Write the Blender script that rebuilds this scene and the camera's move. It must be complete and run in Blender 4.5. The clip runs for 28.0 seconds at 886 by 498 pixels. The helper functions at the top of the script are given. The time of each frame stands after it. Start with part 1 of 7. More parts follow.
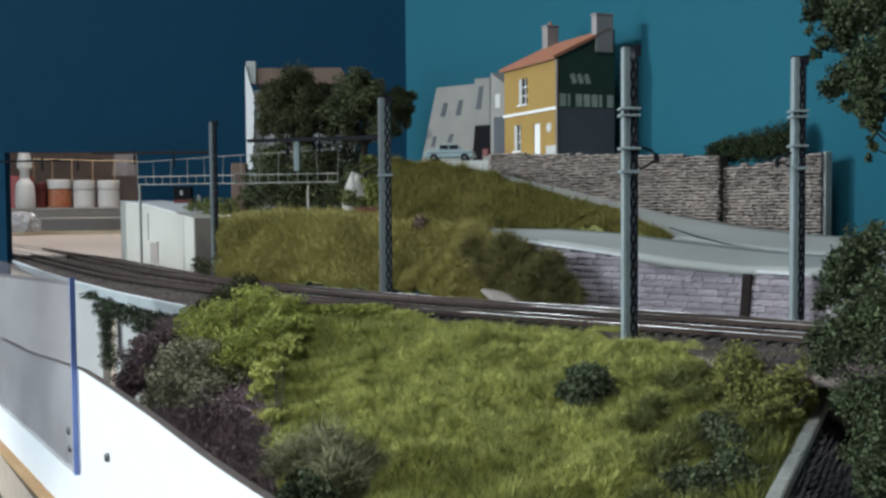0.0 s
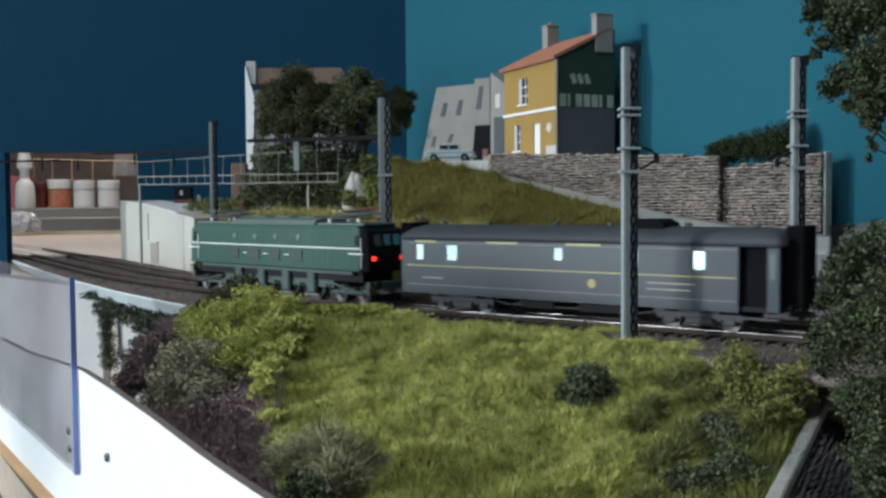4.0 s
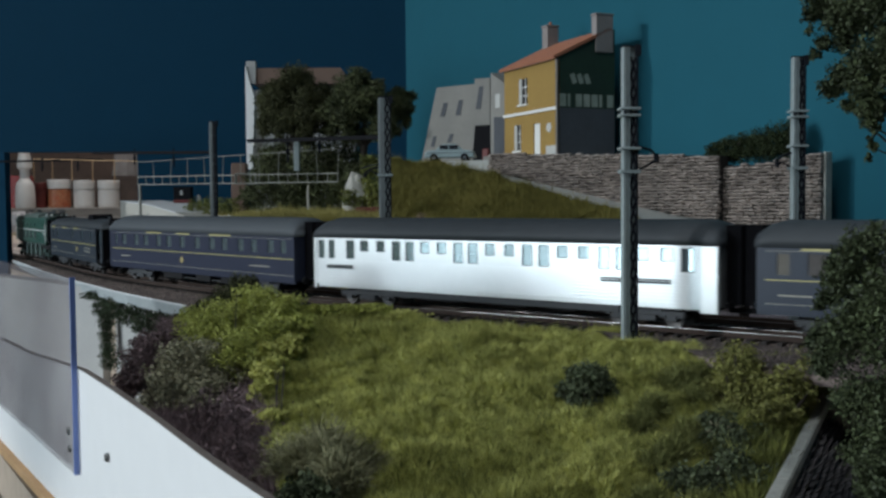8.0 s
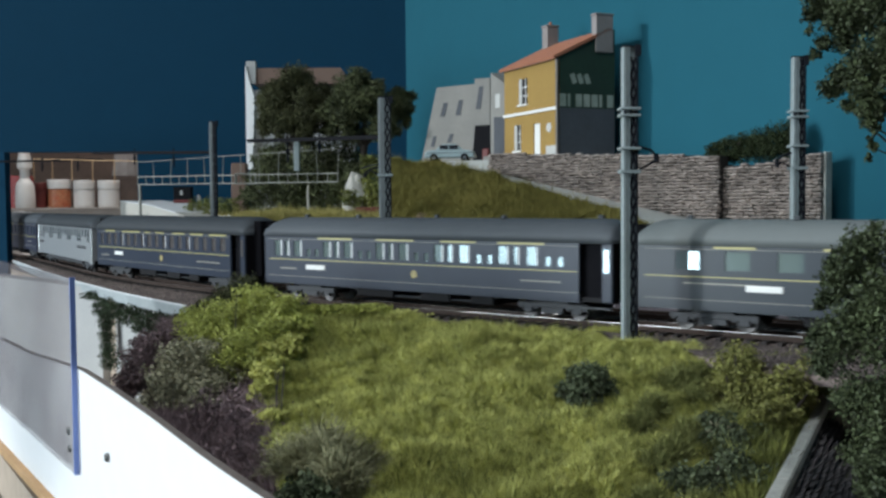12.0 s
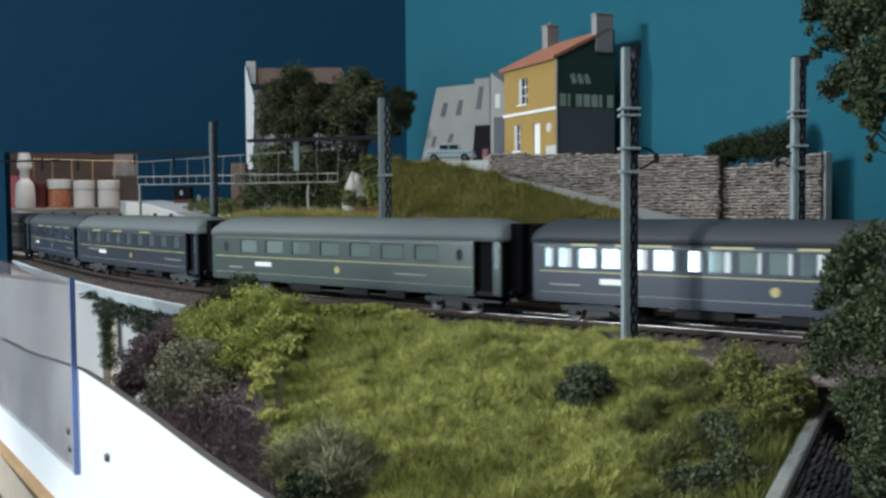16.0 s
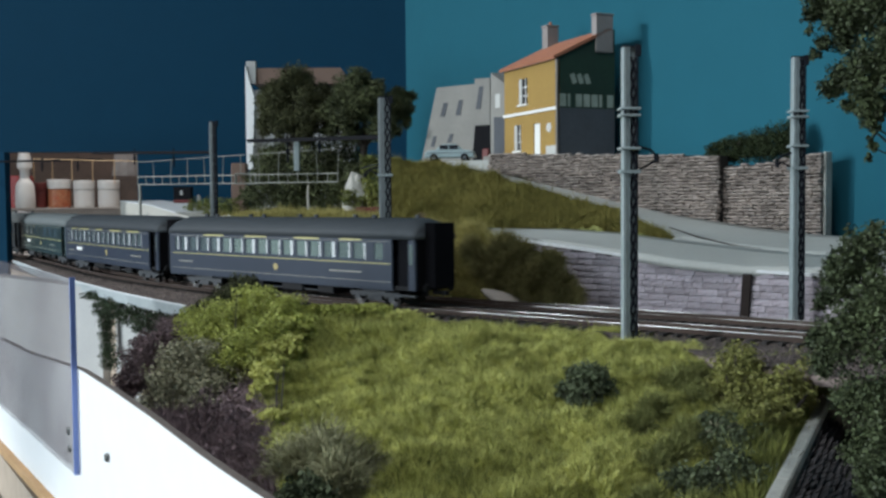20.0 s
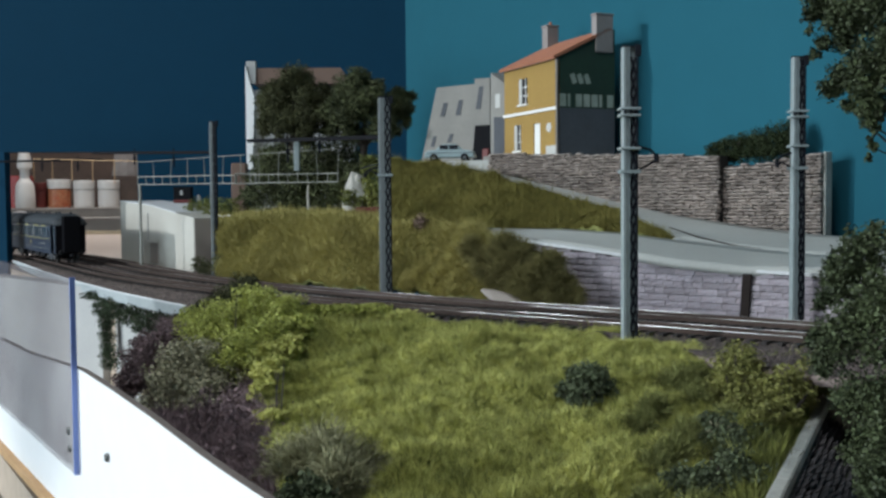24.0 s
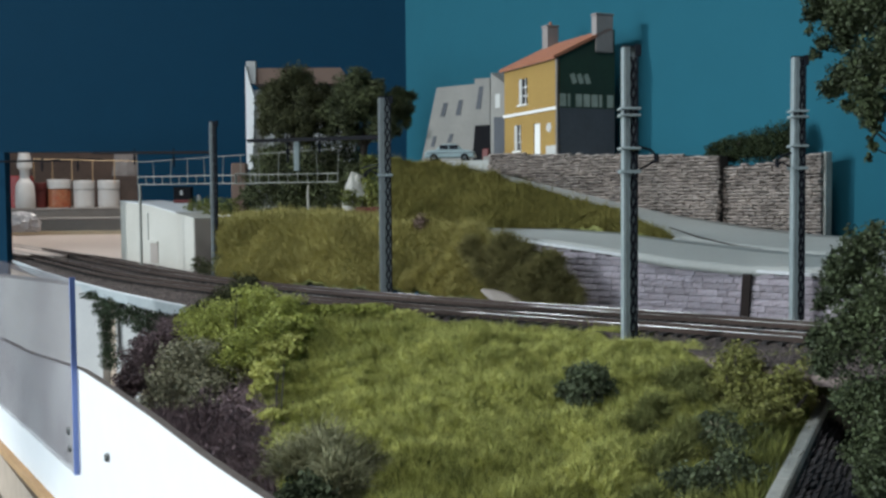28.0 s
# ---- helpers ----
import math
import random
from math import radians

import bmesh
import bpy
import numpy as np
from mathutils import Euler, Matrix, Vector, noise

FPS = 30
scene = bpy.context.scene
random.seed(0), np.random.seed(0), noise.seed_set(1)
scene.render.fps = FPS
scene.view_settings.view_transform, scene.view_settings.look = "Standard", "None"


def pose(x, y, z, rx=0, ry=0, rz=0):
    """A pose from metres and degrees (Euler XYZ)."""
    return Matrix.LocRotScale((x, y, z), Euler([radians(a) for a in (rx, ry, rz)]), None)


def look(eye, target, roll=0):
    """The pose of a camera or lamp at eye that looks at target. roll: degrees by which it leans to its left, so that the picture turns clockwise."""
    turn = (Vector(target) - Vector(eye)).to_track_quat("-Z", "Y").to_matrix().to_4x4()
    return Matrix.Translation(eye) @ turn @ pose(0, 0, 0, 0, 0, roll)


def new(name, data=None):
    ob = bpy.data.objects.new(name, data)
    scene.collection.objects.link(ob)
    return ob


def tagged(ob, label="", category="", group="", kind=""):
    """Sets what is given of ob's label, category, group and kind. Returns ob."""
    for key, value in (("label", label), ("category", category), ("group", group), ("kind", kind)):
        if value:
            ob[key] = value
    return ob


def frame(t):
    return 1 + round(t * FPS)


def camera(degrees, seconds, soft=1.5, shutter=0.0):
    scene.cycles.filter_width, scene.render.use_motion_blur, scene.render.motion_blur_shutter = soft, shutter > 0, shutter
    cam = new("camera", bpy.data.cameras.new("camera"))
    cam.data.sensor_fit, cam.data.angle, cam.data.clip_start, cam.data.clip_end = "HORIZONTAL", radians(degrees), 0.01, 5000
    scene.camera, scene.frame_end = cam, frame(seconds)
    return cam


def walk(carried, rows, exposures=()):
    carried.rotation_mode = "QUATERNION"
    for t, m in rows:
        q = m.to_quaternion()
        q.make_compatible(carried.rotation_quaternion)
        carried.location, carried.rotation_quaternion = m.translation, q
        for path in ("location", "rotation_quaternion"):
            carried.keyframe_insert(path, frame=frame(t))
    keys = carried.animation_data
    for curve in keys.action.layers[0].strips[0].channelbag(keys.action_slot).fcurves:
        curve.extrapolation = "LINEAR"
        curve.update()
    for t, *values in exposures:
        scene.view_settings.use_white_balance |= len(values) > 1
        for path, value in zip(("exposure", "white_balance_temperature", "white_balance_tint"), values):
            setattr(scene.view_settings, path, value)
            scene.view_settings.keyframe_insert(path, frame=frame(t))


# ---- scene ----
cam = camera(47.07, 28.0, soft=2.7, shutter=0.35)
EYE = pose(0, 0, 0.06154, 90 - 2.662, 0, 0) @ pose(0, 0, 0, 0, 0, -0.47)
walk(cam, [(0.0, EYE), (28.0, EYE)], [(0.0, 0.0), (5.9, 0.0), (6.9, -0.08), (7.6, -0.62), (8.3, -0.7), (9.0, -0.28), (9.8, -0.1), (11.0, 0.0), (28.0, 0.0)])

# ---- light: daylight from a window on the left of the room ----
world = bpy.data.worlds.new("world")
scene.world = world
world.use_nodes = True
wn = world.node_tree
sky = wn.nodes.new("ShaderNodeTexSky")
sky.sky_type = "NISHITA"
sky.sun_disc = False
sky.sun_elevation = radians(12)
sky.air_density, sky.dust_density, sky.ozone_density = 0.7, 0.0, 4.0
sky.sun_rotation = radians(-100)
wn.links.new(sky.outputs[0], wn.nodes["Background"].inputs[0])
wn.nodes["Background"].inputs[1].default_value = 0.1

WINDOW_Y, WINDOW_Z, WINDOW_W, WINDOW_H = -0.05, 0.40, 2.5, 1.5
ROOM = (-2.4, 3.2, -2.6, 4.8, -1.0, 1.6)

sun_data = bpy.data.lights.new("sun", "SUN")
sun_data.energy = 2.0
sun_data.angle = radians(3.0)
sun_data.color = (0.94, 0.98, 1.0)
sun = new("sun", sun_data)
sun.matrix_world = look((-2.0, -0.5, 0.45), (0.0, 0.0, 0.0))

day_data = bpy.data.lights.new("window_daylight", "AREA")
day_data.shape = "RECTANGLE"
day_data.size, day_data.size_y = 1.0, WINDOW_H
day_data.energy = 49.0
day_data.color = (0.77, 0.92, 1.0)
day = new("window_daylight", day_data)
day.matrix_world = look((ROOM[0] - 0.02, -0.37, WINDOW_Z), (ROOM[0] + 1, -0.37, WINDOW_Z))

# added overhead fill light, out of view, to lift the layout
lamp_data = bpy.data.lights.new("ceiling_lamp_light", "AREA")
lamp_data.shape = "DISK"
lamp_data.size = 0.5
lamp_data.energy = 12.0
lamp_data.color = (0.93, 0.97, 1.0)
lamp = new("ceiling_lamp_light", lamp_data)
lamp.matrix_world = look((-0.3, -0.2, 1.52), (-0.3, -0.2, 0))

# second added fill light, brightening the yard board from above
lamp2_data = bpy.data.lights.new("far_lamp_light", "AREA")
lamp2_data.shape = "DISK"
lamp2_data.size = 0.4
lamp2_data.energy = 16.0
lamp2_data.color = (1.0, 0.95, 0.90)
lamp2 = new("far_lamp_light", lamp2_data)
lamp2.matrix_world = look((-0.75, 2.3, 1.52), (-0.75, 2.3, 0))

# ---- helpers of this scene ----
def material(name, colour, rough=0.6, metal=0.0, vary=0.15, scale=60.0, bump=0.0, bump_scale=300.0,
             second=None, mix_scale=25.0, spec=0.5, island=0.0, sharp=0.25):
    """Procedural surface: two colours mixed by a coarse noise, brightness varied by a fine one, small relief."""
    m = bpy.data.materials.new(name)
    m.use_nodes = True
    nt = m.node_tree
    b = nt.nodes["Principled BSDF"]
    b.inputs["Roughness"].default_value = rough
    b.inputs["Metallic"].default_value = metal
    b.inputs["Specular IOR Level"].default_value = spec
    tc = nt.nodes.new("ShaderNodeTexCoord")
    coarse = nt.nodes.new("ShaderNodeTexNoise")
    coarse.inputs["Scale"].default_value = mix_scale
    coarse.inputs["Detail"].default_value = 5.0
    nt.links.new(tc.outputs["Object"], coarse.inputs["Vector"])
    ramp = nt.nodes.new("ShaderNodeValToRGB")
    ramp.color_ramp.elements[0].position = 0.5 - sharp
    ramp.color_ramp.elements[1].position = 0.5 + sharp
    c2 = second if second else tuple(c * (1 - vary) for c in colour)
    ramp.color_ramp.elements[0].color = (*c2, 1)
    ramp.color_ramp.elements[1].color = (*colour, 1)
    nt.links.new(coarse.outputs["Fac"], ramp.inputs["Fac"])
    fine = nt.nodes.new("ShaderNodeTexNoise")
    fine.inputs["Scale"].default_value = scale * 8
    fine.inputs["Detail"].default_value = 3.0
    nt.links.new(tc.outputs["Object"], fine.inputs["Vector"])
    value = nt.nodes.new("ShaderNodeMapRange")
    value.inputs["To Min"].default_value = 1 - vary
    value.inputs["To Max"].default_value = 1 + vary
    nt.links.new(fine.outputs["Fac"], value.inputs["Value"])
    hsv = nt.nodes.new("ShaderNodeHueSaturation")
    nt.links.new(ramp.outputs["Color"], hsv.inputs["Color"])
    nt.links.new(value.outputs["Result"], hsv.inputs["Value"])
    last = hsv
    if island:
        geo = nt.nodes.new("ShaderNodeNewGeometry")
        info = nt.nodes.new("ShaderNodeObjectInfo")
        add = nt.nodes.new("ShaderNodeMath")
        add.operation = "ADD"
        nt.links.new(geo.outputs["Random Per Island"], add.inputs[0])
        nt.links.new(info.outputs["Random"], add.inputs[1])
        wrap = nt.nodes.new("ShaderNodeMath")
        wrap.operation = "FRACT"
        nt.links.new(add.outputs[0], wrap.inputs[0])
        iv = nt.nodes.new("ShaderNodeMapRange")
        iv.inputs["To Min"].default_value = 1 - island
        iv.inputs["To Max"].default_value = 1 + island
        nt.links.new(wrap.outputs[0], iv.inputs["Value"])
        hs2 = nt.nodes.new("ShaderNodeHueSaturation")
        nt.links.new(hsv.outputs["Color"], hs2.inputs["Color"])
        nt.links.new(iv.outputs["Result"], hs2.inputs["Value"])
        last = hs2
    nt.links.new(last.outputs["Color"], b.inputs["Base Color"])
    if bump:
        bn = nt.nodes.new("ShaderNodeTexNoise")
        bn.inputs["Scale"].default_value = bump_scale
        bn.inputs["Detail"].default_value = 4.0
        nt.links.new(tc.outputs["Object"], bn.inputs["Vector"])
        bp = nt.nodes.new("ShaderNodeBump")
        bp.inputs["Strength"].default_value = bump
        bp.inputs["Distance"].default_value = 0.0006
        nt.links.new(bn.outputs["Fac"], bp.inputs["Height"])
        nt.links.new(bp.outputs["Normal"], b.inputs["Normal"])
    return m


def mesh_of(name, bm, mat, smooth=False):
    me = bpy.data.meshes.new(name)
    bm.normal_update()
    bm.to_mesh(me)
    bm.free()
    if mat:
        me.materials.append(mat)
    if smooth:
        me.polygons.foreach_set("use_smooth", [True] * len(me.polygons))
    return me


def part(name, bm, mat, parent, label="", smooth=False, m=None):
    """Links a bmesh, or a mesh already made, as one mesh object under a thing or a part."""
    me = bm if isinstance(bm, bpy.types.Mesh) else mesh_of(name, bm, mat, smooth)
    ob = new(name, me)
    ob.parent = parent
    if m is not None:
        ob.matrix_basis = m
    if label:
        ob["label"] = label
    return ob


def solid(name, bm, mat, label, category="", kind="", group="", smooth=False, m=None):
    ob = new(name, bm if isinstance(bm, bpy.types.Mesh) else mesh_of(name, bm, mat, smooth))
    if m is not None:
        ob.matrix_basis = m
    return tagged(ob, label, category, group, kind)


def thing(name, m, label, category, group="", kind=""):
    ob = new(name)
    ob.empty_display_size = 0.01
    ob.matrix_basis = m
    return tagged(ob, label, category, group, kind)


def box(x0, x1, y0, y1, z0, z1, bevel=0.0, bm=None, m=None):
    bm = bm or bmesh.new()
    vs = [bm.verts.new(p) for p in ((x0, y0, z0), (x1, y0, z0), (x1, y1, z0), (x0, y1, z0),
                                    (x0, y0, z1), (x1, y0, z1), (x1, y1, z1), (x0, y1, z1))]
    fs = [bm.faces.new([vs[i] for i in f]) for f in ((3, 2, 1, 0), (4, 5, 6, 7), (0, 1, 5, 4), (1, 2, 6, 5), (2, 3, 7, 6), (3, 0, 4, 7))]
    if bevel:
        es = list({e for f in fs for e in f.edges})
        bmesh.ops.bevel(bm, geom=es, offset=bevel, segments=1, affect="EDGES")
    if m is not None:
        bmesh.ops.transform(bm, matrix=m, verts=bm.verts)
    return bm


def prism(points, z0, z1, bm=None, bevel=0.0):
    """A flat outline (x, y) raised from z0 to z1."""
    bm = bm or bmesh.new()
    lo = [bm.verts.new((x, y, z0)) for x, y in points]
    hi = [bm.verts.new((x, y, z1)) for x, y in points]
    n = len(points)
    bm.faces.new(lo[::-1]), bm.faces.new(hi)
    for i in range(n):
        bm.faces.new((lo[i], lo[(i + 1) % n], hi[(i + 1) % n], hi[i]))
    bmesh.ops.recalc_face_normals(bm, faces=bm.faces)
    if bevel:
        bmesh.ops.bevel(bm, geom=list(bm.edges), offset=bevel, segments=1, affect="EDGES")
    return bm


def tube(points, radius, sides=6, bm=None):
    """A round bar along points; radius may be a list."""
    bm = bm or bmesh.new()
    pts = [Vector(p) for p in points]
    rs = radius if isinstance(radius, (list, tuple)) else [radius] * len(pts)
    rings = []
    for i, p in enumerate(pts):
        d = (pts[min(i + 1, len(pts) - 1)] - pts[max(i - 1, 0)]).normalized()
        u = d.orthogonal().normalized() if not rings else (last_u - d * last_u.dot(d)).normalized()
        last_u = u
        v = d.cross(u)
        rings.append([bm.verts.new(p + (u * math.cos(a) + v * math.sin(a)) * rs[i])
                      for a in (2 * math.pi * k / sides for k in range(sides))])
    for a, b in zip(rings, rings[1:]):
        for k in range(sides):
            bm.faces.new((a[k], a[(k + 1) % sides], b[(k + 1) % sides], b[k]))
    bm.faces.new(rings[0][::-1]), bm.faces.new(rings[-1])
    return bm


def lathe(profile, sides=16, bm=None, m=None):
    """Turns (radius, z) pairs about the z axis."""
    bm = bm or bmesh.new()
    start = len(bm.verts)
    rings = [[bm.verts.new((r * math.cos(2 * math.pi * k / sides), r * math.sin(2 * math.pi * k / sides), z)) for k in range(sides)] for r, z in profile]
    for a, b in zip(rings, rings[1:]):
        for k in range(sides):
            bm.faces.new((a[k], a[(k + 1) % sides], b[(k + 1) % sides], b[k]))
    bm.faces.new(rings[0][::-1]), bm.faces.new(rings[-1])
    if m is not None:
        bm.verts.ensure_lookup_table()
        bmesh.ops.transform(bm, matrix=m, verts=bm.verts[start:])
    return bm


def raw_mesh(name, verts, faces, mat, smooth=False):
    me = bpy.data.meshes.new(name)
    me.from_pydata([tuple(v) for v in verts], [], [tuple(f) for f in faces])
    me.materials.append(mat)
    if smooth:
        me.polygons.foreach_set("use_smooth", [True] * len(me.polygons))
    me.update()
    return me


def wall_frame(a, b):
    """The pose at a whose x runs along the floor to b and whose y points away from the viewer's side."""
    d = Vector((b[0] - a[0], b[1] - a[1], 0)).normalized()
    return Matrix((( d.x, -d.y, 0, a[0]), (d.y, d.x, 0, a[1]), (0, 0, 1, 0), (0, 0, 0, 1)))


def lerp(a, b, t):
    return a + (b - a) * t


def bend(t, rows):
    """Straight steps between (t, value) rows."""
    if t <= rows[0][0]:
        return rows[0][1]
    for (a, u), (b, v) in zip(rows, rows[1:]):
        if t <= b:
            return u + (v - u) * (t - a) / (b - a)
    return rows[-1][1]


# ---- the line of the track: straight, then a curve, then almost straight again ----
RAIL = (0.0632, 0.5271)
TURN_0, S_1, S_2, S_3, BEND_1, BEND_2, BEND_3 = radians(38.36), 0.068, 0.62, 1.3, 0.6653, -0.102, 0.30
GAUGE, SPACING = 0.0165, 0.046


def arc_from(p, turn, bend_, u):
    t2 = turn + bend_ * u
    return Vector((p.x - (math.sin(t2) - math.sin(turn)) / bend_, p.y - (math.cos(t2) - math.cos(turn)) / bend_)), t2


def track(s, off=0.0):
    """Centre of the running track at s metres along it (s grows towards the far end) and its heading; off: metres to the far side."""
    p = Vector(RAIL) + Vector((math.sin(TURN_0), math.cos(TURN_0))) * (GAUGE / 2)
    if s <= S_1:
        q, turn = p + Vector((-math.cos(TURN_0), math.sin(TURN_0))) * s, TURN_0
    else:
        a = p + Vector((-math.cos(TURN_0), math.sin(TURN_0))) * S_1
        if s <= S_2:
            q, turn = arc_from(a, TURN_0, BEND_1, s - S_1)
        else:
            a, t1 = arc_from(a, TURN_0, BEND_1, S_2 - S_1)
            q, turn = arc_from(a, t1, BEND_2, min(s, S_3) - S_2)
            if s > S_3:
                q, turn = arc_from(q, turn, BEND_3, s - S_3)
    return q + Vector((math.sin(turn), math.cos(turn))) * off, turn


def along(s, off, z):
    q, _ = track(s, off)
    return Vector((q.x, q.y, z))


def ribbon(profile, s0, s1, step, bm=None):
    """Sweeps a closed profile of (off, z) along the track."""
    bm = bm or bmesh.new()
    n = max(1, round((s1 - s0) / step))
    rings = [[bm.verts.new(along(lerp(s0, s1, i / n), o, z)) for o, z in profile] for i in range(n + 1)]
    k = len(profile)
    for a, b in zip(rings, rings[1:]):
        for i in range(k):
            bm.faces.new((a[i], a[(i + 1) % k], b[(i + 1) % k], b[i]))
    bm.faces.new(rings[0]), bm.faces.new(rings[-1][::-1])
    bmesh.ops.recalc_face_normals(bm, faces=bm.faces)
    return bm


# ---- materials ----
BLUE_WALL = material("blue_wall_paint", (0.0135, 0.090, 0.126), 0.85, spec=0.12, vary=0.05, scale=4, mix_scale=2.0, bump=0.05, bump_scale=120)
# backdrop blue darkened, so the left panel's shade is in the colour
BLUE_WALL_SHADED = material("navy_wall_paint", (0.0055, 0.042, 0.082), 0.85, spec=0.12, vary=0.05, scale=4, mix_scale=2.0, bump=0.05, bump_scale=120)
WHITE_PAINT = material("white_paint", (0.80, 0.80, 0.80), 0.5, vary=0.03, scale=10)
ROOM_PAINT = material("room_paint", (0.30, 0.32, 0.34), 0.9, vary=0.04, scale=3)
FLOOR_MAT = material("grey_floor", (0.27, 0.28, 0.29), 0.6, vary=0.1, scale=5)
PLY = material("plywood", (0.55, 0.33, 0.16), 0.7, vary=0.2, scale=20)
BOARD = material("bare_board", (0.45, 0.36, 0.28), 0.8, vary=0.15, scale=12)
BALLAST = material("brown_ballast", (0.200, 0.158, 0.143), 0.95, vary=0.5, scale=260, second=(0.095, 0.073, 0.067), mix_scale=90, bump=1.0, bump_scale=900, island=0.45)
BALLAST_DARK = material("dark_ballast", (0.100, 0.078, 0.072), 0.95, vary=0.5, scale=260, second=(0.040, 0.031, 0.030), mix_scale=120, bump=1.0, bump_scale=900, island=0.5)
TIE = material("dark_sleeper", (0.026, 0.021, 0.019), 0.8, vary=0.3, scale=150, island=0.3)
# bright and dark patches paint broken highlights along the steel
RAIL_TOP = material("rail_steel", (0.42, 0.41, 0.39), 0.28, metal=1.0, vary=0.5, scale=6, second=(0.030, 0.028, 0.026), mix_scale=9, sharp=0.05)
RAIL_SIDE = material("rusty_rail", (0.065, 0.047, 0.040), 0.85, vary=0.3, scale=100, spec=0.15)
GRASS = material("static_grass", (0.60, 0.595, 0.195), 0.75, vary=0.3, scale=40, second=(0.38, 0.39, 0.125), mix_scale=70, island=0.28, spec=0.08)
GRASS_HILL = material("hill_grass", (0.41, 0.36, 0.125), 0.8, vary=0.3, scale=40, second=(0.21, 0.185, 0.062), mix_scale=22, island=0.35, spec=0.15)
GRASS_DRY = material("dry_grass", (0.22, 0.19, 0.055), 0.8, vary=0.3, scale=40, second=(0.13, 0.12, 0.032), mix_scale=40, island=0.4, spec=0.15)
SOIL = material("grassy_soil", (0.20, 0.20, 0.062), 0.95, vary=0.5, scale=120, second=(0.09, 0.11, 0.028), mix_scale=110, bump=1.0, bump_scale=700)
# dark earth; also paints the shade in the underpass
DARK_SOIL_AND_SHADE = material("dark_soil", (0.050, 0.034, 0.032), 0.95, vary=0.4, scale=120, bump=1.0, bump_scale=500)
LEAF_DARK = material("dark_leaves", (0.085, 0.090, 0.038), 0.75, vary=0.4, scale=30, second=(0.032, 0.035, 0.016), mix_scale=35, island=0.55, spec=0.25)
LEAF_TREE = material("tree_leaves", (0.100, 0.115, 0.048), 0.7, vary=0.4, scale=30, second=(0.042, 0.050, 0.022), mix_scale=30, island=0.55, spec=0.3)
LEAF_NEAR = material("near_tree_leaves", (0.080, 0.100, 0.046), 0.55, vary=0.4, scale=30, second=(0.020, 0.028, 0.014), mix_scale=45, island=0.6, spec=0.2)
LEAF_LIME = material("lime_leaves", (0.50, 0.52, 0.14), 0.65, vary=0.3, scale=30, second=(0.32, 0.345, 0.09), mix_scale=60, island=0.5, spec=0.25)
LEAF_OLIVE = material("olive_leaves", (0.21, 0.22, 0.055), 0.7, vary=0.3, scale=30, second=(0.07, 0.085, 0.022), mix_scale=60, island=0.5, spec=0.25)
LEAF_GREY = material("grey_leaves", (0.52, 0.49, 0.34), 0.75, vary=0.3, scale=30, second=(0.20, 0.19, 0.125), mix_scale=60, island=0.5, spec=0.2)
LEAF_YELLOW = material("olive_yellow_leaves", (0.245, 0.245, 0.072), 0.65, vary=0.3, scale=30, second=(0.12, 0.122, 0.036), mix_scale=60, island=0.5, spec=0.25)
LEAF_BROWN = material("brown_green_leaves", (0.095, 0.085, 0.034), 0.75, vary=0.3, scale=30, second=(0.050, 0.047, 0.022), mix_scale=60, island=0.5, spec=0.15)
LEAF_TEAL = material("blue_green_leaves", (0.105, 0.128, 0.068), 0.7, vary=0.3, scale=30, second=(0.045, 0.058, 0.031), mix_scale=60, island=0.5, spec=0.25)
HEATHER = material("purple_heather", (0.30, 0.215, 0.225), 0.8, vary=0.4, scale=40, second=(0.13, 0.095, 0.10), mix_scale=60, island=0.5, spec=0.15)
BARK = material("bark", (0.055, 0.042, 0.032), 0.9, vary=0.4, scale=60, bump=0.8, bump_scale=400)
IVY = material("ivy", (0.035, 0.060, 0.022), 0.7, vary=0.4, scale=60, island=0.5)
CONCRETE = material("grey_concrete", (0.47, 0.47, 0.45), 0.85, vary=0.08, scale=30, second=(0.40, 0.40, 0.385), mix_scale=12, bump=0.2, bump_scale=500)
ROAD_MAT = material("pale_road", (0.41, 0.42, 0.40), 0.9, vary=0.10, scale=60, second=(0.33, 0.335, 0.315), mix_scale=10, bump=0.3, bump_scale=900)
KERB_MAT = material("white_kerb", (0.62, 0.63, 0.64), 0.8, vary=0.08, scale=50)
BLOCK = material("pale_stone_block", (0.40, 0.375, 0.42), 0.85, vary=0.35, scale=90, second=(0.225, 0.185, 0.200), mix_scale=160, bump=1.0, bump_scale=700, island=0.24)
BLOCK_JOINT = material("block_mortar", (0.07, 0.058, 0.06), 0.95, vary=0.2, scale=80, bump=0.4)
STONE = material("rubble_stone", (0.40, 0.35, 0.315), 0.9, vary=0.3, scale=90, second=(0.23, 0.19, 0.17), mix_scale=40, bump=0.8, bump_scale=600, island=0.3)
STONE_JOINT = material("rubble_joint", (0.030, 0.025, 0.022), 0.95, vary=0.3, scale=90)
DARK_STONE = material("dark_stone", (0.085, 0.078, 0.082), 0.85, vary=0.4, scale=90, bump=0.8, bump_scale=400, island=0.4)
RUST_DARK = material("dark_rusty_strip", (0.035, 0.027, 0.025), 0.9, vary=0.4, scale=60, spec=0.1)
COPING = material("grey_coping", (0.40, 0.40, 0.37), 0.9, vary=0.35, scale=60, second=(0.27, 0.275, 0.25), mix_scale=50, bump=0.5)
MAST_MAT = material("pale_grey_mast", (0.28, 0.325, 0.33), 0.5, vary=0.14, scale=40, second=(0.20, 0.245, 0.25), mix_scale=40)
MAST_GREY = material("weathered_grey_mast", (0.13, 0.145, 0.15), 0.6, vary=0.15, scale=40)
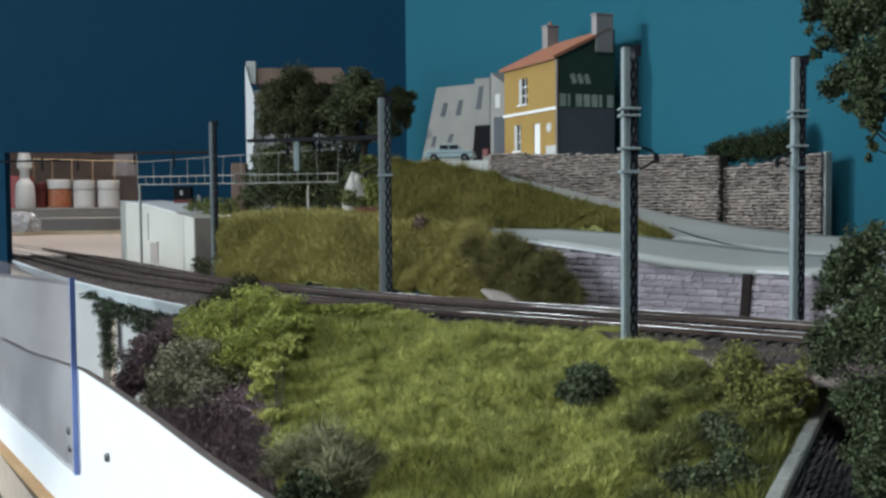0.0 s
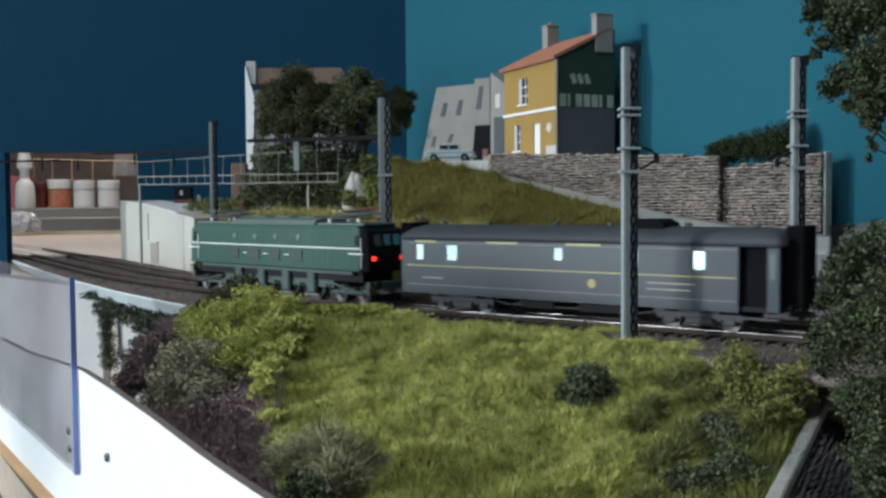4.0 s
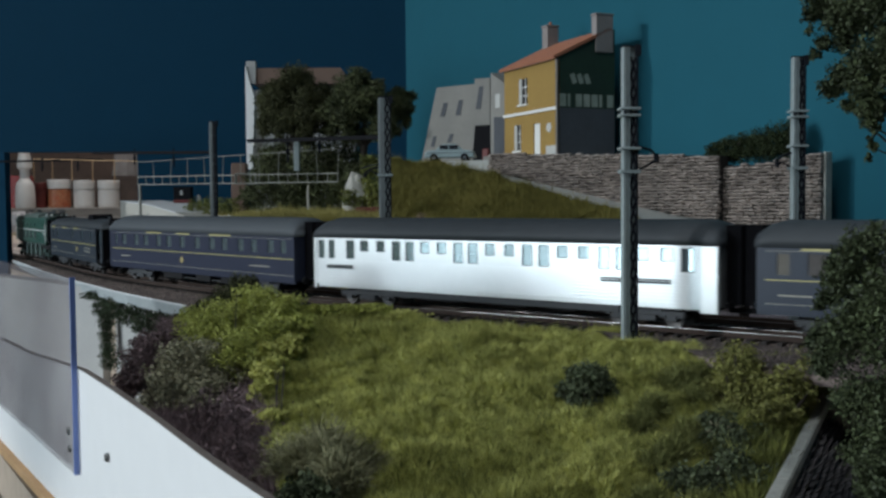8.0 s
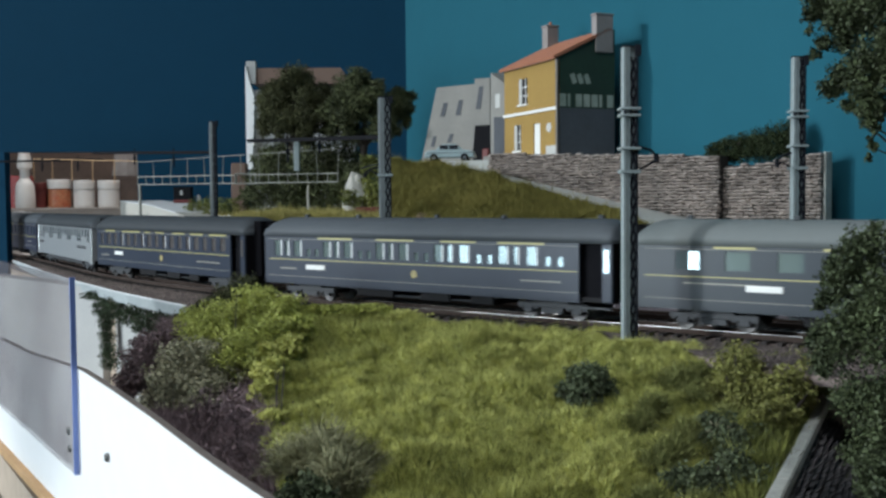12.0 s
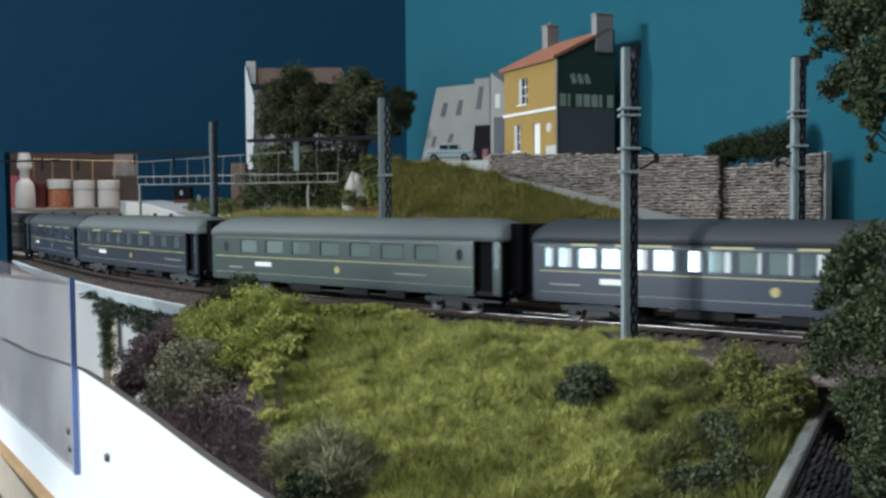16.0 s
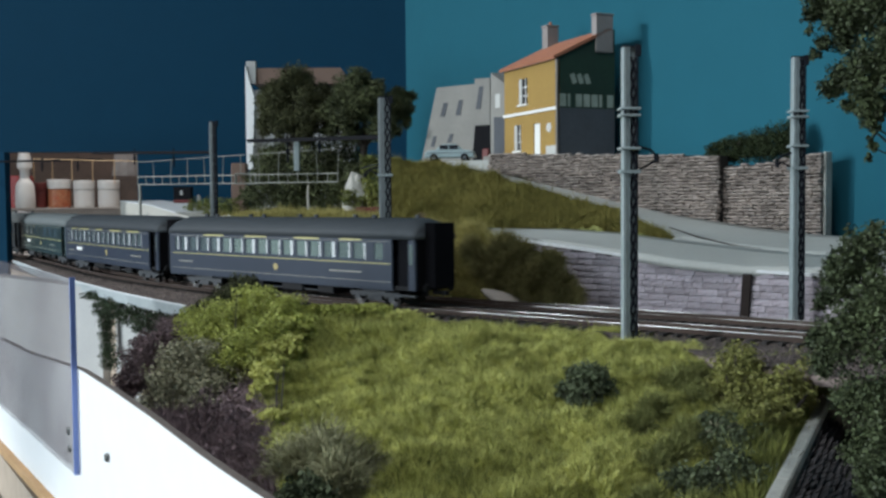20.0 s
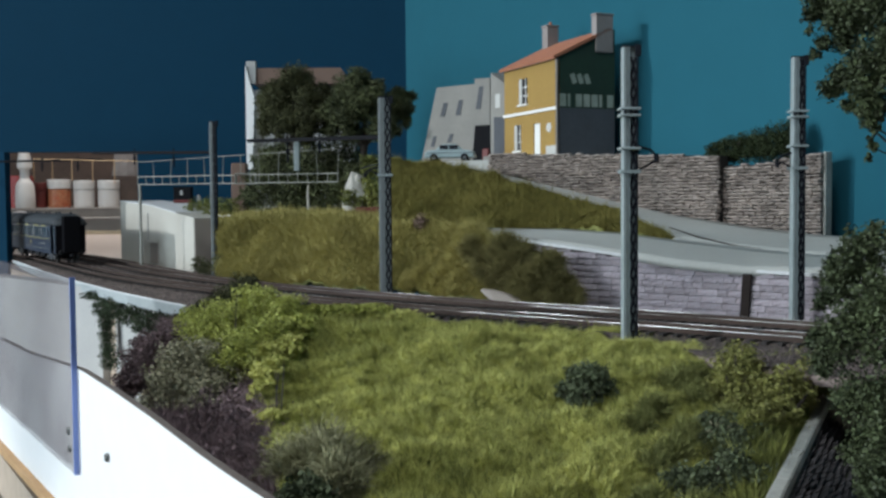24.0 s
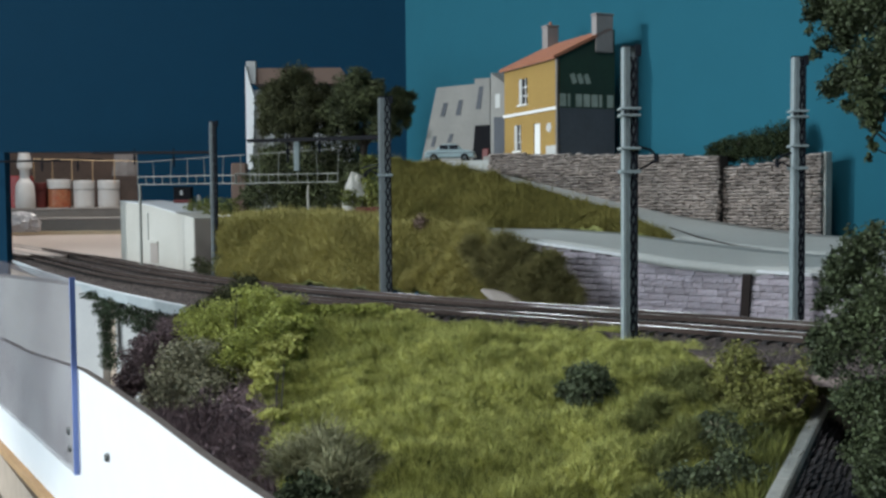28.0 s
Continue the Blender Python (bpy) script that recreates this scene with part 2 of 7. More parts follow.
MAST_WEB = material("mast_inner_web", (0.17, 0.195, 0.20), 0.6, vary=0.12, scale=40)
# near-black; on the masts it paints the shaded side and lattice
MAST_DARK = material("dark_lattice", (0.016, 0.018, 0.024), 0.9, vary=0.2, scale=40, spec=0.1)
GANTRY_MAT = material("cream_gantry", (0.24, 0.24, 0.215), 0.6, vary=0.1, scale=60)
OCHRE = material("ochre_render", (0.315, 0.20, 0.052), 0.85, vary=0.12, scale=40, second=(0.265, 0.165, 0.045), mix_scale=25, bump=0.2, bump_scale=700)
GABLE_GREEN = material("green_gable_paint", (0.012, 0.040, 0.022), 0.75, vary=0.2, scale=40, second=(0.010, 0.028, 0.018), mix_scale=30)
GABLE_GREY = material("slate_gable", (0.070, 0.078, 0.092), 0.8, vary=0.15, scale=40, second=(0.055, 0.060, 0.070), mix_scale=30)
LETTER_MAT = material("faded_lettering", (0.34, 0.38, 0.33), 0.85, vary=0.2, scale=60, second=(0.18, 0.22, 0.18), mix_scale=80)
ROOF_TILE = material("terracotta_tiles", (0.39, 0.155, 0.085), 0.85, vary=0.15, scale=80, second=(0.31, 0.125, 0.075), mix_scale=40, bump=0.4)
ROOF_BROWN = material("brown_roof", (0.17, 0.11, 0.085), 0.85, vary=0.15, scale=60)
CHIMNEY_MAT = material("grey_chimney", (0.27, 0.25, 0.245), 0.85, vary=0.12, scale=60, second=(0.21, 0.18, 0.17), mix_scale=50)
RENDER_WHITE = material("white_render", (0.40, 0.40, 0.385), 0.85, vary=0.08, scale=40, second=(0.34, 0.34, 0.34), mix_scale=20, bump=0.1)
WINDOW_FRAME = material("white_window_frame", (0.70, 0.70, 0.68), 0.6, vary=0.05)
DARK_GLASS = material("dark_glass", (0.02, 0.022, 0.028), 0.1, vary=0.1)
BLACK = material("black_plastic", (0.010, 0.010, 0.012), 0.9, vary=0.2, scale=50, spec=0.1)
DULL_RED = material("dull_red_plastic", (0.13, 0.022, 0.02), 0.6, vary=0.2)
LEAF_HEDGE = material("hedge_leaves", (0.040, 0.055, 0.024), 0.75, vary=0.4, scale=40, second=(0.018, 0.026, 0.012), mix_scale=60, island=0.5, spec=0.15)
RED = material("red_plastic", (0.35, 0.03, 0.03), 0.4, vary=0.1)
CAR_PAINT = material("pale_blue_car_paint", (0.27, 0.345, 0.36), 0.3, vary=0.03, spec=0.6)
CHROME = material("chrome", (0.75, 0.75, 0.75), 0.2, metal=1.0, vary=0.02)
CARD = material("grey_card", (0.33, 0.29, 0.26), 0.85, vary=0.06, scale=10)
CARD_PALE = material("pale_card_edge", (0.42, 0.38, 0.35), 0.85, vary=0.06, scale=10)
BAG_MAT = material("crumpled_film", (0.46, 0.45, 0.46), 0.35, vary=0.15, scale=20, bump=1.0, bump_scale=60)
CREAM = material("cream_board", (0.62, 0.52, 0.46), 0.8, vary=0.05, scale=8)
EDGE_WOOD = material("pale_wood_strip", (0.62, 0.52, 0.36), 0.7, vary=0.1, scale=20)
BROWN_PANEL = material("brown_panel", (0.10, 0.065, 0.05), 0.8, vary=0.25, scale=10, second=(0.05, 0.035, 0.03), mix_scale=8)
LID_WHITE = material("white_lid", (0.72, 0.70, 0.68), 0.5, vary=0.04)
JAR_RED = material("orange_paint_pot", (0.42, 0.09, 0.035), 0.4, vary=0.4, scale=20, second=(0.45, 0.22, 0.12), mix_scale=60)
BLUE_EDGE = material("blue_acrylic_edge", (0.16, 0.24, 0.56), 0.35, vary=0.05)
STEEL = material("screw_steel", (0.35, 0.35, 0.34), 0.35, metal=1.0, vary=0.1)
PLASTER = material("pale_stained_plaster", (0.49, 0.475, 0.43), 0.85, vary=0.07, scale=30, second=(0.41, 0.395, 0.35), mix_scale=14, bump=0.15, bump_scale=400)
# white render of the modern house, greyed to carry its shade
VILLA_SHADED = material("dusty_light_render", (0.245, 0.237, 0.218), 0.9, vary=0.10, scale=40, second=(0.18, 0.176, 0.165), mix_scale=25, bump=0.2, bump_scale=500)
RAW_EDGE = material("raw_board_edge", (0.16, 0.13, 0.115), 0.9, vary=0.2, scale=30)
DULL_GRASS = material("dull_green_grass", (0.185, 0.195, 0.068), 0.8, vary=0.35, scale=40, second=(0.115, 0.125, 0.045), mix_scale=70, island=0.4, spec=0.1)
DRY_STALK = material("dry_olive_stalks", (0.33, 0.32, 0.19), 0.85, vary=0.35, scale=40, second=(0.17, 0.165, 0.095), mix_scale=60, island=0.5, spec=0.1)
# grass colour darkened to paint the shade in the wall corner
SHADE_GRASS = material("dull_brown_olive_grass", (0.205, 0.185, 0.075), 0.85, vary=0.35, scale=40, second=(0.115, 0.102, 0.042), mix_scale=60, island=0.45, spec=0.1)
BEAM_GREY = material("weathered_bridge_beam", (0.36, 0.40, 0.41), 0.7, vary=0.12, scale=60, second=(0.26, 0.29, 0.30), mix_scale=50)


def acrylic_material():
    """Clear acrylic; a cloudy brownish mix paints in haze and the room's reflection."""
    m = bpy.data.materials.new("hazy_acrylic")
    m.use_nodes = True
    nt = m.node_tree
    b = nt.nodes["Principled BSDF"]
    # brownish colour stands in for the reflected room
    b.inputs["Base Color"].default_value = (0.21, 0.18, 0.19, 1)
    b.inputs["Roughness"].default_value = 0.2
    b.inputs["Specular IOR Level"].default_value = 0.15
    clear = nt.nodes.new("ShaderNodeBsdfTransparent")
    mix = nt.nodes.new("ShaderNodeMixShader")
    tc = nt.nodes.new("ShaderNodeTexCoord")
    cloud = nt.nodes.new("ShaderNodeTexNoise")
    cloud.inputs["Scale"].default_value = 14.0
    cloud.inputs["Detail"].default_value = 6.0
    rng = nt.nodes.new("ShaderNodeMapRange")
    rng.inputs["To Min"].default_value = 0.06
    rng.inputs["To Max"].default_value = 0.56
    nt.links.new(tc.outputs["Object"], cloud.inputs["Vector"])
    nt.links.new(cloud.outputs["Fac"], rng.inputs["Value"])
    nt.links.new(rng.outputs["Result"], mix.inputs["Fac"])
    nt.links.new(clear.outputs[0], mix.inputs[1])
    nt.links.new(b.outputs[0], mix.inputs[2])
    nt.links.new(mix.outputs[0], nt.nodes["Material Output"].inputs["Surface"])
    return m


ACRYLIC = acrylic_material()

# ---- the room ----
X0, X1, Y0, Y1, Z0, Z1 = ROOM
solid("floor", box(X0 - .1, X1 + .1, Y0 - .1, Y1 + .1, Z0 - .1, Z0), FLOOR_MAT, "plain grey room floor", "floor", "structure")
solid("ceiling", box(X0 - .1, X1 + .1, Y0 - .1, Y1 + .1, Z1, Z1 + .1), WHITE_PAINT, "white room ceiling", "ceiling", "structure")
solid("wall_north", box(X0 - .1, X1 + .1, Y1, Y1 + .1, Z0, Z1), ROOM_PAINT, "plain painted room wall", "wall", "structure")
solid("wall_south", box(X0 - .1, X1 + .1, Y0 - .1, Y0, Z0, Z1), ROOM_PAINT, "plain painted room wall", "wall", "structure")
solid("wall_east", box(X1, X1 + .1, Y0, Y1, Z0, Z1), ROOM_PAINT, "plain painted room wall", "wall", "structure")
wl, wr, wb, wt = WINDOW_Y - WINDOW_W / 2, WINDOW_Y + WINDOW_W / 2, WINDOW_Z - WINDOW_H / 2, WINDOW_Z + WINDOW_H / 2
wbm = box(X0 - .1, X0, Y0, wl, Z0, Z1)
box(X0 - .1, X0, wr, Y1, Z0, Z1, bm=wbm)
box(X0 - .1, X0, wl, wr, Z0, wb, bm=wbm)
box(X0 - .1, X0, wl, wr, wt, Z1, bm=wbm)
solid("wall_west", wbm, ROOM_PAINT, "painted room wall with a wide window opening", "wall", "structure")
win = thing("window_1", pose(X0 - .05, WINDOW_Y, WINDOW_Z), "white framed room window letting in daylight", "window", kind="structure")
for a, b in ((-WINDOW_W / 2, -WINDOW_W / 2 + .05), (-.03, .03), (WINDOW_W / 2 - .05, WINDOW_W / 2)):
    part("window_frame", box(-.02, .02, a, b, -WINDOW_H / 2, WINDOW_H / 2), WINDOW_FRAME, win)
for a, b in ((-WINDOW_H / 2, -WINDOW_H / 2 + .05), (WINDOW_H / 2 - .05, WINDOW_H / 2)):
    for c, d in ((-WINDOW_W / 2 + .05, -.03), (.03, WINDOW_W / 2 - .05)):
        part("window_frame", box(-.02, .02, c, d, a, b), WINDOW_FRAME, win)

# ---- painted backdrop panels: the corner and the far left panel with its opening ----
CORNER = (-0.0478, 1.38)
RIGHT_END = (0.3102, 0.5)
mR = wall_frame(CORNER, (0.165, 0.915))
solid("backdrop_right", box(0, 1.35, 0.0, 0.02, -0.12, 0.95), BLUE_WALL, "teal blue painted backdrop wall behind the houses", "backdrop", "structure", m=mR)
mL = wall_frame((-0.570, 1.34), CORNER)
LEN_L = math.hypot(CORNER[0] + 0.570, CORNER[1] - 1.34)
lb = box(-0.25, 0.166, 0.0, 0.02, 0.131, 0.95)
box(0.166, LEN_L, 0.0, 0.02, -0.12, 0.95, bm=lb)
solid("backdrop_left", lb, BLUE_WALL_SHADED, "dark blue painted backdrop wall with an opening for the tracks", "backdrop", "structure", m=mL)

solid("backdrop_post", box(-0.62, -0.5105, 1.19, 1.205, -0.12, 0.1232), BLUE_WALL_SHADED, "dark blue end of the backdrop beside the opening", "backdrop", "structure")

# ---- baseboard and the shelf under the line ----
bb = ribbon([(-0.032, -0.09), (0.10, -0.09), (0.10, -0.0125), (-0.032, -0.0125)], -3.4, 4.3, 0.1)
solid("track_shelf", bb, BOARD, "wooden shelf carrying the two tracks", "shelf", "structure")
solid("baseboard", prism([(-0.30, 0.66), (-0.045, 0.25), (-0.03, 0.13), (0.5, 0.13), (0.75, 0.3), (0.36, 0.74), (-0.05, 1.29), (-0.40, 1.33), (-0.48, 1.16)], -0.115, -0.09), BOARD, "plywood baseboard under the landscape", "board", "structure")
for x, y in ((-0.2, 0.6), (0.3, 0.2), (0.4, 0.55), (-0.2, 1.2), (1.6, -0.75), (-0.93, 2.1), (-1.22, 3.2)):
    solid("table_leg", box(x - .02, x + .02, y - .02, y + .02, Z0, -0.09), BOARD, "square wooden leg under the layout", "leg", group="legs of the layout")

# ---- track bed ----
TOP = -0.0038
bed = ribbon([(-0.034, -0.0125), (0.082, -0.0125), (0.078, TOP), (0.0355, TOP), (0.0320, -0.0056), (0.0140, -0.0056), (0.0105, TOP), (-0.0105, TOP), (-0.0140, -0.0056), (-0.030, -0.0062)], -3.4, 4.3, 0.05)
solid("track_bed", bed, BALLAST, "brown ballast bed under both tracks", "ballast", "structure")

# front fascia with its wavy top, cut from one board
FA, FB = (-0.251, 0.576), (-0.045, 0.258)
mF = wall_frame(FA, FB)
LF = math.hypot(FB[0] - FA[0], FB[1] - FA[1])


def fascia_top(u):
    return bend(u, [(-0.12, -0.03), (-0.0089, -0.0153), (0.0719, -0.0138), (0.1363, -0.0101), (0.1837, -0.0076), (0.2312, -0.0089), (0.2777, -0.0107), (0.3248, -0.0135), (0.3481, -0.0145), (0.3761, -0.0151), (0.55, -0.045)])


fb = bmesh.new()
cols = [lerp(-0.12, 0.50, i / 60) for i in range(61)]
rows_ = [[fb.verts.new((u, y, z)) for u in cols] for y, z in ((0, -0.0755), (0.0024, -0.0755))]
tops = [[fb.verts.new((u, y, fascia_top(u))) for u in cols] for y in (0, 0.0024)]
for i in range(60):
    fb.faces.new((rows_[0][i], rows_[0][i + 1], tops[0][i + 1], tops[0][i]))
    fb.faces.new((rows_[1][i + 1], rows_[1][i], tops[1][i], tops[1][i + 1]))
    fb.faces.new((tops[0][i], tops[0][i + 1], tops[1][i + 1], tops[1][i]))
    fb.faces.new((rows_[1][i], rows_[1][i + 1], rows_[0][i + 1], rows_[0][i]))
solid("fascia_board", fb, WHITE_PAINT, "white painted front board with a wavy top edge", "fascia", "structure", m=mF)
eb = bmesh.new()
edge_rings = [[eb.verts.new((u, y, fascia_top(u) + z)) for y, z in ((-0.0001, 0.0), (0.0025, 0.0), (0.0025, 0.0003), (-0.0001, 0.0003))] for u in cols]
for a, b in zip(edge_rings, edge_rings[1:]):
    for k in range(4):
        eb.faces.new((a[k], a[(k + 1) % 4], b[(k + 1) % 4], b[k]))
eb.faces.new(edge_rings[0]), eb.faces.new(edge_rings[-1][::-1])
bmesh.ops.recalc_face_normals(eb, faces=eb.faces)
solid("fascia_edge", eb, RAW_EDGE, "bare brown sawn edge on top of the white board", "trim", "structure", m=mF)
solid("fascia_strip", box(-0.12, 0.50, -0.0035, 0.02, -0.0795, -0.0757), PLY, "orange wooden strip under the white board", "trim", "structure", m=mF)

# clear guard screwed to the fascia
guard = thing("acrylic_guard", mF, "hazy clear acrylic guard with a blue edge, screwed on", "guard")
pane = part("pane", box(-0.10, 0.1763, -0.0025, -0.0005, -0.0525, 0.0305), ACRYLIC, guard, "hazy clear acrylic pane")
part("edge", box(0.1764, 0.1772, -0.0026, -0.0004, -0.0530, 0.0310), BLUE_EDGE, guard, "blue cut edge of the pane")


def screw(m, parent):
    ob = part("screw", lathe([(0.0004, 0.0012), (0.0014, 0.0010), (0.0019, 0.0)], 10), STEEL, parent, "steel screw head", m=m)
    return ob


for u, z in ((0.1700, -0.0353), (0.1712, -0.0428)):
    screw(pose(u, -0.0026, z, 90), guard)
scr = thing("screw", mF @ pose(0.223, -0.0005, -0.036, 90), "small steel screw in the white board", "screw")
part("head", lathe([(0.0004, 0.0012), (0.0014, 0.0010), (0.0019, 0.0)], 10), STEEL, scr)


# ---- landscape in strips between lines that follow the roads ----
def loft(lines, across=6, cut=10, rough=0.0, seed=1):
    """A sheet through lines of points, with a little unevenness."""
    out, faces = [], []
    grid = []
    for a, b in zip(lines, lines[1:]):
        steps = across if b is not lines[-1] else across + 1
        for j in range(steps):
            row = []
            for i in range(len(a) - 1):
                for k in range(cut):
                    u = k / cut
                    p = Vector(a[i]).lerp(Vector(a[i + 1]), u)
                    q = Vector(b[i]).lerp(Vector(b[i + 1]), u)
                    row.append(p.lerp(q, j / across))
            row.append(Vector(a[-1]).lerp(Vector(b[-1]), j / across))
            grid.append(row)
    for row in grid:
        for p in row:
            if rough:
                q = p + Vector((seed, seed * 2, 0))
                p = p + Vector((0, 0, rough * (noise.noise(q * 45) + 0.50 * noise.noise(q * 120) + 0.42 * noise.noise(q * 230))))
            out.append(p)
    w = len(grid[0])
    for j in range(len(grid) - 1):
        for i in range(w - 1):
            faces.append((j * w + i, j * w + i + 1, (j + 1) * w + i + 1, (j + 1) * w + i))
    return out, faces


def sheet(name, lines, mat, label, category, drop=0.004, rough=0.0, across=6, cut=8, kind="structure"):
    v, f = loft(lines, across, cut, rough)
    a, b, c = (Vector(v[i]) for i in f[len(f) // 2][:3])
    if (b - a).cross(c - a).z < 0:
        f = [q[::-1] for q in f]
    ob = solid(name, raw_mesh(name, v, f, mat, True), None, label, category, kind)
    thick = ob.modifiers.new("thick", "SOLIDIFY")
    thick.thickness, thick.offset = drop, -1
    return ob, v, f


R0 = [(0.0219, 0.7, 0.0413), (0.0769, 0.64, 0.0347), (0.1067, 0.607, 0.0304), (0.1342, 0.58, 0.026), (0.1664, 0.558, 0.0233), (0.1971, 0.54, 0.024), (0.243, 0.51, 0.0247)]
R1 = [(0.0231, 0.74, 0.0422), (0.0853, 0.71, 0.042), (0.1186, 0.675, 0.0401), (0.1456, 0.645, 0.0365), (0.1833, 0.615, 0.0318), (0.2153, 0.59, 0.0287), (0.2643, 0.555, 0.0292)]
R3 = [(0.028, 0.885, 0.0904), (0.0986, 0.82, 0.0718), (0.138, 0.785, 0.0605), (0.1735, 0.75, 0.0507), (0.2086, 0.7, 0.0429), (0.2444, 0.67, 0.0381), (0.2951, 0.62, 0.0348)]
R2 = [(0.0272, 0.86, 0.0857), (0.095, 0.79, 0.0635), (0.1301, 0.74, 0.0516), (0.1472, 0.652, 0.0376), (0.1848, 0.62, 0.0322), (0.2171, 0.595, 0.0291), (0.2667, 0.56, 0.0296)]
sheet("road", [R0, R1], ROAD_MAT, "pale grey model road along the retaining wall", "road")
sheet("ramp", [R2, R3], ROAD_MAT, "pale grey ramp climbing beside the stone wall", "road")
sheet("ramp_joint", [R1[3:], R2[3:]], ROAD_MAT, "pale grey road where the ramp joins", "road")
solid("ramp_kerb", tube([(0.1483, 0.665, 0.0435), (0.1618, 0.645, 0.0378), (0.1794, 0.625, 0.0331), (0.1988, 0.61, 0.0305), (0.2193, 0.592, 0.0286)], [0.0004, 0.0006, 0.0004, 0.0003, 0.0002], 5), STONE_JOINT, "dark broken edge where the ramp joins", "kerb", "structure")
B1 = [(-0.0416, 0.8, 0.0429), (-0.0016, 0.765, 0.0422), R1[0], R1[1], R1[2], R1[3]]
B2 = [(-0.0478, 0.93, 0.0997), (-0.0014, 0.9, 0.0931), R2[0], R2[1], R2[2], R2[3]]
bank, bank_v, bank_f = sheet("grass_bank", [B1, B2], SOIL, "grassy bank between the roads", "bank", rough=0.004, cut=20, across=16)
H0 = [(-0.1935, 0.87, -0.003), (-0.1552, 0.833, -0.0029), (-0.0982, 0.785, -0.0022), (-0.0385, 0.73, -0.0018), (-0.0018, 0.7, -0.0022), (0.0348, 0.655, -0.0017), (0.0692, 0.62, -0.0011)]
H1 = [(-0.2022, 0.92, 0.0404), (-0.1649, 0.89, 0.0463), (-0.1055, 0.85, 0.0479), (-0.0411, 0.79, 0.0458), (-0.0015, 0.745, 0.0422), (0.0254, 0.69, 0.0392), (0.0673, 0.624, 0.0114)]
H2 = [(-0.2373, 1.08, 0.0439), (-0.1945, 1.05, 0.0482), (-0.1266, 1.02, 0.0492), (-0.0468, 0.9, 0.0466), (-0.0016, 0.78, 0.0422), (0.0265, 0.72, 0.0395), (0.0697, 0.64, 0.0102)]
H3 = [(-0.2854, 1.3, 0.0511), (-0.2369, 1.28, 0.0545), (-0.1562, 1.26, 0.0568), (-0.056, 1.08, 0.0544), (-0.0016, 0.8, 0.0426), (0.0267, 0.725, 0.0397), (0.0702, 0.645, 0.0098)]
hill, hill_v, hill_f = sheet("embankment", [H0, H1, H2], SOIL, "grassy embankment behind the tracks", "bank", rough=0.005, cut=20, across=16)
sheet("hilltop", [H2, H3], SOIL, "grassy hilltop below the old house", "ground", rough=0.003)
# slope in front of the tracks
G0 = [Vector((-0.1772, 0.635, -0.0137)), Vector((-0.1468, 0.605, -0.0056))] + [along(0.22, -0.031, TOP - 0.0030), along(0.16, -0.031, TOP - 0.0033), along(0.06, -0.031, TOP - 0.0040)] + [Vector(p) for p in ((0.0772, 0.5219, -0.0090), (0.1118, 0.4768, -0.0060), (0.116, 0.4154, -0.005), (0.1540, 0.4213, -0.008))]
G1 = [(-0.1596, 0.56, -0.0161), (-0.1305, 0.55, -0.0072), (-0.0885, 0.52, 0.0012), (-0.0397, 0.49, 0.0012), (0.0092, 0.475, -0.0004), (0.0551, 0.46, -0.0034), (0.097, 0.44, -0.0048), (0.1159, 0.395, -0.0151), (0.1424, 0.397, -0.0235)]
G2 = [(-0.15, 0.5, -0.0302), (-0.1176, 0.46, -0.0309), (-0.0761, 0.43, -0.0202), (-0.0343, 0.42, -0.0163), (0.0076, 0.4, -0.0129), (0.0461, 0.385, -0.017), (0.0816, 0.37, -0.0184), (0.1042, 0.345, -0.023), (0.1234, 0.357, -0.0245)]
G3 = [(-0.101, 0.37, -0.0253), (-0.0778, 0.34, -0.0319), (-0.0469, 0.29, -0.0249), (-0.0249, 0.3, -0.0281), (0.0055, 0.3, -0.0283), (0.0358, 0.3, -0.0286), (0.0612, 0.3, -0.0288), (0.0848, 0.3, -0.029), (0.1034, 0.315, -0.0262)]
G4 = [(-0.0911, 0.345, -0.0548), (-0.0697, 0.31, -0.0466), (-0.0407, 0.25, -0.0301), (-0.0194, 0.23, -0.0295), (0.004, 0.23, -0.0297), (0.0274, 0.23, -0.0299), (0.0469, 0.23, -0.0301), (0.0666, 0.24, -0.0342), (0.0836, 0.272, -0.0300)]
slope, slope_v, slope_f = sheet("front_slope", [g[2:8] for g in (G0, G1, G2, G3, G4)], SOIL, "steep grassy slope below the tracks", "slope", rough=0.0050, cut=26, across=18)
gully, gully_v, gully_f = sheet("dark_gully", [g[:3] for g in (G0, G1, G2, G3, G4)], DARK_SOIL_AND_SHADE, "dark earth under the bushes by the bridge", "slope", rough=0.003, cut=8)
near_bank, near_v, near_f = sheet("near_bank", [g[7:] for g in (G0, G1, G2, G3, G4)], DARK_SOIL_AND_SHADE, "dark earth under the bushes by the coping", "slope", rough=0.003, cut=8)

# terrace behind the stone wall
T0 = [(-0.048, 0.935, 0.0999), (-0.0014, 0.905, 0.0943), (0.0413, 0.875, 0.0938)]
T1 = [(-0.0544, 1.06, 0.1067), (-0.0015, 1.0, 0.1038), (0.0449, 0.95, 0.1013)]
TERRACE = 0.0985
solid("terrace", prism([(-0.0435, 0.935), (0.0434, 0.885), (0.1365, 0.797), (0.1542, 0.9), (-0.035, 1.33), (-0.0583, 1.12)], 0.06, TERRACE - 0.001), ROAD_MAT, "pale terrace carrying the houses", "terrace", "structure")
solid("middle_terrace", prism([(0.137, 0.797), (0.1978, 0.735), (0.2153, 0.8), (0.1547, 0.9)], 0.06, 0.0905), ROAD_MAT, "pale terrace behind the stone wall", "terrace", "structure")
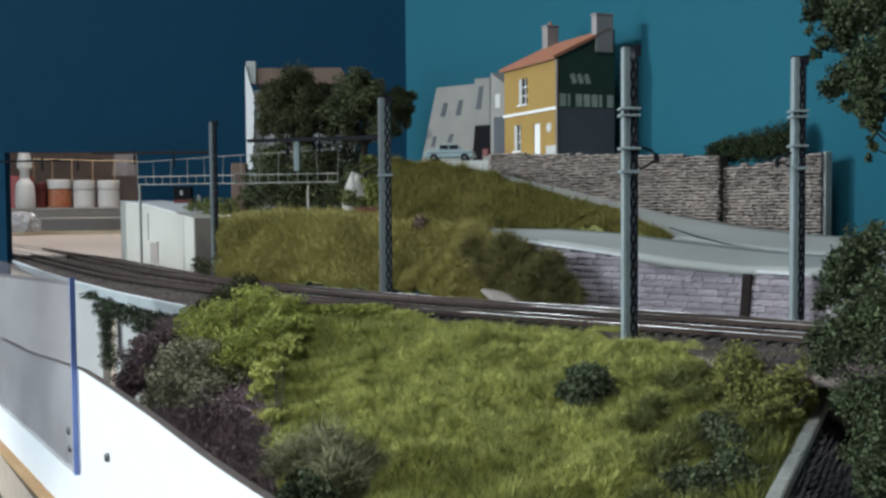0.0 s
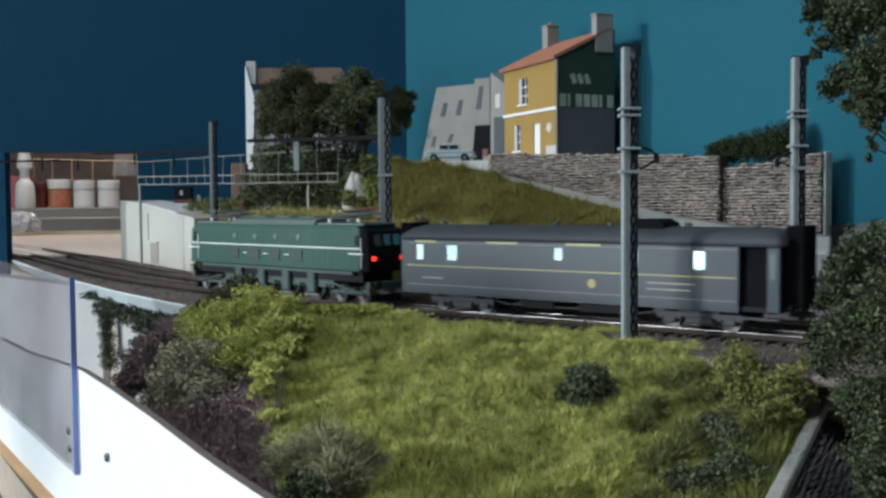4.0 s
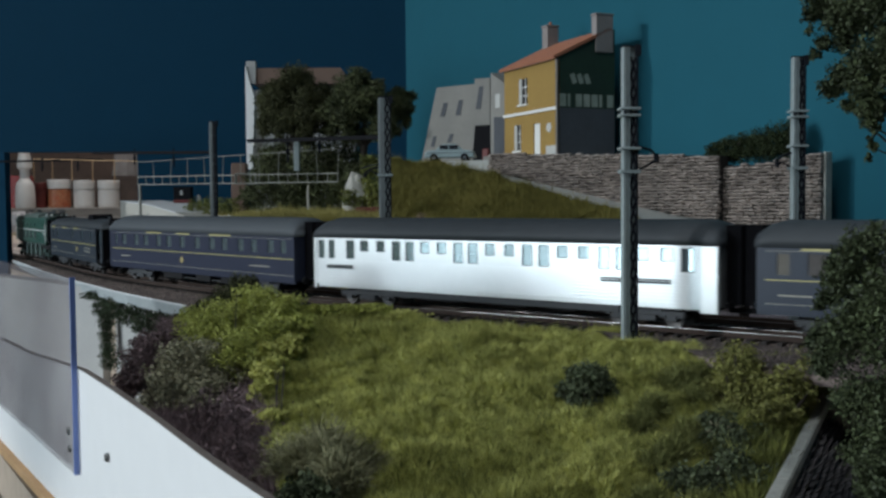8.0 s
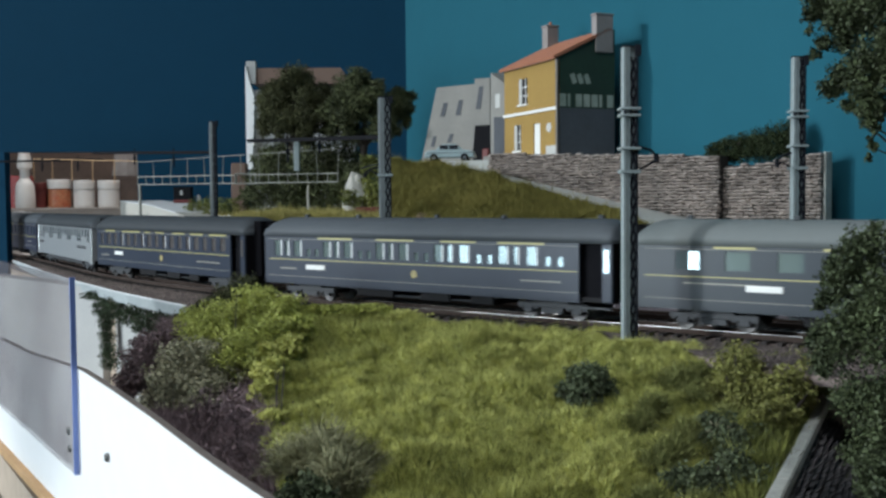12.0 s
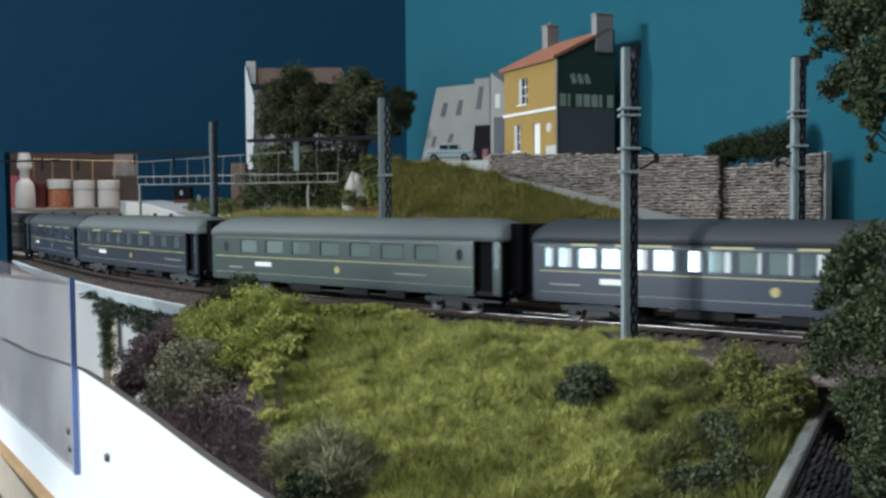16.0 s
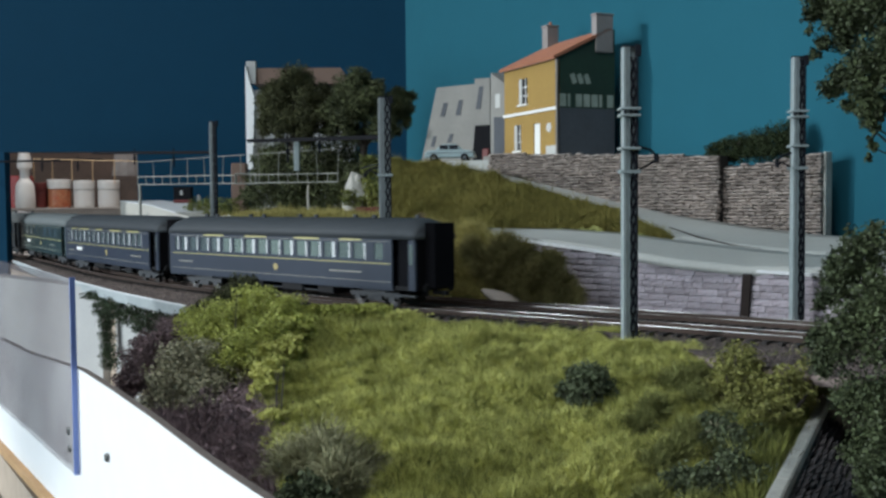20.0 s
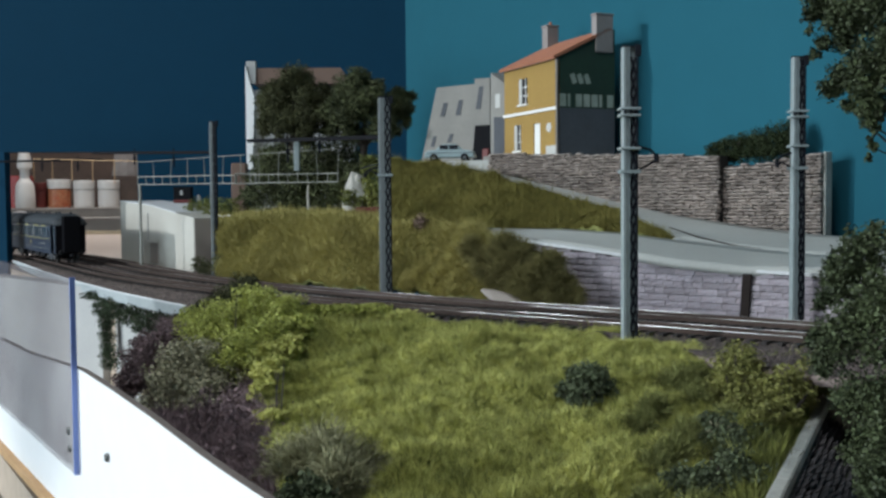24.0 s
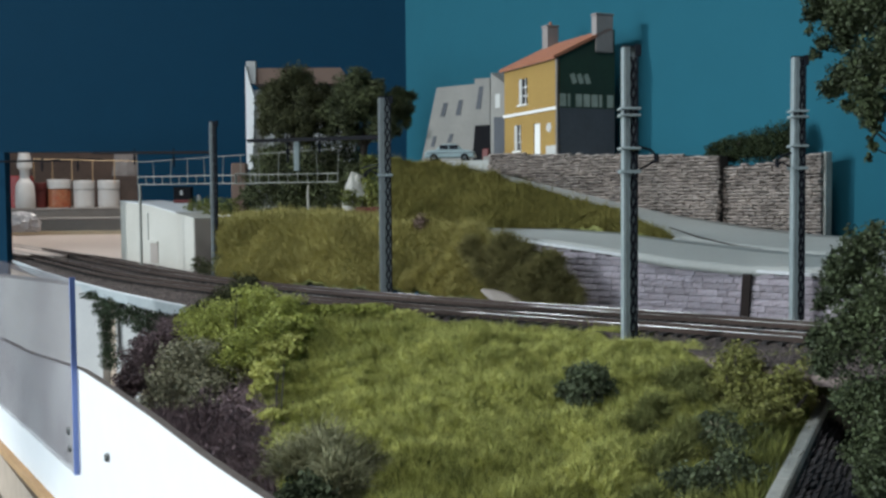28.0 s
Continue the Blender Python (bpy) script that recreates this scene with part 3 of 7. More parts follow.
solid("lower_terrace", prism([(0.2011, 0.735), (0.249, 0.687), (0.253, 0.71), (0.2175, 0.795)], 0.05, 0.0845), ROAD_MAT, "pale lower terrace behind the end of the stone wall", "terrace", "structure")

# ---- the train ----
NAVY = material("navy_coach_paint", (0.031, 0.040, 0.060), 0.38, vary=0.06, scale=20, second=(0.026, 0.034, 0.052), mix_scale=30, spec=0.28)
DEEP_BLUE = material("deep_blue_coach_paint", (0.030, 0.036, 0.062), 0.36, vary=0.06, scale=20, second=(0.025, 0.030, 0.053), mix_scale=30, spec=0.3)
SLATE = material("slate_coach_paint", (0.034, 0.042, 0.053), 0.36, vary=0.06, scale=20, second=(0.028, 0.036, 0.046), mix_scale=30, spec=0.34)
GLOSSY = material("glossy_dark_coach_paint", (0.036, 0.056, 0.053), 0.25, vary=0.06, scale=20, second=(0.030, 0.047, 0.044), mix_scale=30, spec=0.75)
GLOSSY.node_tree.nodes["Principled BSDF"].inputs["Coat Weight"].default_value = 0.02
GLOSSY.node_tree.nodes["Principled BSDF"].inputs["Coat Roughness"].default_value = 0.25
LOCO_GREEN = material("locomotive_green", (0.038, 0.094, 0.074), 0.34, vary=0.07, scale=20, second=(0.031, 0.079, 0.062), mix_scale=40, spec=0.34)
LOCO_DARK = material("dark_green_underframe", (0.040, 0.078, 0.068), 0.5, vary=0.15, scale=30, second=(0.027, 0.050, 0.044), mix_scale=60)
LOCO_ROOF = material("grey_green_roof", (0.105, 0.14, 0.125), 0.5, vary=0.1, scale=30)
ROOF_LIGHT = material("silver_coach_roof", (0.140, 0.155, 0.155), 0.6, spec=0.25, vary=0.05, scale=20)
ROOF_MID = material("grey_coach_roof", (0.075, 0.084, 0.094), 0.6, spec=0.25, vary=0.06, scale=20)
ROOF_DARK = material("dark_coach_roof", (0.044, 0.050, 0.056), 0.6, spec=0.25, vary=0.08, scale=20)
STAINLESS = material("brushed_stainless", (0.60, 0.62, 0.63), 0.30, metal=0.65, vary=0.04, scale=30)
COACH_GLASS = material("coach_window_glass", (0.24, 0.31, 0.33), 0.06, metal=0.7, vary=0.1, scale=20, spec=1.0)
COACH_GLASS.node_tree.nodes["Principled BSDF"].inputs["Coat Weight"].default_value = 0.2
COACH_GLASS.node_tree.nodes["Principled BSDF"].inputs["Coat Roughness"].default_value = 0.03
GLASS_WARM = material("warm_tinted_glass", (0.27, 0.25, 0.245), 0.06, metal=0.7, vary=0.2, scale=40)
CURTAIN_PINK = material("pinkish_curtain", (0.25, 0.17, 0.13), 0.5, vary=0.2, scale=60)
CURTAIN_PALE = material("pale_curtain", (0.58, 0.60, 0.61), 0.5, vary=0.1, scale=60)
LINE_YELLOW = material("yellow_line", (0.42, 0.38, 0.15), 0.45, vary=0.08)
LINE_WHITE = material("white_line", (0.78, 0.78, 0.76), 0.4, vary=0.04)
GOLD = material("gold_crest", (0.45, 0.36, 0.14), 0.5, vary=0.3, scale=300)
UNDER = material("underframe_black", (0.014, 0.014, 0.016), 0.7, vary=0.3, scale=60, spec=0.2)
UNDER_GREY = material("underframe_grey", (0.058, 0.062, 0.068), 0.6, vary=0.2, scale=60, spec=0.3)
# black of the bellows, also used to paint shade on vehicle ends
BELLOWS_AND_SHADE = material("black_bellows", (0.008, 0.008, 0.010), 0.95, vary=0.2, scale=60, spec=0.08)
WHEEL_MAT = material("wheel_steel", (0.035, 0.033, 0.032), 0.45, metal=0.3, vary=0.2, scale=60)
TEXT_BAR = material("small_lettering", (0.32, 0.31, 0.26), 0.6, vary=0.2)


def glow(name, colour, power):
    m = material(name, colour, 0.4)
    b = m.node_tree.nodes["Principled BSDF"]
    b.inputs["Emission Color"].default_value = (*colour, 1)
    b.inputs["Emission Strength"].default_value = power
    return m


TAIL_RED = glow("lit_tail_lamp", (1.0, 0.03, 0.02), 3.0)
LAMP_WHITE = glow("lit_marker_lamp", (1.0, 0.95, 0.85), 2.0)

HALF, SILL, EAVE, CROWN, BELT, LOWER = 0.0165, 0.0115, 0.0404, 0.0526, 0.0256, 0.0149
MESHES = {}


def shared(key, make):
    if key not in MESHES:
        MESHES[key] = make()
    return MESHES[key]


def wheel_mesh(radius):
    def make():
        prof = [(0.0012, 0.0004), (0.0013, 0.0010), (radius * 0.55, 0.0006), (radius * 0.80, 0.0010), (radius, 0.0012), (radius, -0.0008), (radius + 0.0006, -0.0012), (radius * 0.5, -0.0013)]
        return mesh_of("wheel", lathe(prof, 18), WHEEL_MAT, False)
    return shared("wheel%.4f" % radius, make)


def bogie(parent, x, base=0.030, radius=0.0053):
    def make_frame():
        bm = bmesh.new()
        for sgn in (-1, 1):
            y0, y1 = sorted((sgn * 0.0102, sgn * 0.0124))
            box(-base / 2 - 0.007, base / 2 + 0.007, y0, y1, 0.0058, 0.0082, 0.0003, bm=bm)
            box(-0.0065, 0.0065, y0, y1, 0.0032, 0.0058, bm=bm)
            for wx in (-base / 2, base / 2):
                box(wx - 0.0026, wx + 0.0026, y0, y1 + 0.0004 * sgn if sgn > 0 else y1, 0.0034, 0.0062, bm=bm)
                box(wx - 0.0062, wx - 0.0034, y0, y1, 0.0050, 0.0060, bm=bm)
                box(wx + 0.0034, wx + 0.0062, y0, y1, 0.0050, 0.0060, bm=bm)
        box(-0.004, 0.004, -0.0104, 0.0104, 0.0060, 0.0110, bm=bm)
        box(-0.010, 0.010, -0.0122, 0.0122, 0.0082, 0.0096, bm=bm)
        return mesh_of("bogie", bm, UNDER_GREY)
    b = part("bogie", shared("bogie%.3f" % base, make_frame), None, parent, "dark grey bogie frame", m=pose(x, 0, 0))
    for wx in (-base / 2, base / 2):
        for sgn in (-1, 1):
            part("wheel", wheel_mesh(radius), None, b, m=pose(wx, sgn * 0.0084, radius, 90 * (1 if sgn < 0 else -1)))
        part("axle", shared("axle", lambda: mesh_of("axle", lathe([(0.0009, -0.0082), (0.0009, 0.0082)], 8), UNDER)), None, b, m=pose(wx, 0, radius, 90))
    return b


def side_mesh(x0, x1, windows, mat, z_low=SILL, ribs=False):
    """One side of a body with real window openings; windows are (x, width, z bottom, z top) sorted by x."""
    bm = bmesh.new()
    y0, y1 = -HALF, -HALF + 0.0014
    lo = min(w[2] for w in windows)
    hi = max(w[3] for w in windows)
    box(x0, x1, y0, y1, z_low, lo, bm=bm)
    box(x0, x1, y0, y1, hi, EAVE, bm=bm)
    at = x0
    for x, w, zb, zt in windows:
        a, b = x - w / 2, x + w / 2
        if a > at + 1e-5:
            box(at, a, y0, y1, lo, hi, bm=bm)
        if zb > lo + 1e-5:
            box(a, b, y0, y1, lo, zb, bm=bm)
        if zt < hi - 1e-5:
            box(a, b, y0, y1, zt, hi, bm=bm)
        at = b
    box(at, x1, y0, y1, lo, hi, bm=bm)
    # the sill turns in a little
    box(x0, x1, y0 + 0.0006, y1, z_low - 0.0016, z_low, bm=bm)
    if ribs:
        z = z_low + 0.0006
        while z < 0.0262:
            box(x0, x1, y0 - 0.0008, y0, z, z + 0.0008, bm=bm)
            z += 0.0017
    return mesh_of("side", bm, mat)


def roof_mesh(length, mat, dome=0.010, key="", crown=CROWN):
    def make():
        bm = bmesh.new()
        prof = []
        for k in range(13):
            a = math.pi * k / 12
            prof.append((-math.cos(a) * (HALF + 0.0003), EAVE + (crown - EAVE) * (math.sin(a) ** 0.75)))
        stations = [(-length / 2, 0.62), (-length / 2 + dome * 0.35, 0.86), (-length / 2 + dome, 1.0), (length / 2 - dome, 1.0), (length / 2 - dome * 0.35, 0.86), (length / 2, 0.62)]
        rings = []
        for x, k in stations:
            rings.append([bm.verts.new((x, y, EAVE - 0.0004 + (z - EAVE) * k)) for y, z in prof])
        for a, b in zip(rings, rings[1:]):
            for i in range(12):
                bm.faces.new((a[i], b[i], b[i + 1], a[i + 1]))
        bm.faces.new(rings[0]), bm.faces.new(rings[-1][::-1])
        for a, b in zip(rings, rings[1:]):
            bm.faces.new((a[0], a[12], b[12], b[0]))
        bmesh.ops.recalc_face_normals(bm, faces=bm.faces)
        return mesh_of("roof", bm, mat, True)
    return shared("roof" + key, make)


def pane_mesh(w, h, mat, tag):
    return shared("pane%s%.4f_%.4f" % (tag, w, h), lambda: mesh_of("window", box(-w / 2 + 0.00005, w / 2 - 0.00005, -0.0003, 0.0003, -h / 2 + 0.00005, h / 2 - 0.00005), mat))


def frame_mesh(w, h, mat):
    def make():
        bm = bmesh.new()
        t = 0.0004
        for x0, x1, z0, z1 in ((-w / 2, w / 2, -h / 2, -h / 2 + t), (-w / 2, w / 2, h / 2 - t, h / 2), (-w / 2, -w / 2 + t, -h / 2 + t, h / 2 - t), (w / 2 - t, w / 2, -h / 2 + t, h / 2 - t)):
            box(x0, x1, -0.0004, 0.0, z0, z1, bm=bm)
        return mesh_of("window_frame", bm, mat)
    return shared("wframe%.4f_%.4f" % (w, h) + mat.name, make)


def coach(name, label, length, windows, paint, roof_mat, offset, door=True, pane=None, dashes=(), board=None, ribs=False,
          vents=0, crest=0.0, curtains=(), lines=True, cupola=None, dome=0.010, gangway=True, texts=(), ovals=(), half=0.092, tail=False, crown=CROWN, boxes=((-0.035, 0.03), (0.012, 0.022), (0.046, 0.016)), rim=None, wide=()):
    t = thing(name, pose(0, 0, 0), label, "railway coach", group="vehicles of the train")
    x0, x1 = -length / 2 + 0.003, length / 2 - 0.003
    near_end = x1 - 0.019 if door else x1
    pane = pane or COACH_GLASS
    near = part("side", side_mesh(x0, near_end, windows, paint, ribs=ribs), None, t)
    far = part("side", near.data, None, t, m=pose(0 if not door else x0 + near_end, 0, 0, 0, 0, 180))
    for x, w, zb, zt in windows:
        wo = part("window", pane_mesh(w, zt - zb, pane, pane.name), None, t, m=pose(x, -HALF + 0.0008, (zb + zt) / 2))
        part("window_frame", frame_mesh(w, zt - zb, rim or (paint if not ribs else UNDER_GREY)), None, wo, m=pose(0, -0.0004, 0))
        xf = (x0 + near_end - x) if door else -x
        part("window", pane_mesh(w, zt - zb, pane, pane.name), None, t, m=pose(xf, HALF - 0.0008, (zb + zt) / 2))
    for i in curtains:
        x, w, zb, zt = windows[i]
        ch = 0.0014 if i in wide else 0.0007
        part("curtain", shared("curt%.4f_%.4f" % (zt - zb, ch), lambda: mesh_of("curtain", box(-ch, ch, -0.0001, 0.0001, -(zt - zb) / 2 + 0.0005, (zt - zb) / 2 - 0.0005), CURTAIN_PALE)), None, t, "pale drawn curtain", m=pose(x + w / 2 - ch - 0.0006, -HALF + 0.00035, (zb + zt) / 2))
    part("roof", roof_mesh(length - 0.004, roof_mat, dome, "%s%.3f%.3f%.4f" % (roof_mat.name, length, dome, crown), crown), None, t)
    part("floor_pan", box(x0, x1, -HALF + 0.002, HALF - 0.002, SILL - 0.001, SILL + 0.0012), UNDER, t)
    for sx in (x0, x1):
        e = box(sx - 0.0006, sx + 0.0006, -HALF + 0.0016, HALF - 0.0016, SILL, EAVE)
        # ends of coaches with an entrance are blackened for shade
        part("end_wall", e, BELLOWS_AND_SHADE if door else paint, t)
    if door:
        # recessed entrance with its own corner post
        for sgn in (-1, 1):
            yb = sgn * (HALF - 0.0042)
            xs = near_end if sgn < 0 else x0 + near_end - (near_end)
            a, b = (near_end, x1) if sgn < 0 else (x0 + near_end - x1, x0 + near_end - near_end)
            if sgn < 0:
                # black door paints the shade of the recess
                part("door", box(a + 0.0003, b - 0.006, yb - 0.0005, yb + 0.0005, SILL, EAVE - 0.0006), BELLOWS_AND_SHADE, t, "dark recessed entrance door")
                part("corner_post", box(b - 0.006, b, -HALF + 0.0004, -HALF + 0.004, SILL - 0.001, EAVE - 0.0004, 0.0004), paint, t)
                part("door_window", box(b - 0.0046, b - 0.0018, -HALF + 0.0001, -HALF + 0.0005, 0.0255, 0.0370), pane, t)
                part("step", box(a + 0.001, b - 0.001, -HALF + 0.001, -HALF + 0.004, SILL - 0.0045, SILL - 0.0036), UNDER_GREY, t)
    if gangway:
        for sgn in (-1, 1):
            fold = [(sgn * (length / 2 - 0.003 + k * 0.0010), 0.0080 + 0.0010 * (k % 2)) for k in range(9)]
            g = prism([(a, b) for a, b in fold] + [(a, -b) for a, b in reversed(fold)], 0.0125, 0.0495)
            bmesh.ops.recalc_face_normals(g, faces=g.faces)
            part("gangway_bellows", g, BELLOWS_AND_SHADE, t, "black folded gangway bellows")
            part("coupling", box(*sorted((sgn * (length / 2 - 0.004), sgn * (length / 2 + 0.0068))), -0.0015, 0.0015, 0.0080, 0.0105), UNDER, t)
            for by in (-0.0098, 0.0098):
                part("buffer", shared("buffer%d" % sgn, lambda: mesh_of("buffer", lathe([(0.0010, 0), (0.0010, 0.0030), (0.0028, 0.0032), (0.0024, 0.0038)], 12), UNDER)), None, t, m=pose(sgn * (length / 2 - 0.0032), by, 0.0120, 0, 90 * sgn, 0))
    if lines:
        for z, h, mat in ((BELT, 0.00052, LINE_YELLOW), (LOWER, 0.00026, TEXT_BAR), (EAVE - 0.0019, 0.00022, TEXT_BAR)):
            part("lining", box(x0 + 0.004, near_end - 0.001, -HALF - 0.00012, -HALF, z - h / 2, z + h / 2), mat, t, "thin yellow lining")
    for a, b in dashes:
        part("letter_board", box(a, b, -HALF - 0.00015, -HALF, EAVE - 0.0016, EAVE - 0.0006), LINE_YELLOW, t, "row of small yellow lettering as a bar")
    if board is not None:
        part("destination_board", box(board - 0.0085, board + 0.0085, -HALF - 0.0006, -HALF, 0.0196, 0.0226, 0.0002), LINE_WHITE, t, "white destination board")
    if crest is not None:
        part("crest", lathe([(0.0023, 0), (0.0023, 0.0002), (0.0012, 0.0003)], 12), GOLD, t, "small gold crest", m=pose(crest, -HALF, 0.0200, 90))
    for a, b, z in texts:
        part("lettering", box(a, b, -HALF - 0.0001, -HALF, z, z + 0.0007), TEXT_BAR, t)
    for x in ovals:
        part("round_window", lathe([(0.0030, 0), (0.0030, 0.0003)], 16), DARK_GLASS, t, "small dark oval window", m=pose(x, -HALF - 0.00005, 0.0322, 90) @ Matrix.Diagonal((0.7, 1.15, 1, 1)))
    for i in range(vents):
        x = lerp(-length * 0.42, length * 0.42, i / max(1, vents - 1))
        part("roof_vent", shared("vent", lambda: mesh_of("roof_vent", box(-0.0016, 0.0016, -0.0012, 0.0012, 0, 0.0022, 0.0004), ROOF_DARK)), None, t, m=pose(x, -0.0045 if i % 2 else 0.0045, crown - 0.0008))
    if cupola is not None:
        cb = bmesh.new()
        pr = [(-0.0115, 0.0), (-0.0100, 0.0036), (-0.0060, 0.0058), (0.0060, 0.0058), (0.0100, 0.0036), (0.0115, 0.0)]
        prism([(a, b) for a, b in pr], -0.009, 0.009, bm=cb)
        bmesh.ops.transform(cb, matrix=pose(cupola, 0, crown - 0.0025, 90), verts=cb.verts)
        part("lookout_cupola", cb, BELLOWS_AND_SHADE, t, "dark raised lookout cupola")
    for x, w in boxes:
        part("equipment_box", box(x - w / 2, x + w / 2, -0.0125, 0.0125, 0.0048, SILL - 0.001, 0.0005), UNDER, t)
    part("truss_rod", tube([(-0.06, -0.011, 0.0100), (-0.04, -0.011, 0.0062), (0.04, -0.011, 0.0062), (0.06, -0.011, 0.0100)], 0.0005, 5), UNDER_GREY, t)
    for sx in (-1, 1):
        bogie(t, sx * half)
    if tail:
        part("tail_lamp", lathe([(0.0012, 0), (0.0014, 0.001), (0.0008, 0.0018)], 10), RED, t, m=pose(x1 + 0.001, -0.0125, 0.016, 0, 90))
    TRAIN.append((t, offset, half))
    return t


TRAIN = []


def even(n, a, b, w, zb=0.0287, zt=0.0376):
    return [(lerp(a, b, i / (n - 1)), w, zb, zt) for i in range(n)]


def pattern(a, unit, count, items):
    out = []
    for k in range(count):
        for dx, w, zb, zt in items:
            out.append((a + k * unit + dx, w, zb, zt))
    return sorted(out)


def build_locomotive(offset):
    t = thing("electric_locomotive", pose(0, 0, 0), "green electric locomotive with a white band and raised roof gear", "locomotive", group="vehicles of the train")
    L2, W = 0.0968, 0.0168
    body = bmesh.new()
    box(-L2 + 0.006, L2 - 0.006, -W, W, 0.0135, 0.0395, 0.0006, bm=body)
    part("body", body, LOCO_GREEN, t, smooth=False)
    for sgn in (-1, 1):
        cab = bmesh.new()
        pts = [(0.0, 0.0135), (0.0065, 0.0135), (0.0065, 0.0255), (0.0050, 0.0380), (0.0, 0.0395)]
        prism([(sgn * (L2 - 0.0062) + sgn * x, z) for x, z in pts], -W + 0.0016, W - 0.0016, bm=cab, bevel=0.0006)
        bmesh.ops.transform(cab, matrix=pose(0, 0, 0, 90), verts=cab.verts)
        # rear cab is green too; black stands in for its shade
        part("cab_front", cab, LOCO_GREEN if sgn < 0 else BELLOWS_AND_SHADE, t)
        for y in (-0.0075, 0.0, 0.0075):
            part("cab_window", box(-0.0003, 0.0003, -0.0026, 0.0026, -0.0034, 0.0034), COACH_GLASS, t, m=pose(sgn * (L2 - 0.0001), y, 0.0325, 0, -sgn * 7))
        for y in (-0.0115, 0.0115):
            part("lamp", lathe([(0.0012, 0), (0.0013, 0.0012), (0.0009, 0.0018)], 12), TAIL_RED if sgn > 0 else LAMP_WHITE, t, "lit red tail lamp" if sgn > 0 else "lit white marker lamp", m=pose(sgn * (L2 + 0.0003), y, 0.0215, 0, 90 * sgn))
            part("buffer", lathe([(0.0012, 0), (0.0012, 0.0035), (0.0031, 0.0037), (0.0026, 0.0044)], 12), UNDER, t, m=pose(sgn * (L2 - 0.001), y * 0.85, 0.0120, 0, 90 * sgn))
        part("buffer_beam", box(*sorted((sgn * (L2 - 0.003), sgn * (L2 + 0.0002))), -0.0145, 0.0145, 0.0095, 0.0135), LOCO_DARK, t)
        part("coupling", box(*sorted((sgn * (L2 - 0.003), sgn * (L2 + 0.0150))), -0.0015, 0.0015, 0.0075, 0.0100), UNDER, t)
    # white band, grilles, portholes, louvres
    part("white_band", box(-L2 + 0.004, L2 - 0.004, -W - 0.00025, -W, 0.0270, 0.0277), LINE_WHITE, t, "thin white band")
    for x in (-0.0395, -0.0155, 0.0071, 0.0309):
        g = part("grille", box(x - 0.0050, x + 0.0050, -W - 0.0004, -W, 0.0176, 0.0252), UNDER_GREY, t, "dark square grille")
        for k in range(5):
            part("slat", shared("slat", lambda: mesh_of("slat", box(-0.0049, 0.0049, -0.0003, 0, -0.0003, 0.0003), LOCO_DARK)), None, g, m=pose(x, -W - 0.0004, 0.0188 + k * 0.0012))
        ph = part("porthole", lathe([(0.0024, 0), (0.0024, 0.0004), (0.0019, 0.0005), (0.0019, 0.0003)], 16), LOCO_GREEN, t, m=pose(x + 0.0005, -W, 0.0331, 90))
        part("pane", lathe([(0.0018, 0.0004), (0.0018, 0.0006)], 16), COACH_GLASS, ph)
    for x in (-0.0275, -0.0042, 0.0190):
        part("name_plate", box(x - 0.002, x + 0.002, -W - 0.0003, -W, 0.0215, 0.0222), LINE_WHITE, t, "small pale plate")
    for x0, x1 in ((-0.083, -0.044), (0.046, 0.083)):
        for k in range(7):
            x = lerp(x0, x1, k / 6)
            part("panel_rib", shared("rib", lambda: mesh_of("panel_rib", box(-0.0002, 0.0002, -0.0001, 0, 0.0150, 0.0375), LOCO_GREEN)), None, t, m=pose(x, -W, 0))
    for x in (-0.0885, 0.0885):
        part("cab_side_window", box(x - 0.0018, x + 0.0018, -W - 0.0002, -W, 0.0292, 0.0352), DARK_GLASS, t)
        part("handrail", tube([(x - 0.0065, -W - 0.0009, 0.0243), (x + 0.0065, -W - 0.0009, 0.0243)], 0.0005, 6), LINE_WHITE, t, "white horizontal handrail")
        part("handrail", tube([(x + 0.0045, -W - 0.0008, 0.0160), (x + 0.0045, -W - 0.0008, 0.0340)], 0.0003, 5), LINE_WHITE, t)
    # roof: raised centre and two folded current collectors on insulators
    rb = bmesh.new()
    prism([(-W + 0.0008, 0.0393), (-W + 0.0035, 0.0425), (-0.006, 0.0438), (0.006, 0.0438), (W - 0.0035, 0.0425), (W - 0.0008, 0.0393)], -0.046, 0.046, bm=rb)
    bmesh.ops.transform(rb, matrix=Matrix(((0, 0, 1, 0), (1, 0, 0, 0), (0, 1, 0, 0), (0, 0, 0, 1))), verts=rb.verts)
    part("roof", rb, LOCO_ROOF, t, "grey-green raised roof")
    for sgn in (-1, 1):
        part("roof_deck", box(*sorted((sgn * 0.046, sgn * 0.091)), -0.0135, 0.0135, 0.0393, 0.0408, 0.0004), LOCO_ROOF, t)
        p = part("pantograph", box(sgn * 0.0665 - 0.016, sgn * 0.0665 + 0.016, -0.0085, 0.0085, 0.0432, 0.0438), UNDER_GREY, t, "folded current collector")
        for sx in (-0.014, 0.014):
            for sy in (-0.0078, 0.0078):
                part("insulator", shared("insul", lambda: mesh_of("insulator", lathe([(0.0009, 0), (0.0013, 0.0006), (0.0008, 0.0012), (0.0013, 0.0018), (0.0009, 0.0024)], 10), LINE_WHITE)), None, p, m=pose(sgn * 0.0665 + sx, sy, 0.0408))
        for sy in (-0.0065, 0.0065):
            part("lower_arm", tube([(sgn * 0.0665 - 0.014, sy, 0.0444), (sgn * 0.0665 + 0.019, sy * 0.8, 0.0462)], 0.0008, 5), UNDER_GREY, p)
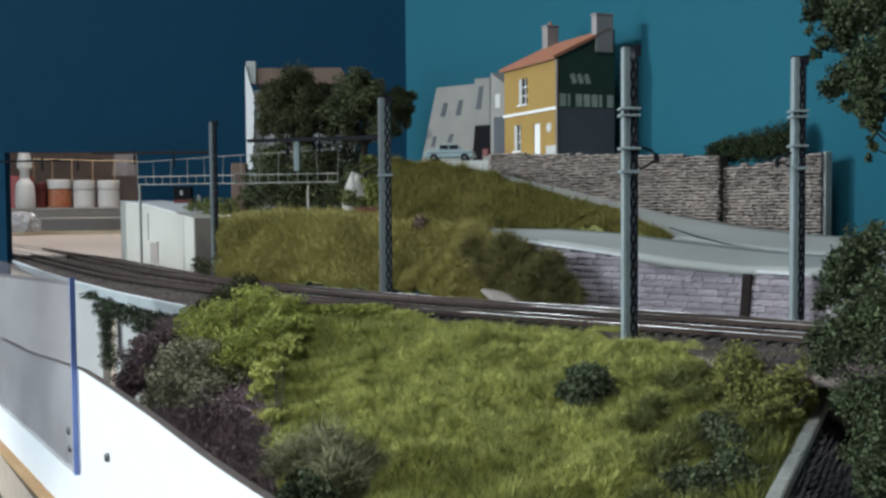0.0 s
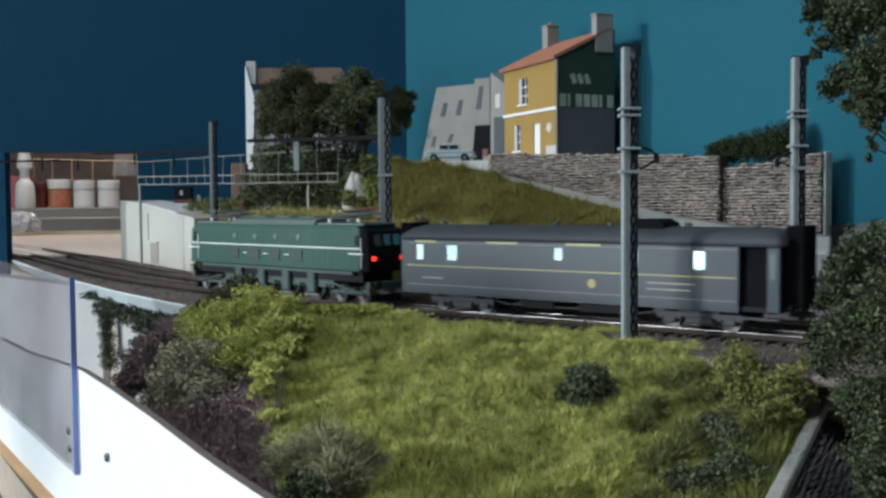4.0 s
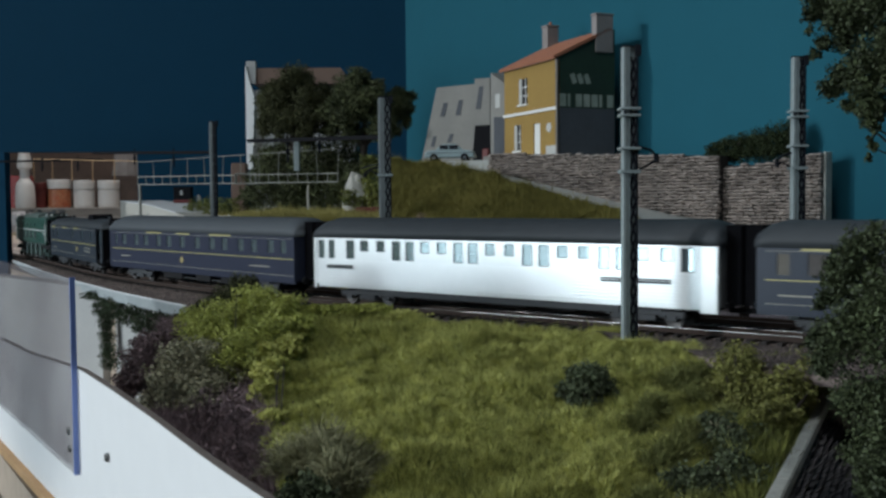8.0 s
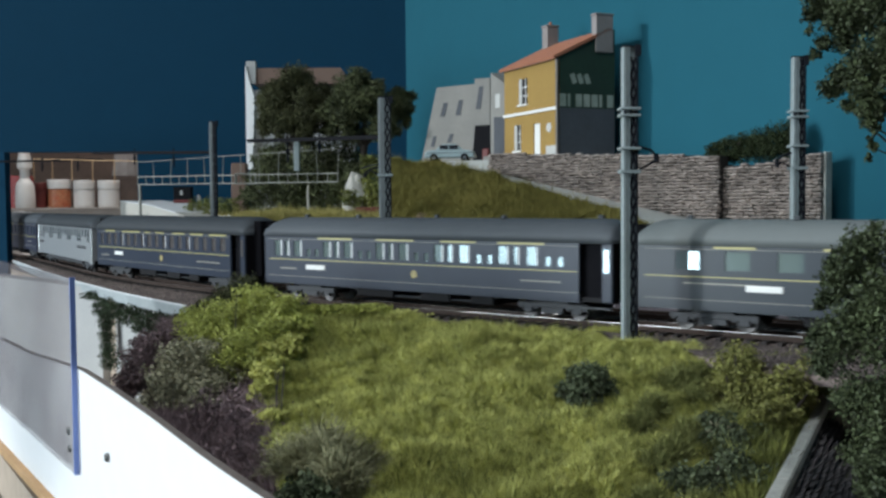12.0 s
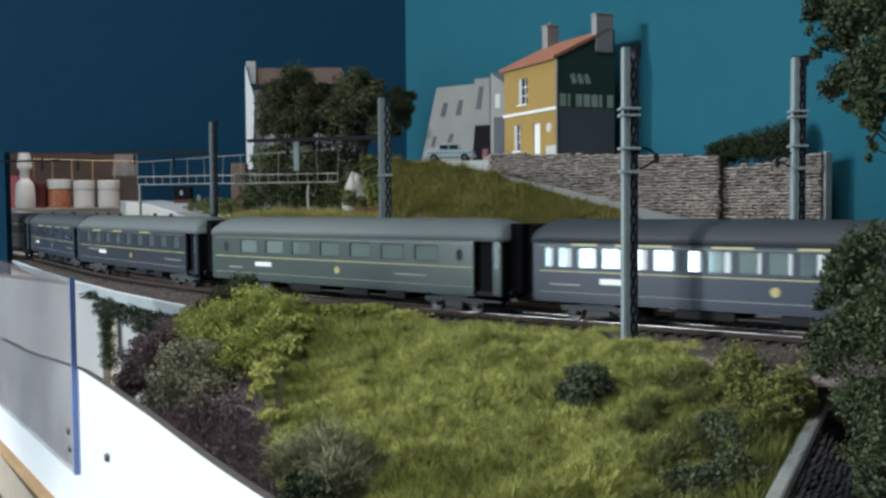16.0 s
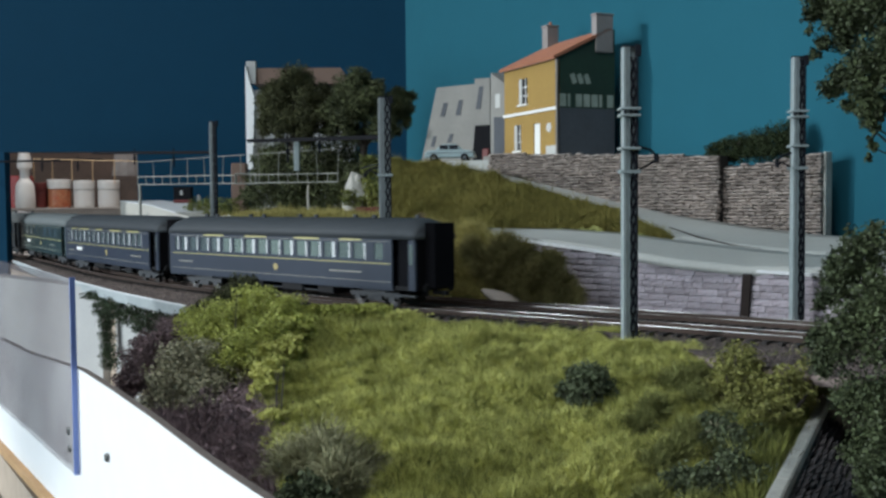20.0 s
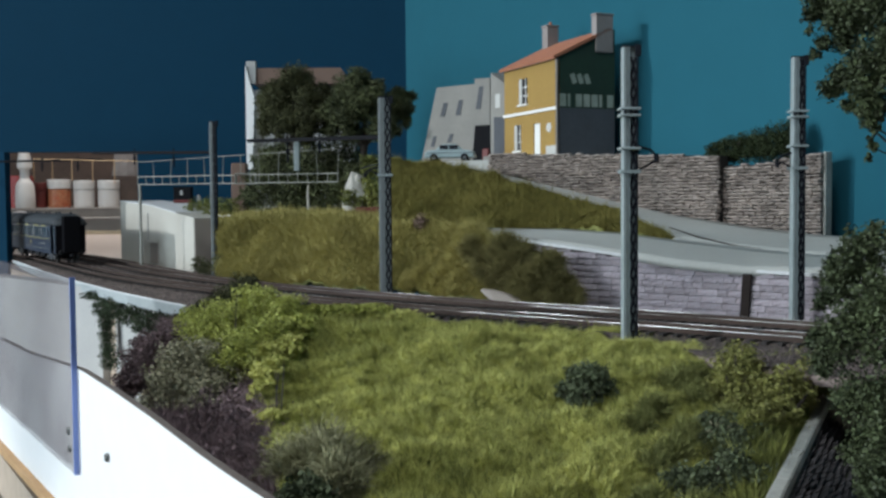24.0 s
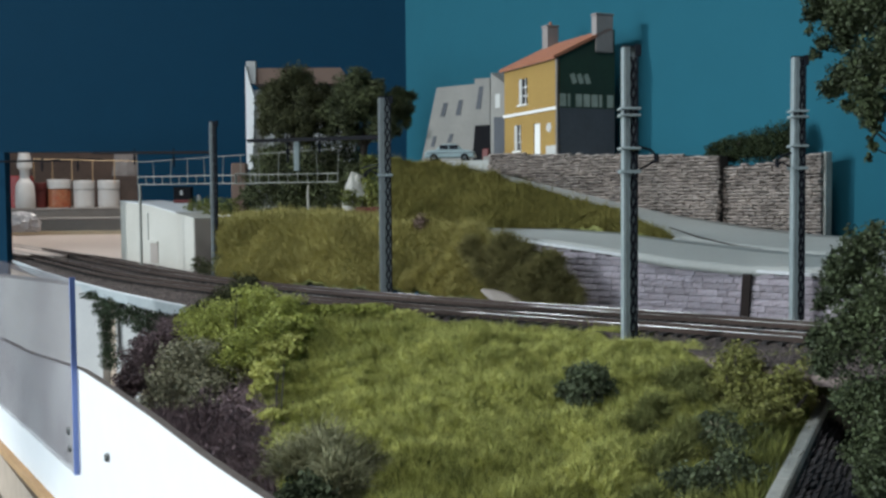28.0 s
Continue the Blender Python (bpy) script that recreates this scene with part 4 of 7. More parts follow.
            part("upper_arm", tube([(sgn * 0.0665 + 0.019, sy * 0.8, 0.0462), (sgn * 0.0665 - 0.004, sy * 0.5, 0.0476)], 0.0007, 5), UNDER_GREY, p)
        part("contact_strip", box(sgn * 0.0665 - 0.0058, sgn * 0.0665 - 0.0028, -0.0125, 0.0125, 0.0476, 0.0484), STEEL, p)
        part("contact_strip", box(sgn * 0.0665 + 0.0002, sgn * 0.0665 + 0.0028, -0.0125, 0.0125, 0.0476, 0.0484), STEEL, p)
    for x in (-0.026, 0.0, 0.026):
        part("roof_hatch", box(x - 0.008, x + 0.008, -0.006, 0.006, 0.0436, 0.0446, 0.0004), LOCO_ROOF, t)
    # running gear
    part("frame", box(-0.060, 0.060, -0.0112, 0.0112, 0.0085, 0.0136), LOCO_DARK, t)
    part("valance", box(-0.082, 0.082, -0.0150, -0.0138, 0.0112, 0.0136), LOCO_DARK, t)
    for x in (-0.040, -0.0135, 0.0135, 0.040):
        for sgn in (-1, 1):
            part("drive_wheel", wheel_mesh(0.0098), None, t, m=pose(x, sgn * 0.0084, 0.0098, 90 * (1 if sgn < 0 else -1)))
        part("axle_box", box(x - 0.0042, x + 0.0042, -0.0142, -0.0112, 0.0045, 0.0185, 0.0010), LOCO_DARK, t)
        part("spring", box(x - 0.0072, x + 0.0072, -0.0136, -0.0120, 0.0030, 0.0042, 0.0003), STEEL, t)
        part("step_plate", box(x + 0.0092, x + 0.0168, -0.0150, -0.0132, 0.0098, 0.0108), LOCO_DARK, t)
    for sgn in (-1, 1):
        for x in (0.0655, 0.0865):
            for sy in (-1, 1):
                part("guide_wheel", wheel_mesh(0.0055), None, t, m=pose(sgn * x, sy * 0.0084, 0.0055, 90 * (1 if sy < 0 else -1)))
        part("guide_frame", box(*sorted((sgn * 0.058, sgn * 0.0940)), -0.0118, -0.0104, 0.0055, 0.0075, 0.0003), LOCO_DARK, t)
        part("strut", tube([(sgn * 0.060, -0.0130, 0.0118), (sgn * 0.090, -0.0130, 0.0062)], 0.0008, 5), LOCO_DARK, t)
        part("snow_plough", box(*sorted((sgn * 0.0935, sgn * 0.0960)), -0.0125, 0.0125, 0.0012, 0.0060), UNDER, t)
    # the body rides high above the wheels
    low = ("drive_wheel", "guide_wheel", "spring", "axle_box", "guide_frame", "snow_plough", "frame", "step_plate", "strut", "coupling", "buffer", "buffer_beam")
    top = ("roof", "roof_deck", "pantograph", "roof_hatch")
    for ob in t.children:
        kind_of = ob.name.split(".")[0]
        if kind_of not in low:
            ob.matrix_basis = Matrix.Translation((0, 0, 0.0082 if kind_of in top else 0.0064)) @ ob.matrix_basis
    part("frame_plate", box(-0.088, 0.088, -0.0118, 0.0118, 0.0132, 0.0202), UNDER, t, "dark frame above the wheels")
    part("upper_wall", box(-0.088, 0.088, -W + 0.0006, W - 0.0006, 0.0450, 0.0476, 0.0008), LOCO_GREEN, t)
    TRAIN.append((t, offset, 0.06))
    return t


build_locomotive(0.1076)

W1, W2 = 0.0287, 0.0378
coach("baggage_van", "dark baggage van with a yellow line and roof lookout", 0.226, [(-0.0968, 0.006, W1, W2), (-0.0739, 0.0085, W1, W2), (-0.005, 0.006, W1 + .002, W2), (0.037, 0.0075, W1, W2), (0.072, 0.0065, W1, W2)], SLATE, ROOF_DARK, 0.3397,
      dashes=((-0.10, -0.085), (-0.05, -0.03), (0.0, 0.02)), crest=0.015, cupola=0.040, crown=0.0490, half=0.070, vents=6, texts=((-0.095, -0.080, 0.0185), (0.045, 0.07, 0.0215), (0.045, 0.068, 0.0185)), boxes=((-0.02, 0.02), (0.02, 0.03)))
coach("sleeping_car", "slate blue sleeping car with small windows and yellow lining", 0.284, [(-0.1260, 0.0042, W1, W2)] + [(x, 0.0085, W1, W2) for x in (-0.1110, -0.0885, -0.0715, -0.0495, -0.0325, -0.0110, 0.0120, 0.0340, 0.0515, 0.0735, 0.0905, 0.1115)] + [(0.1265, 0.0075, W1, W2)], DEEP_BLUE, ROOF_MID, 0.6155,
      door=False, dashes=((-0.07, -0.045), (-0.02, 0.0), (0.03, 0.06)), crest=-0.012, texts=((-0.118, -0.10, 0.0195), (0.085, 0.11, 0.0195)))
TALL, SHORT = (0.0275, 0.0388), (0.0322, 0.0388)
inox = [(x, w, *(TALL if k else SHORT)) for x, w, k in (
    (-0.1262, 0.0050, 1), (-0.1175, 0.0052, 1), (-0.1017, 0.0070, 1), (-0.0902, 0.0066, 0), (-0.0772, 0.0066, 0), (-0.0649, 0.0066, 1), (-0.0546, 0.0066, 1), (-0.0433, 0.0066, 0), (-0.0310, 0.0066, 0),
    (-0.0192, 0.0066, 1), (-0.0090, 0.0066, 1), (0.0025, 0.0066, 0), (0.0150, 0.0066, 0), (0.0267, 0.0066, 1), (0.0370, 0.0066, 1), (0.0483, 0.0066, 0), (0.0608, 0.0066, 0), (0.0726, 0.0066, 1), (0.0822, 0.0060, 1),
    (0.0938, 0.0066, 0), (0.1067, 0.0072, 0), (0.1174, 0.0070, 1), (0.1268, 0.0050, 1))]
ix = coach("stainless_sleeping_car", "stainless steel sleeping car with a ribbed lower side", 0.2705, inox, STAINLESS, ROOF_DARK, 0.9023, door=False, ribs=True, lines=False, crest=None)
for a, b, z in ((-0.121, -0.099, 0.0215), (0.071, 0.109, 0.0215)):
    part("name_strip", box(a, b, -HALF - 0.0008, -HALF - 0.0004, z, z + 0.0022), UNDER_GREY, ix, "dark strip of unreadable lettering")
part("entrance_skirt", box(0.1235, 0.1325, -HALF - 0.0006, -HALF + 0.002, 0.0085, 0.0400, 0.0003), STAINLESS, ix, "bright steel end panel")
part("entrance_skirt", box(-0.1325, -0.1300, -HALF - 0.0006, -HALF + 0.002, 0.0090, 0.0400, 0.0003), STAINLESS, ix, "bright steel end panel")
part("valance", box(-0.08, 0.08, -0.0140, -0.0125, 0.0062, 0.0102), UNDER_GREY, ix)
coach("dining_car", "navy dining car with tall curtained windows and gold crest", 0.266, [(-0.118, 0.0065, 0.0275, W2)] + [(x, 0.0075 if i % 3 else 0.0090, 0.0275, W2) for i, x in enumerate([lerp(-0.103, 0.100, k / 15) for k in range(16)])], NAVY, ROOF_DARK, 1.1824,
      pane=GLASS_WARM, dashes=((-0.11, -0.09), (-0.075, -0.04), (-0.03, -0.02), (-0.01, 0.005), (0.02, 0.04), (0.05, 0.07), (0.08, 0.105)), board=-0.082, texts=((0.06, 0.095, 0.0195), (-0.12, -0.105, 0.0185)), curtains=(3, 6, 9, 12))
bar_unit = [(0.0, 0.0080, 0.0275, W2), (0.0085, 0.0050, 0.0275, W2), (0.0185, 0.0085, 0.0275, W2), (0.0285, 0.0042, 0.0275, 0.0330), (0.0360, 0.0042, 0.0275, 0.0330)]
coach("parlour_car", "dark blue parlour car with paired windows and white board", 0.266, pattern(-0.117, 0.0452, 5, bar_unit), NAVY, ROOF_MID, 1.4633,
      dashes=((-0.08, -0.05), (-0.03, 0.0), (0.02, 0.045), (0.06, 0.09)), board=-0.082, texts=((-0.115, -0.10, 0.0195), (0.075, 0.10, 0.0195)), curtains=(0, 1, 2, 5, 6, 7, 10, 11, 12, 15, 16, 17, 20, 21, 22), vents=5)
coach("sleeping_car", "slate grey sleeping car with square windows and silver roof", 0.264, even(9, -0.103, 0.092, 0.0125, 0.0285, 0.0378), SLATE, ROOF_LIGHT, 1.7353,
      board=-0.066, dashes=((-0.09, -0.07), (-0.04, -0.02), (0.02, 0.04)), texts=((-0.105, -0.07, 0.0222), (0.07, 0.10, 0.0195)), vents=5)
coach("buffet_car", "glossy dark buffet car with wide windows and round end windows", 0.264, even(7, -0.088, 0.075, 0.0185, 0.0282, 0.0372), GLOSSY, ROOF_LIGHT, 2.0123,
      board=-0.072, ovals=(-0.113, 0.100), dashes=(), texts=((-0.11, -0.095, 0.018), (0.05, 0.075, 0.0195)), dome=0.014, rim=UNDER)
coach_unit = [(k * 0.0139, 0.0118, 0.0275, W2) for k in range(3)]
coach("sleeping_car", "navy sleeping car with close-set windows and dark roof", 0.262, [(-0.1185, 0.0060, 0.0275, W2), (-0.1090, 0.0090, 0.0275, W2)] + pattern(-0.0960, 0.0420, 5, coach_unit)[:-1], NAVY, ROOF_DARK, 2.2875,
      board=-0.080, dashes=((-0.105, -0.09), (-0.08, -0.05), (-0.03, -0.01), (0.01, 0.04), (0.055, 0.085)), texts=((-0.118, -0.10, 0.0185), (0.065, 0.09, 0.0195)), curtains=tuple(range(16)), wide=(1, 4, 7, 10, 13, 16), vents=0)
coach("sleeping_car", "navy sleeping car with close-set windows, last in the train", 0.268, [(-0.1210, 0.0060, 0.0275, W2), (-0.1115, 0.0090, 0.0275, W2)] + pattern(-0.0985, 0.0420, 5, coach_unit)[:-1] + [(0.1005, 0.0085, 0.0275, W2)], NAVY, ROOF_DARK, 2.5650,
      dashes=((-0.085, -0.06), (-0.035, -0.01), (0.02, 0.045), (0.065, 0.085)), texts=((-0.118, -0.10, 0.0195), (0.055, 0.085, 0.0195)), curtains=tuple(range(16)), wide=(1, 4, 7, 10, 13, 16), vents=9)

# ---- tracks ----
rng = np.random.default_rng(7)


def railway(name, off, label, near):
    t = thing(name, pose(0, 0, 0), label, "railway track", group="tracks")
    for sgn in (-1, 1):
        o = off + sgn * GAUGE / 2
        part("rail", ribbon([(o - 0.0004, -0.0026), (o + 0.0004, -0.0026), (o + 0.00038, -0.00016), (o - 0.00038, -0.00016)], -3.3, 4.25, 0.03), RAIL_SIDE, t)
        part("rail_head", ribbon([(o - 0.00040, -0.00016), (o + 0.00040, -0.00016), (o + 0.00036, 0.0), (o - 0.00036, 0.0)], -3.3, 4.25, 0.03), RAIL_TOP, t, "polished rail head")
    tie = mesh_of("sleeper", box(-0.0013, 0.0013, -0.0148, 0.0148, -0.0022, 0.0, 0.0002), TIE)
    rest = bmesh.new()
    n = 0
    for k in range(-110, 190):
        s = k * 0.0072
        q, turn = track(s, off)
        m = pose(q.x, q.y, -0.0026, 0, 0, 180 - math.degrees(turn))
        if -45 <= k < near:
            part("sleeper", tie, None, t, m=m)
        else:
            c = [m @ Vector(p) for p in ((-0.0013, -0.0148, -0.0022), (0.0013, -0.0148, -0.0022), (0.0013, 0.0148, -0.0022), (-0.0013, 0.0148, -0.0022), (-0.0013, -0.0148, 0), (0.0013, -0.0148, 0), (0.0013, 0.0148, 0), (-0.0013, 0.0148, 0))]
            vs = [rest.verts.new(p) for p in c]
            for f in ((4, 5, 6, 7), (0, 1, 5, 4), (1, 2, 6, 5), (2, 3, 7, 6), (3, 0, 4, 7)):
                rest.faces.new([vs[i] for i in f])
    tagged(part("sleeper_row", rest, TIE, t), kind="stuff")
    return t


railway("railway_track", 0.0, "model track on dark sleepers with polished rails, in use", 95)
railway("railway_track", SPACING, "second model track on dark sleepers behind the first", 60)


def scatter_bits(name, spots, size, mat, label, category, squash=0.7):
    """Many small angular pebbles as one object."""
    n = len(spots)
    base = np.array([(1, 0, 0), (-1, 0, 0), (0, 1, 0), (0, -1, 0), (0, 0, 1), (0, 0, -1)], float)
    tri = np.array([(0, 2, 4), (2, 1, 4), (1, 3, 4), (3, 0, 4), (2, 0, 5), (1, 2, 5), (3, 1, 5), (0, 3, 5)])
    v = base[None] * (size * rng.uniform(0.5, 1.2, (n, 6, 1)))
    a = rng.uniform(0, 6.283, n)
    c, s = np.cos(a), np.sin(a)
    x = v[:, :, 0] * c[:, None] - v[:, :, 1] * s[:, None]
    y = v[:, :, 0] * s[:, None] + v[:, :, 1] * c[:, None]
    v = np.stack([x, y, v[:, :, 2] * squash], -1) + np.asarray(spots)[:, None]
    f = tri[None] + (np.arange(n) * 6)[:, None, None]
    return solid(name, bulk_mesh(name, v.reshape(-1, 3), f.reshape(-1, 3), mat), None, label, category, "stuff")


def bulk_mesh(name, v, f, mat):
    """A mesh of triangles or quads straight from arrays."""
    me = bpy.data.meshes.new(name)
    k = f.shape[1]
    me.vertices.add(len(v))
    me.vertices.foreach_set("co", np.ascontiguousarray(v, dtype=np.float32).ravel())
    me.loops.add(f.size)
    me.loops.foreach_set("vertex_index", np.ascontiguousarray(f, dtype=np.int32).ravel())
    me.polygons.add(len(f))
    me.polygons.foreach_set("loop_start", np.arange(0, f.size, k, dtype=np.int32))
    me.materials.append(mat)
    me.update(calc_edges=True)
    return me


# the verge between the bed and the bridge edge, and the pale edge beam itself
EDGE = [(-0.1546, 0.6303, -0.0045), (-0.1635, 0.6445, -0.0045), (-0.2048, 0.7002, -0.0045), (-0.2479, 0.7611, -0.0045), (-0.3174, 0.8708, -0.0045), (-0.3945, 0.9991, -0.0045), (-0.5119, 1.2071, -0.0045)]
INNER = [along(s, -0.027, TOP + 0.0003) for s in (0.22, 0.25, 0.32, 0.40, 0.52, 0.66, 0.84)]
sheet("ballast_verge", [EDGE, INNER], BALLAST, "brown ballast verge beside the track", "ballast", rough=0.0006)
# more verge by the near end of the tracks
VER0 = [Vector(p) for p in ((0.0700, 0.4985, -0.0060), (0.1040, 0.4590, -0.0060), (0.1143, 0.4092, -0.0047), (0.1477, 0.3697, -0.0047))]
VER1 = [along(s, -0.027, TOP + 0.0003) for s in (-0.03, -0.075, -0.12, -0.21)]
sheet("ballast_shoulder", [VER0, VER1], BALLAST, "brown ballast shoulder beside the track", "ballast", rough=0.0006)

spots = []
for _ in range(42000):
    s, o = rng.uniform(-0.30, 0.95), rng.uniform(-0.031, 0.080)
    on_sleeper = min(s % 0.0072, 0.0072 - s % 0.0072) < 0.0019 and min(abs(o), abs(o - SPACING)) < 0.0152
    if not on_sleeper and min(abs(abs(o) - GAUGE / 2), abs(abs(o - SPACING) - GAUGE / 2)) > 0.0012:
        low = s < 0.30 and (o < -0.0125 or 0.0125 < o < 0.0335)
        spots.append(along(s, o, (-0.0054 if low else TOP) + rng.uniform(-0.0003, 0.0005)))
for _ in range(7500):
    i = rng.integers(0, 5)
    u, w = rng.uniform(), rng.uniform()
    a = Vector(EDGE[i]).lerp(Vector(EDGE[i + 1]), u)
    b = INNER[i].lerp(INNER[i + 1], u)
    p = a.lerp(b, w)
    spots.append(p + Vector((0, 0, 0.0006)))
for _ in range(9000):
    i, u, w = rng.integers(0, 3), rng.uniform(), rng.uniform()
    spots.append(VER0[i].lerp(VER0[i + 1], u).lerp(VER1[i].lerp(VER1[i + 1], u), w) + Vector((0, 0, 0.0006)))
scatter_bits("ballast_stones", [tuple(p) for p in spots], 0.0010, BALLAST, "loose brown ballast stones over the track bed", "ballast")

coarse = []
for _ in range(5200):
    i, u, w = rng.integers(0, 3), rng.uniform(), rng.uniform()
    coarse.append(tuple(VER0[i].lerp(VER0[i + 1], u).lerp(VER1[i].lerp(VER1[i + 1], u), w) + Vector((0, 0, 0.0006))))
scatter_bits("coarse_stones", coarse, 0.0015, BALLAST_DARK, "coarse dark ballast on the shoulder of the track", "ballast")

bm = bmesh.new()
pts = [Vector(p) for p in EDGE[1:]]
prof = [(-0.0012, 0.0010), (0.0018, 0.0010), (0.0018, -0.0066), (0.0006, -0.0066), (0.0006, -0.0056), (-0.0004, -0.0056), (-0.0004, -0.0012), (-0.0012, -0.0012)]
rings = []
for i, p in enumerate(pts):
    d = (pts[min(i + 1, len(pts) - 1)] - pts[max(i - 1, 0)]).normalized()
    nrm = Vector((d.y, -d.x, 0))
    if nrm.y < 0:
        nrm = -nrm
    rings.append([bm.verts.new(p + nrm * a + Vector((0, 0, z))) for a, z in prof])
for a, b in zip(rings, rings[1:]):
    for k in range(len(prof)):
        bm.faces.new((a[k], a[(k + 1) % len(prof)], b[(k + 1) % len(prof)], b[k]))
bm.faces.new(rings[0]), bm.faces.new(rings[-1][::-1])
bmesh.ops.recalc_face_normals(bm, faces=bm.faces)
bridge = thing("bridge", pose(0, 0, 0), "pale bridge edge on white abutments with ivy", "bridge", kind="structure")
part("edge_beam", bm, BEAM_GREY, bridge, "weathered pale edge beam")
part("edge_strip", tube([p + Vector((0, -0.0012, 0.0012)) for p in pts], 0.0007, 5), KERB_MAT, bridge, "thin white strip on the beam")
AB0, AB1 = (-0.2513, 0.775), (-0.192, 0.7)
mA = wall_frame(AB0, AB1)
part("abutment", box(0, math.hypot(AB1[0] - AB0[0], AB1[1] - AB0[1]), 0, 0.02, -0.09, -0.0068, 0.0005), RENDER_WHITE, bridge, "white abutment wall", m=mA)
AC0, AC1 = (-0.3842, 0.93), (-0.2768, 0.82)
mA2 = wall_frame(AC0, AC1)
part("abutment", box(-0.1, math.hypot(AC1[0] - AC0[0], AC1[1] - AC0[1]), 0, 0.02, -0.09, -0.0068, 0.0005), RENDER_WHITE, bridge, "white abutment wall", m=mA2)
# added dark plate paints the shade under the bridge
part("passage_wall", box(0, 0.10, 0, 0.01, -0.09, -0.0155), DARK_SOIL_AND_SHADE, bridge, "dark inside of the underpass", m=wall_frame((-0.2955, 0.86), (-0.2527, 0.8)))

ES0, ES1 = (0.1263, 0.3988, -0.0047), (0.1418, 0.3966, -0.0047)
solid("edge_board", box(0, math.hypot(ES1[0] - ES0[0], ES1[1] - ES0[1]), -0.0006, 0.0006, -0.012, 0.0012, 0.0002), KERB_MAT, "pale edge board at the end of the ballast", "board", "structure", m=wall_frame(ES0[:2], ES1[:2]) @ pose(0, 0, -0.0047))

# ---- masts ----
def mast(x, y, top, turn, label, arm=None, rings=True, width=0.0070, face=MAST_MAT):
    t = thing("catenary_mast", pose(x, y, 0, 0, 0, turn), label, "mast", group="catenary masts")
    w, dep, z0 = width, 0.0042, -0.006
    part("front_channel", box(-w / 2, 0.0, -dep / 2, dep / 2, z0, top, 0.0003), face, t, "grey channel")
    # raised darker strip paints the shade of a groove
    part("channel_groove", box(-w * 0.28, -w * 0.24, -dep / 2 - 0.0002, -dep / 2, z0, top), MAST_GREY, t)
    part("web", box(0.0, w / 2 - 0.0007, -dep / 2 + 0.0011, -dep / 2 + 0.0016, z0, top), MAST_MAT, t, "grey inner web")
    # flange away from the window, its shade put into the colour
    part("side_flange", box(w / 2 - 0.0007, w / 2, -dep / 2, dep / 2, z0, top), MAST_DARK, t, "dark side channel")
    cell = 0.0082
    for k in range(int((top - z0) / cell)):
        for up in (0, 1):
            def make_brace(up=up, w=w):
                xa, xb = (0.0003, w / 2 - 0.0009) if up else (w / 2 - 0.0009, 0.0003)
                bm = bmesh.new()
                vs = [[bm.verts.new((x + dx, y, z)) for x, z, dx in ((xa, 0.0, -0.0004), (xa, 0.0, 0.0006), (xb, 0.0082, 0.0004), (xb, 0.0082, -0.0006))] for y in (-0.0002, 0.0002)]
                bm.faces.new(vs[0]), bm.faces.new(vs[1][::-1])
                for i in range(4):
                    bm.faces.new((vs[0][i], vs[1][i], vs[1][(i + 1) % 4], vs[0][(i + 1) % 4]))
                bmesh.ops.recalc_face_normals(bm, faces=bm.faces)
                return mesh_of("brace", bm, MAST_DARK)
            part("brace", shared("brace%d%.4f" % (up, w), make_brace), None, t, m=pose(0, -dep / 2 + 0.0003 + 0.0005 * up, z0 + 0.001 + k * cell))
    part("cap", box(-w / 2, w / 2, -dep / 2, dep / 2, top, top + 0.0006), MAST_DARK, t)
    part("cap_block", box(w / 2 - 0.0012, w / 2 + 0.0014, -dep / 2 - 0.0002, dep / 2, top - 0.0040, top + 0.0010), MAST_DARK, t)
    part("footing", box(-w / 2 - 0.002, w / 2 + 0.002, -dep / 2 - 0.002, dep / 2 + 0.002, -0.010, -0.0052, 0.0006), CONCRETE, t, "pale concrete footing")
    if rings:
        for z in (top - 0.0285, top - 0.0315, top - 0.0465):
            part("clamp", box(-w / 2 - 0.0014, w / 2 + 0.0012, -dep / 2 - 0.0012, dep / 2 + 0.0012, z, z + 0.0013, 0.0003), MAST_MAT, t, "clamp band")
        for xx in (-0.0028, 0.0, 0.0026):
            part("clamp_bolt", box(xx - 0.0005, xx + 0.0005, -dep / 2 - 0.0010, -dep / 2 - 0.0001, top - 0.0302, top - 0.0285), MAST_DARK, t)
    if arm:
        sx, za, zb, reach = arm
        part("bracket", tube([(sx * w / 2, 0, za), (sx * (w / 2 + reach * 0.7), 0, za - 0.0016), (sx * (w / 2 + reach), 0, za - 0.0044), (sx * (w / 2 + reach), 0, za - 0.0062), (sx * (w / 2 + reach * 0.6), 0, zb + 0.0032), (sx * w / 2, 0, zb)], 0.0006, 6), MAST_DARK, t, "bent dark bracket")
        part("insulator", lathe([(0.0008, -0.0022), (0.0016, -0.0014), (0.0009, -0.0006), (0.0016, 0.0002), (0.0009, 0.0010), (0.0014, 0.0018)], 10), MAST_DARK, t, m=pose(sx * (w / 2 + reach), 0, za - 0.0052))
        part("clamp", box(-w / 2 - 0.0010, w / 2 + 0.0010, -dep / 2 - 0.0010, dep / 2 + 0.0010, zb - 0.0008, zb + 0.0008), MAST_MAT, t, "clamp band")
    return t


mast(*(0.0853, 0.465), 0.1308, 4, "tall grey catenary mast standing in the grass", arm=(1, 0.0860, 0.0745, 0.0090))
mast(*(0.1854, 0.532), 0.1348, 2, "tall grey catenary mast beside the block wall", arm=(-1, 0.0855, 0.0775, 0.0075), width=0.0068)
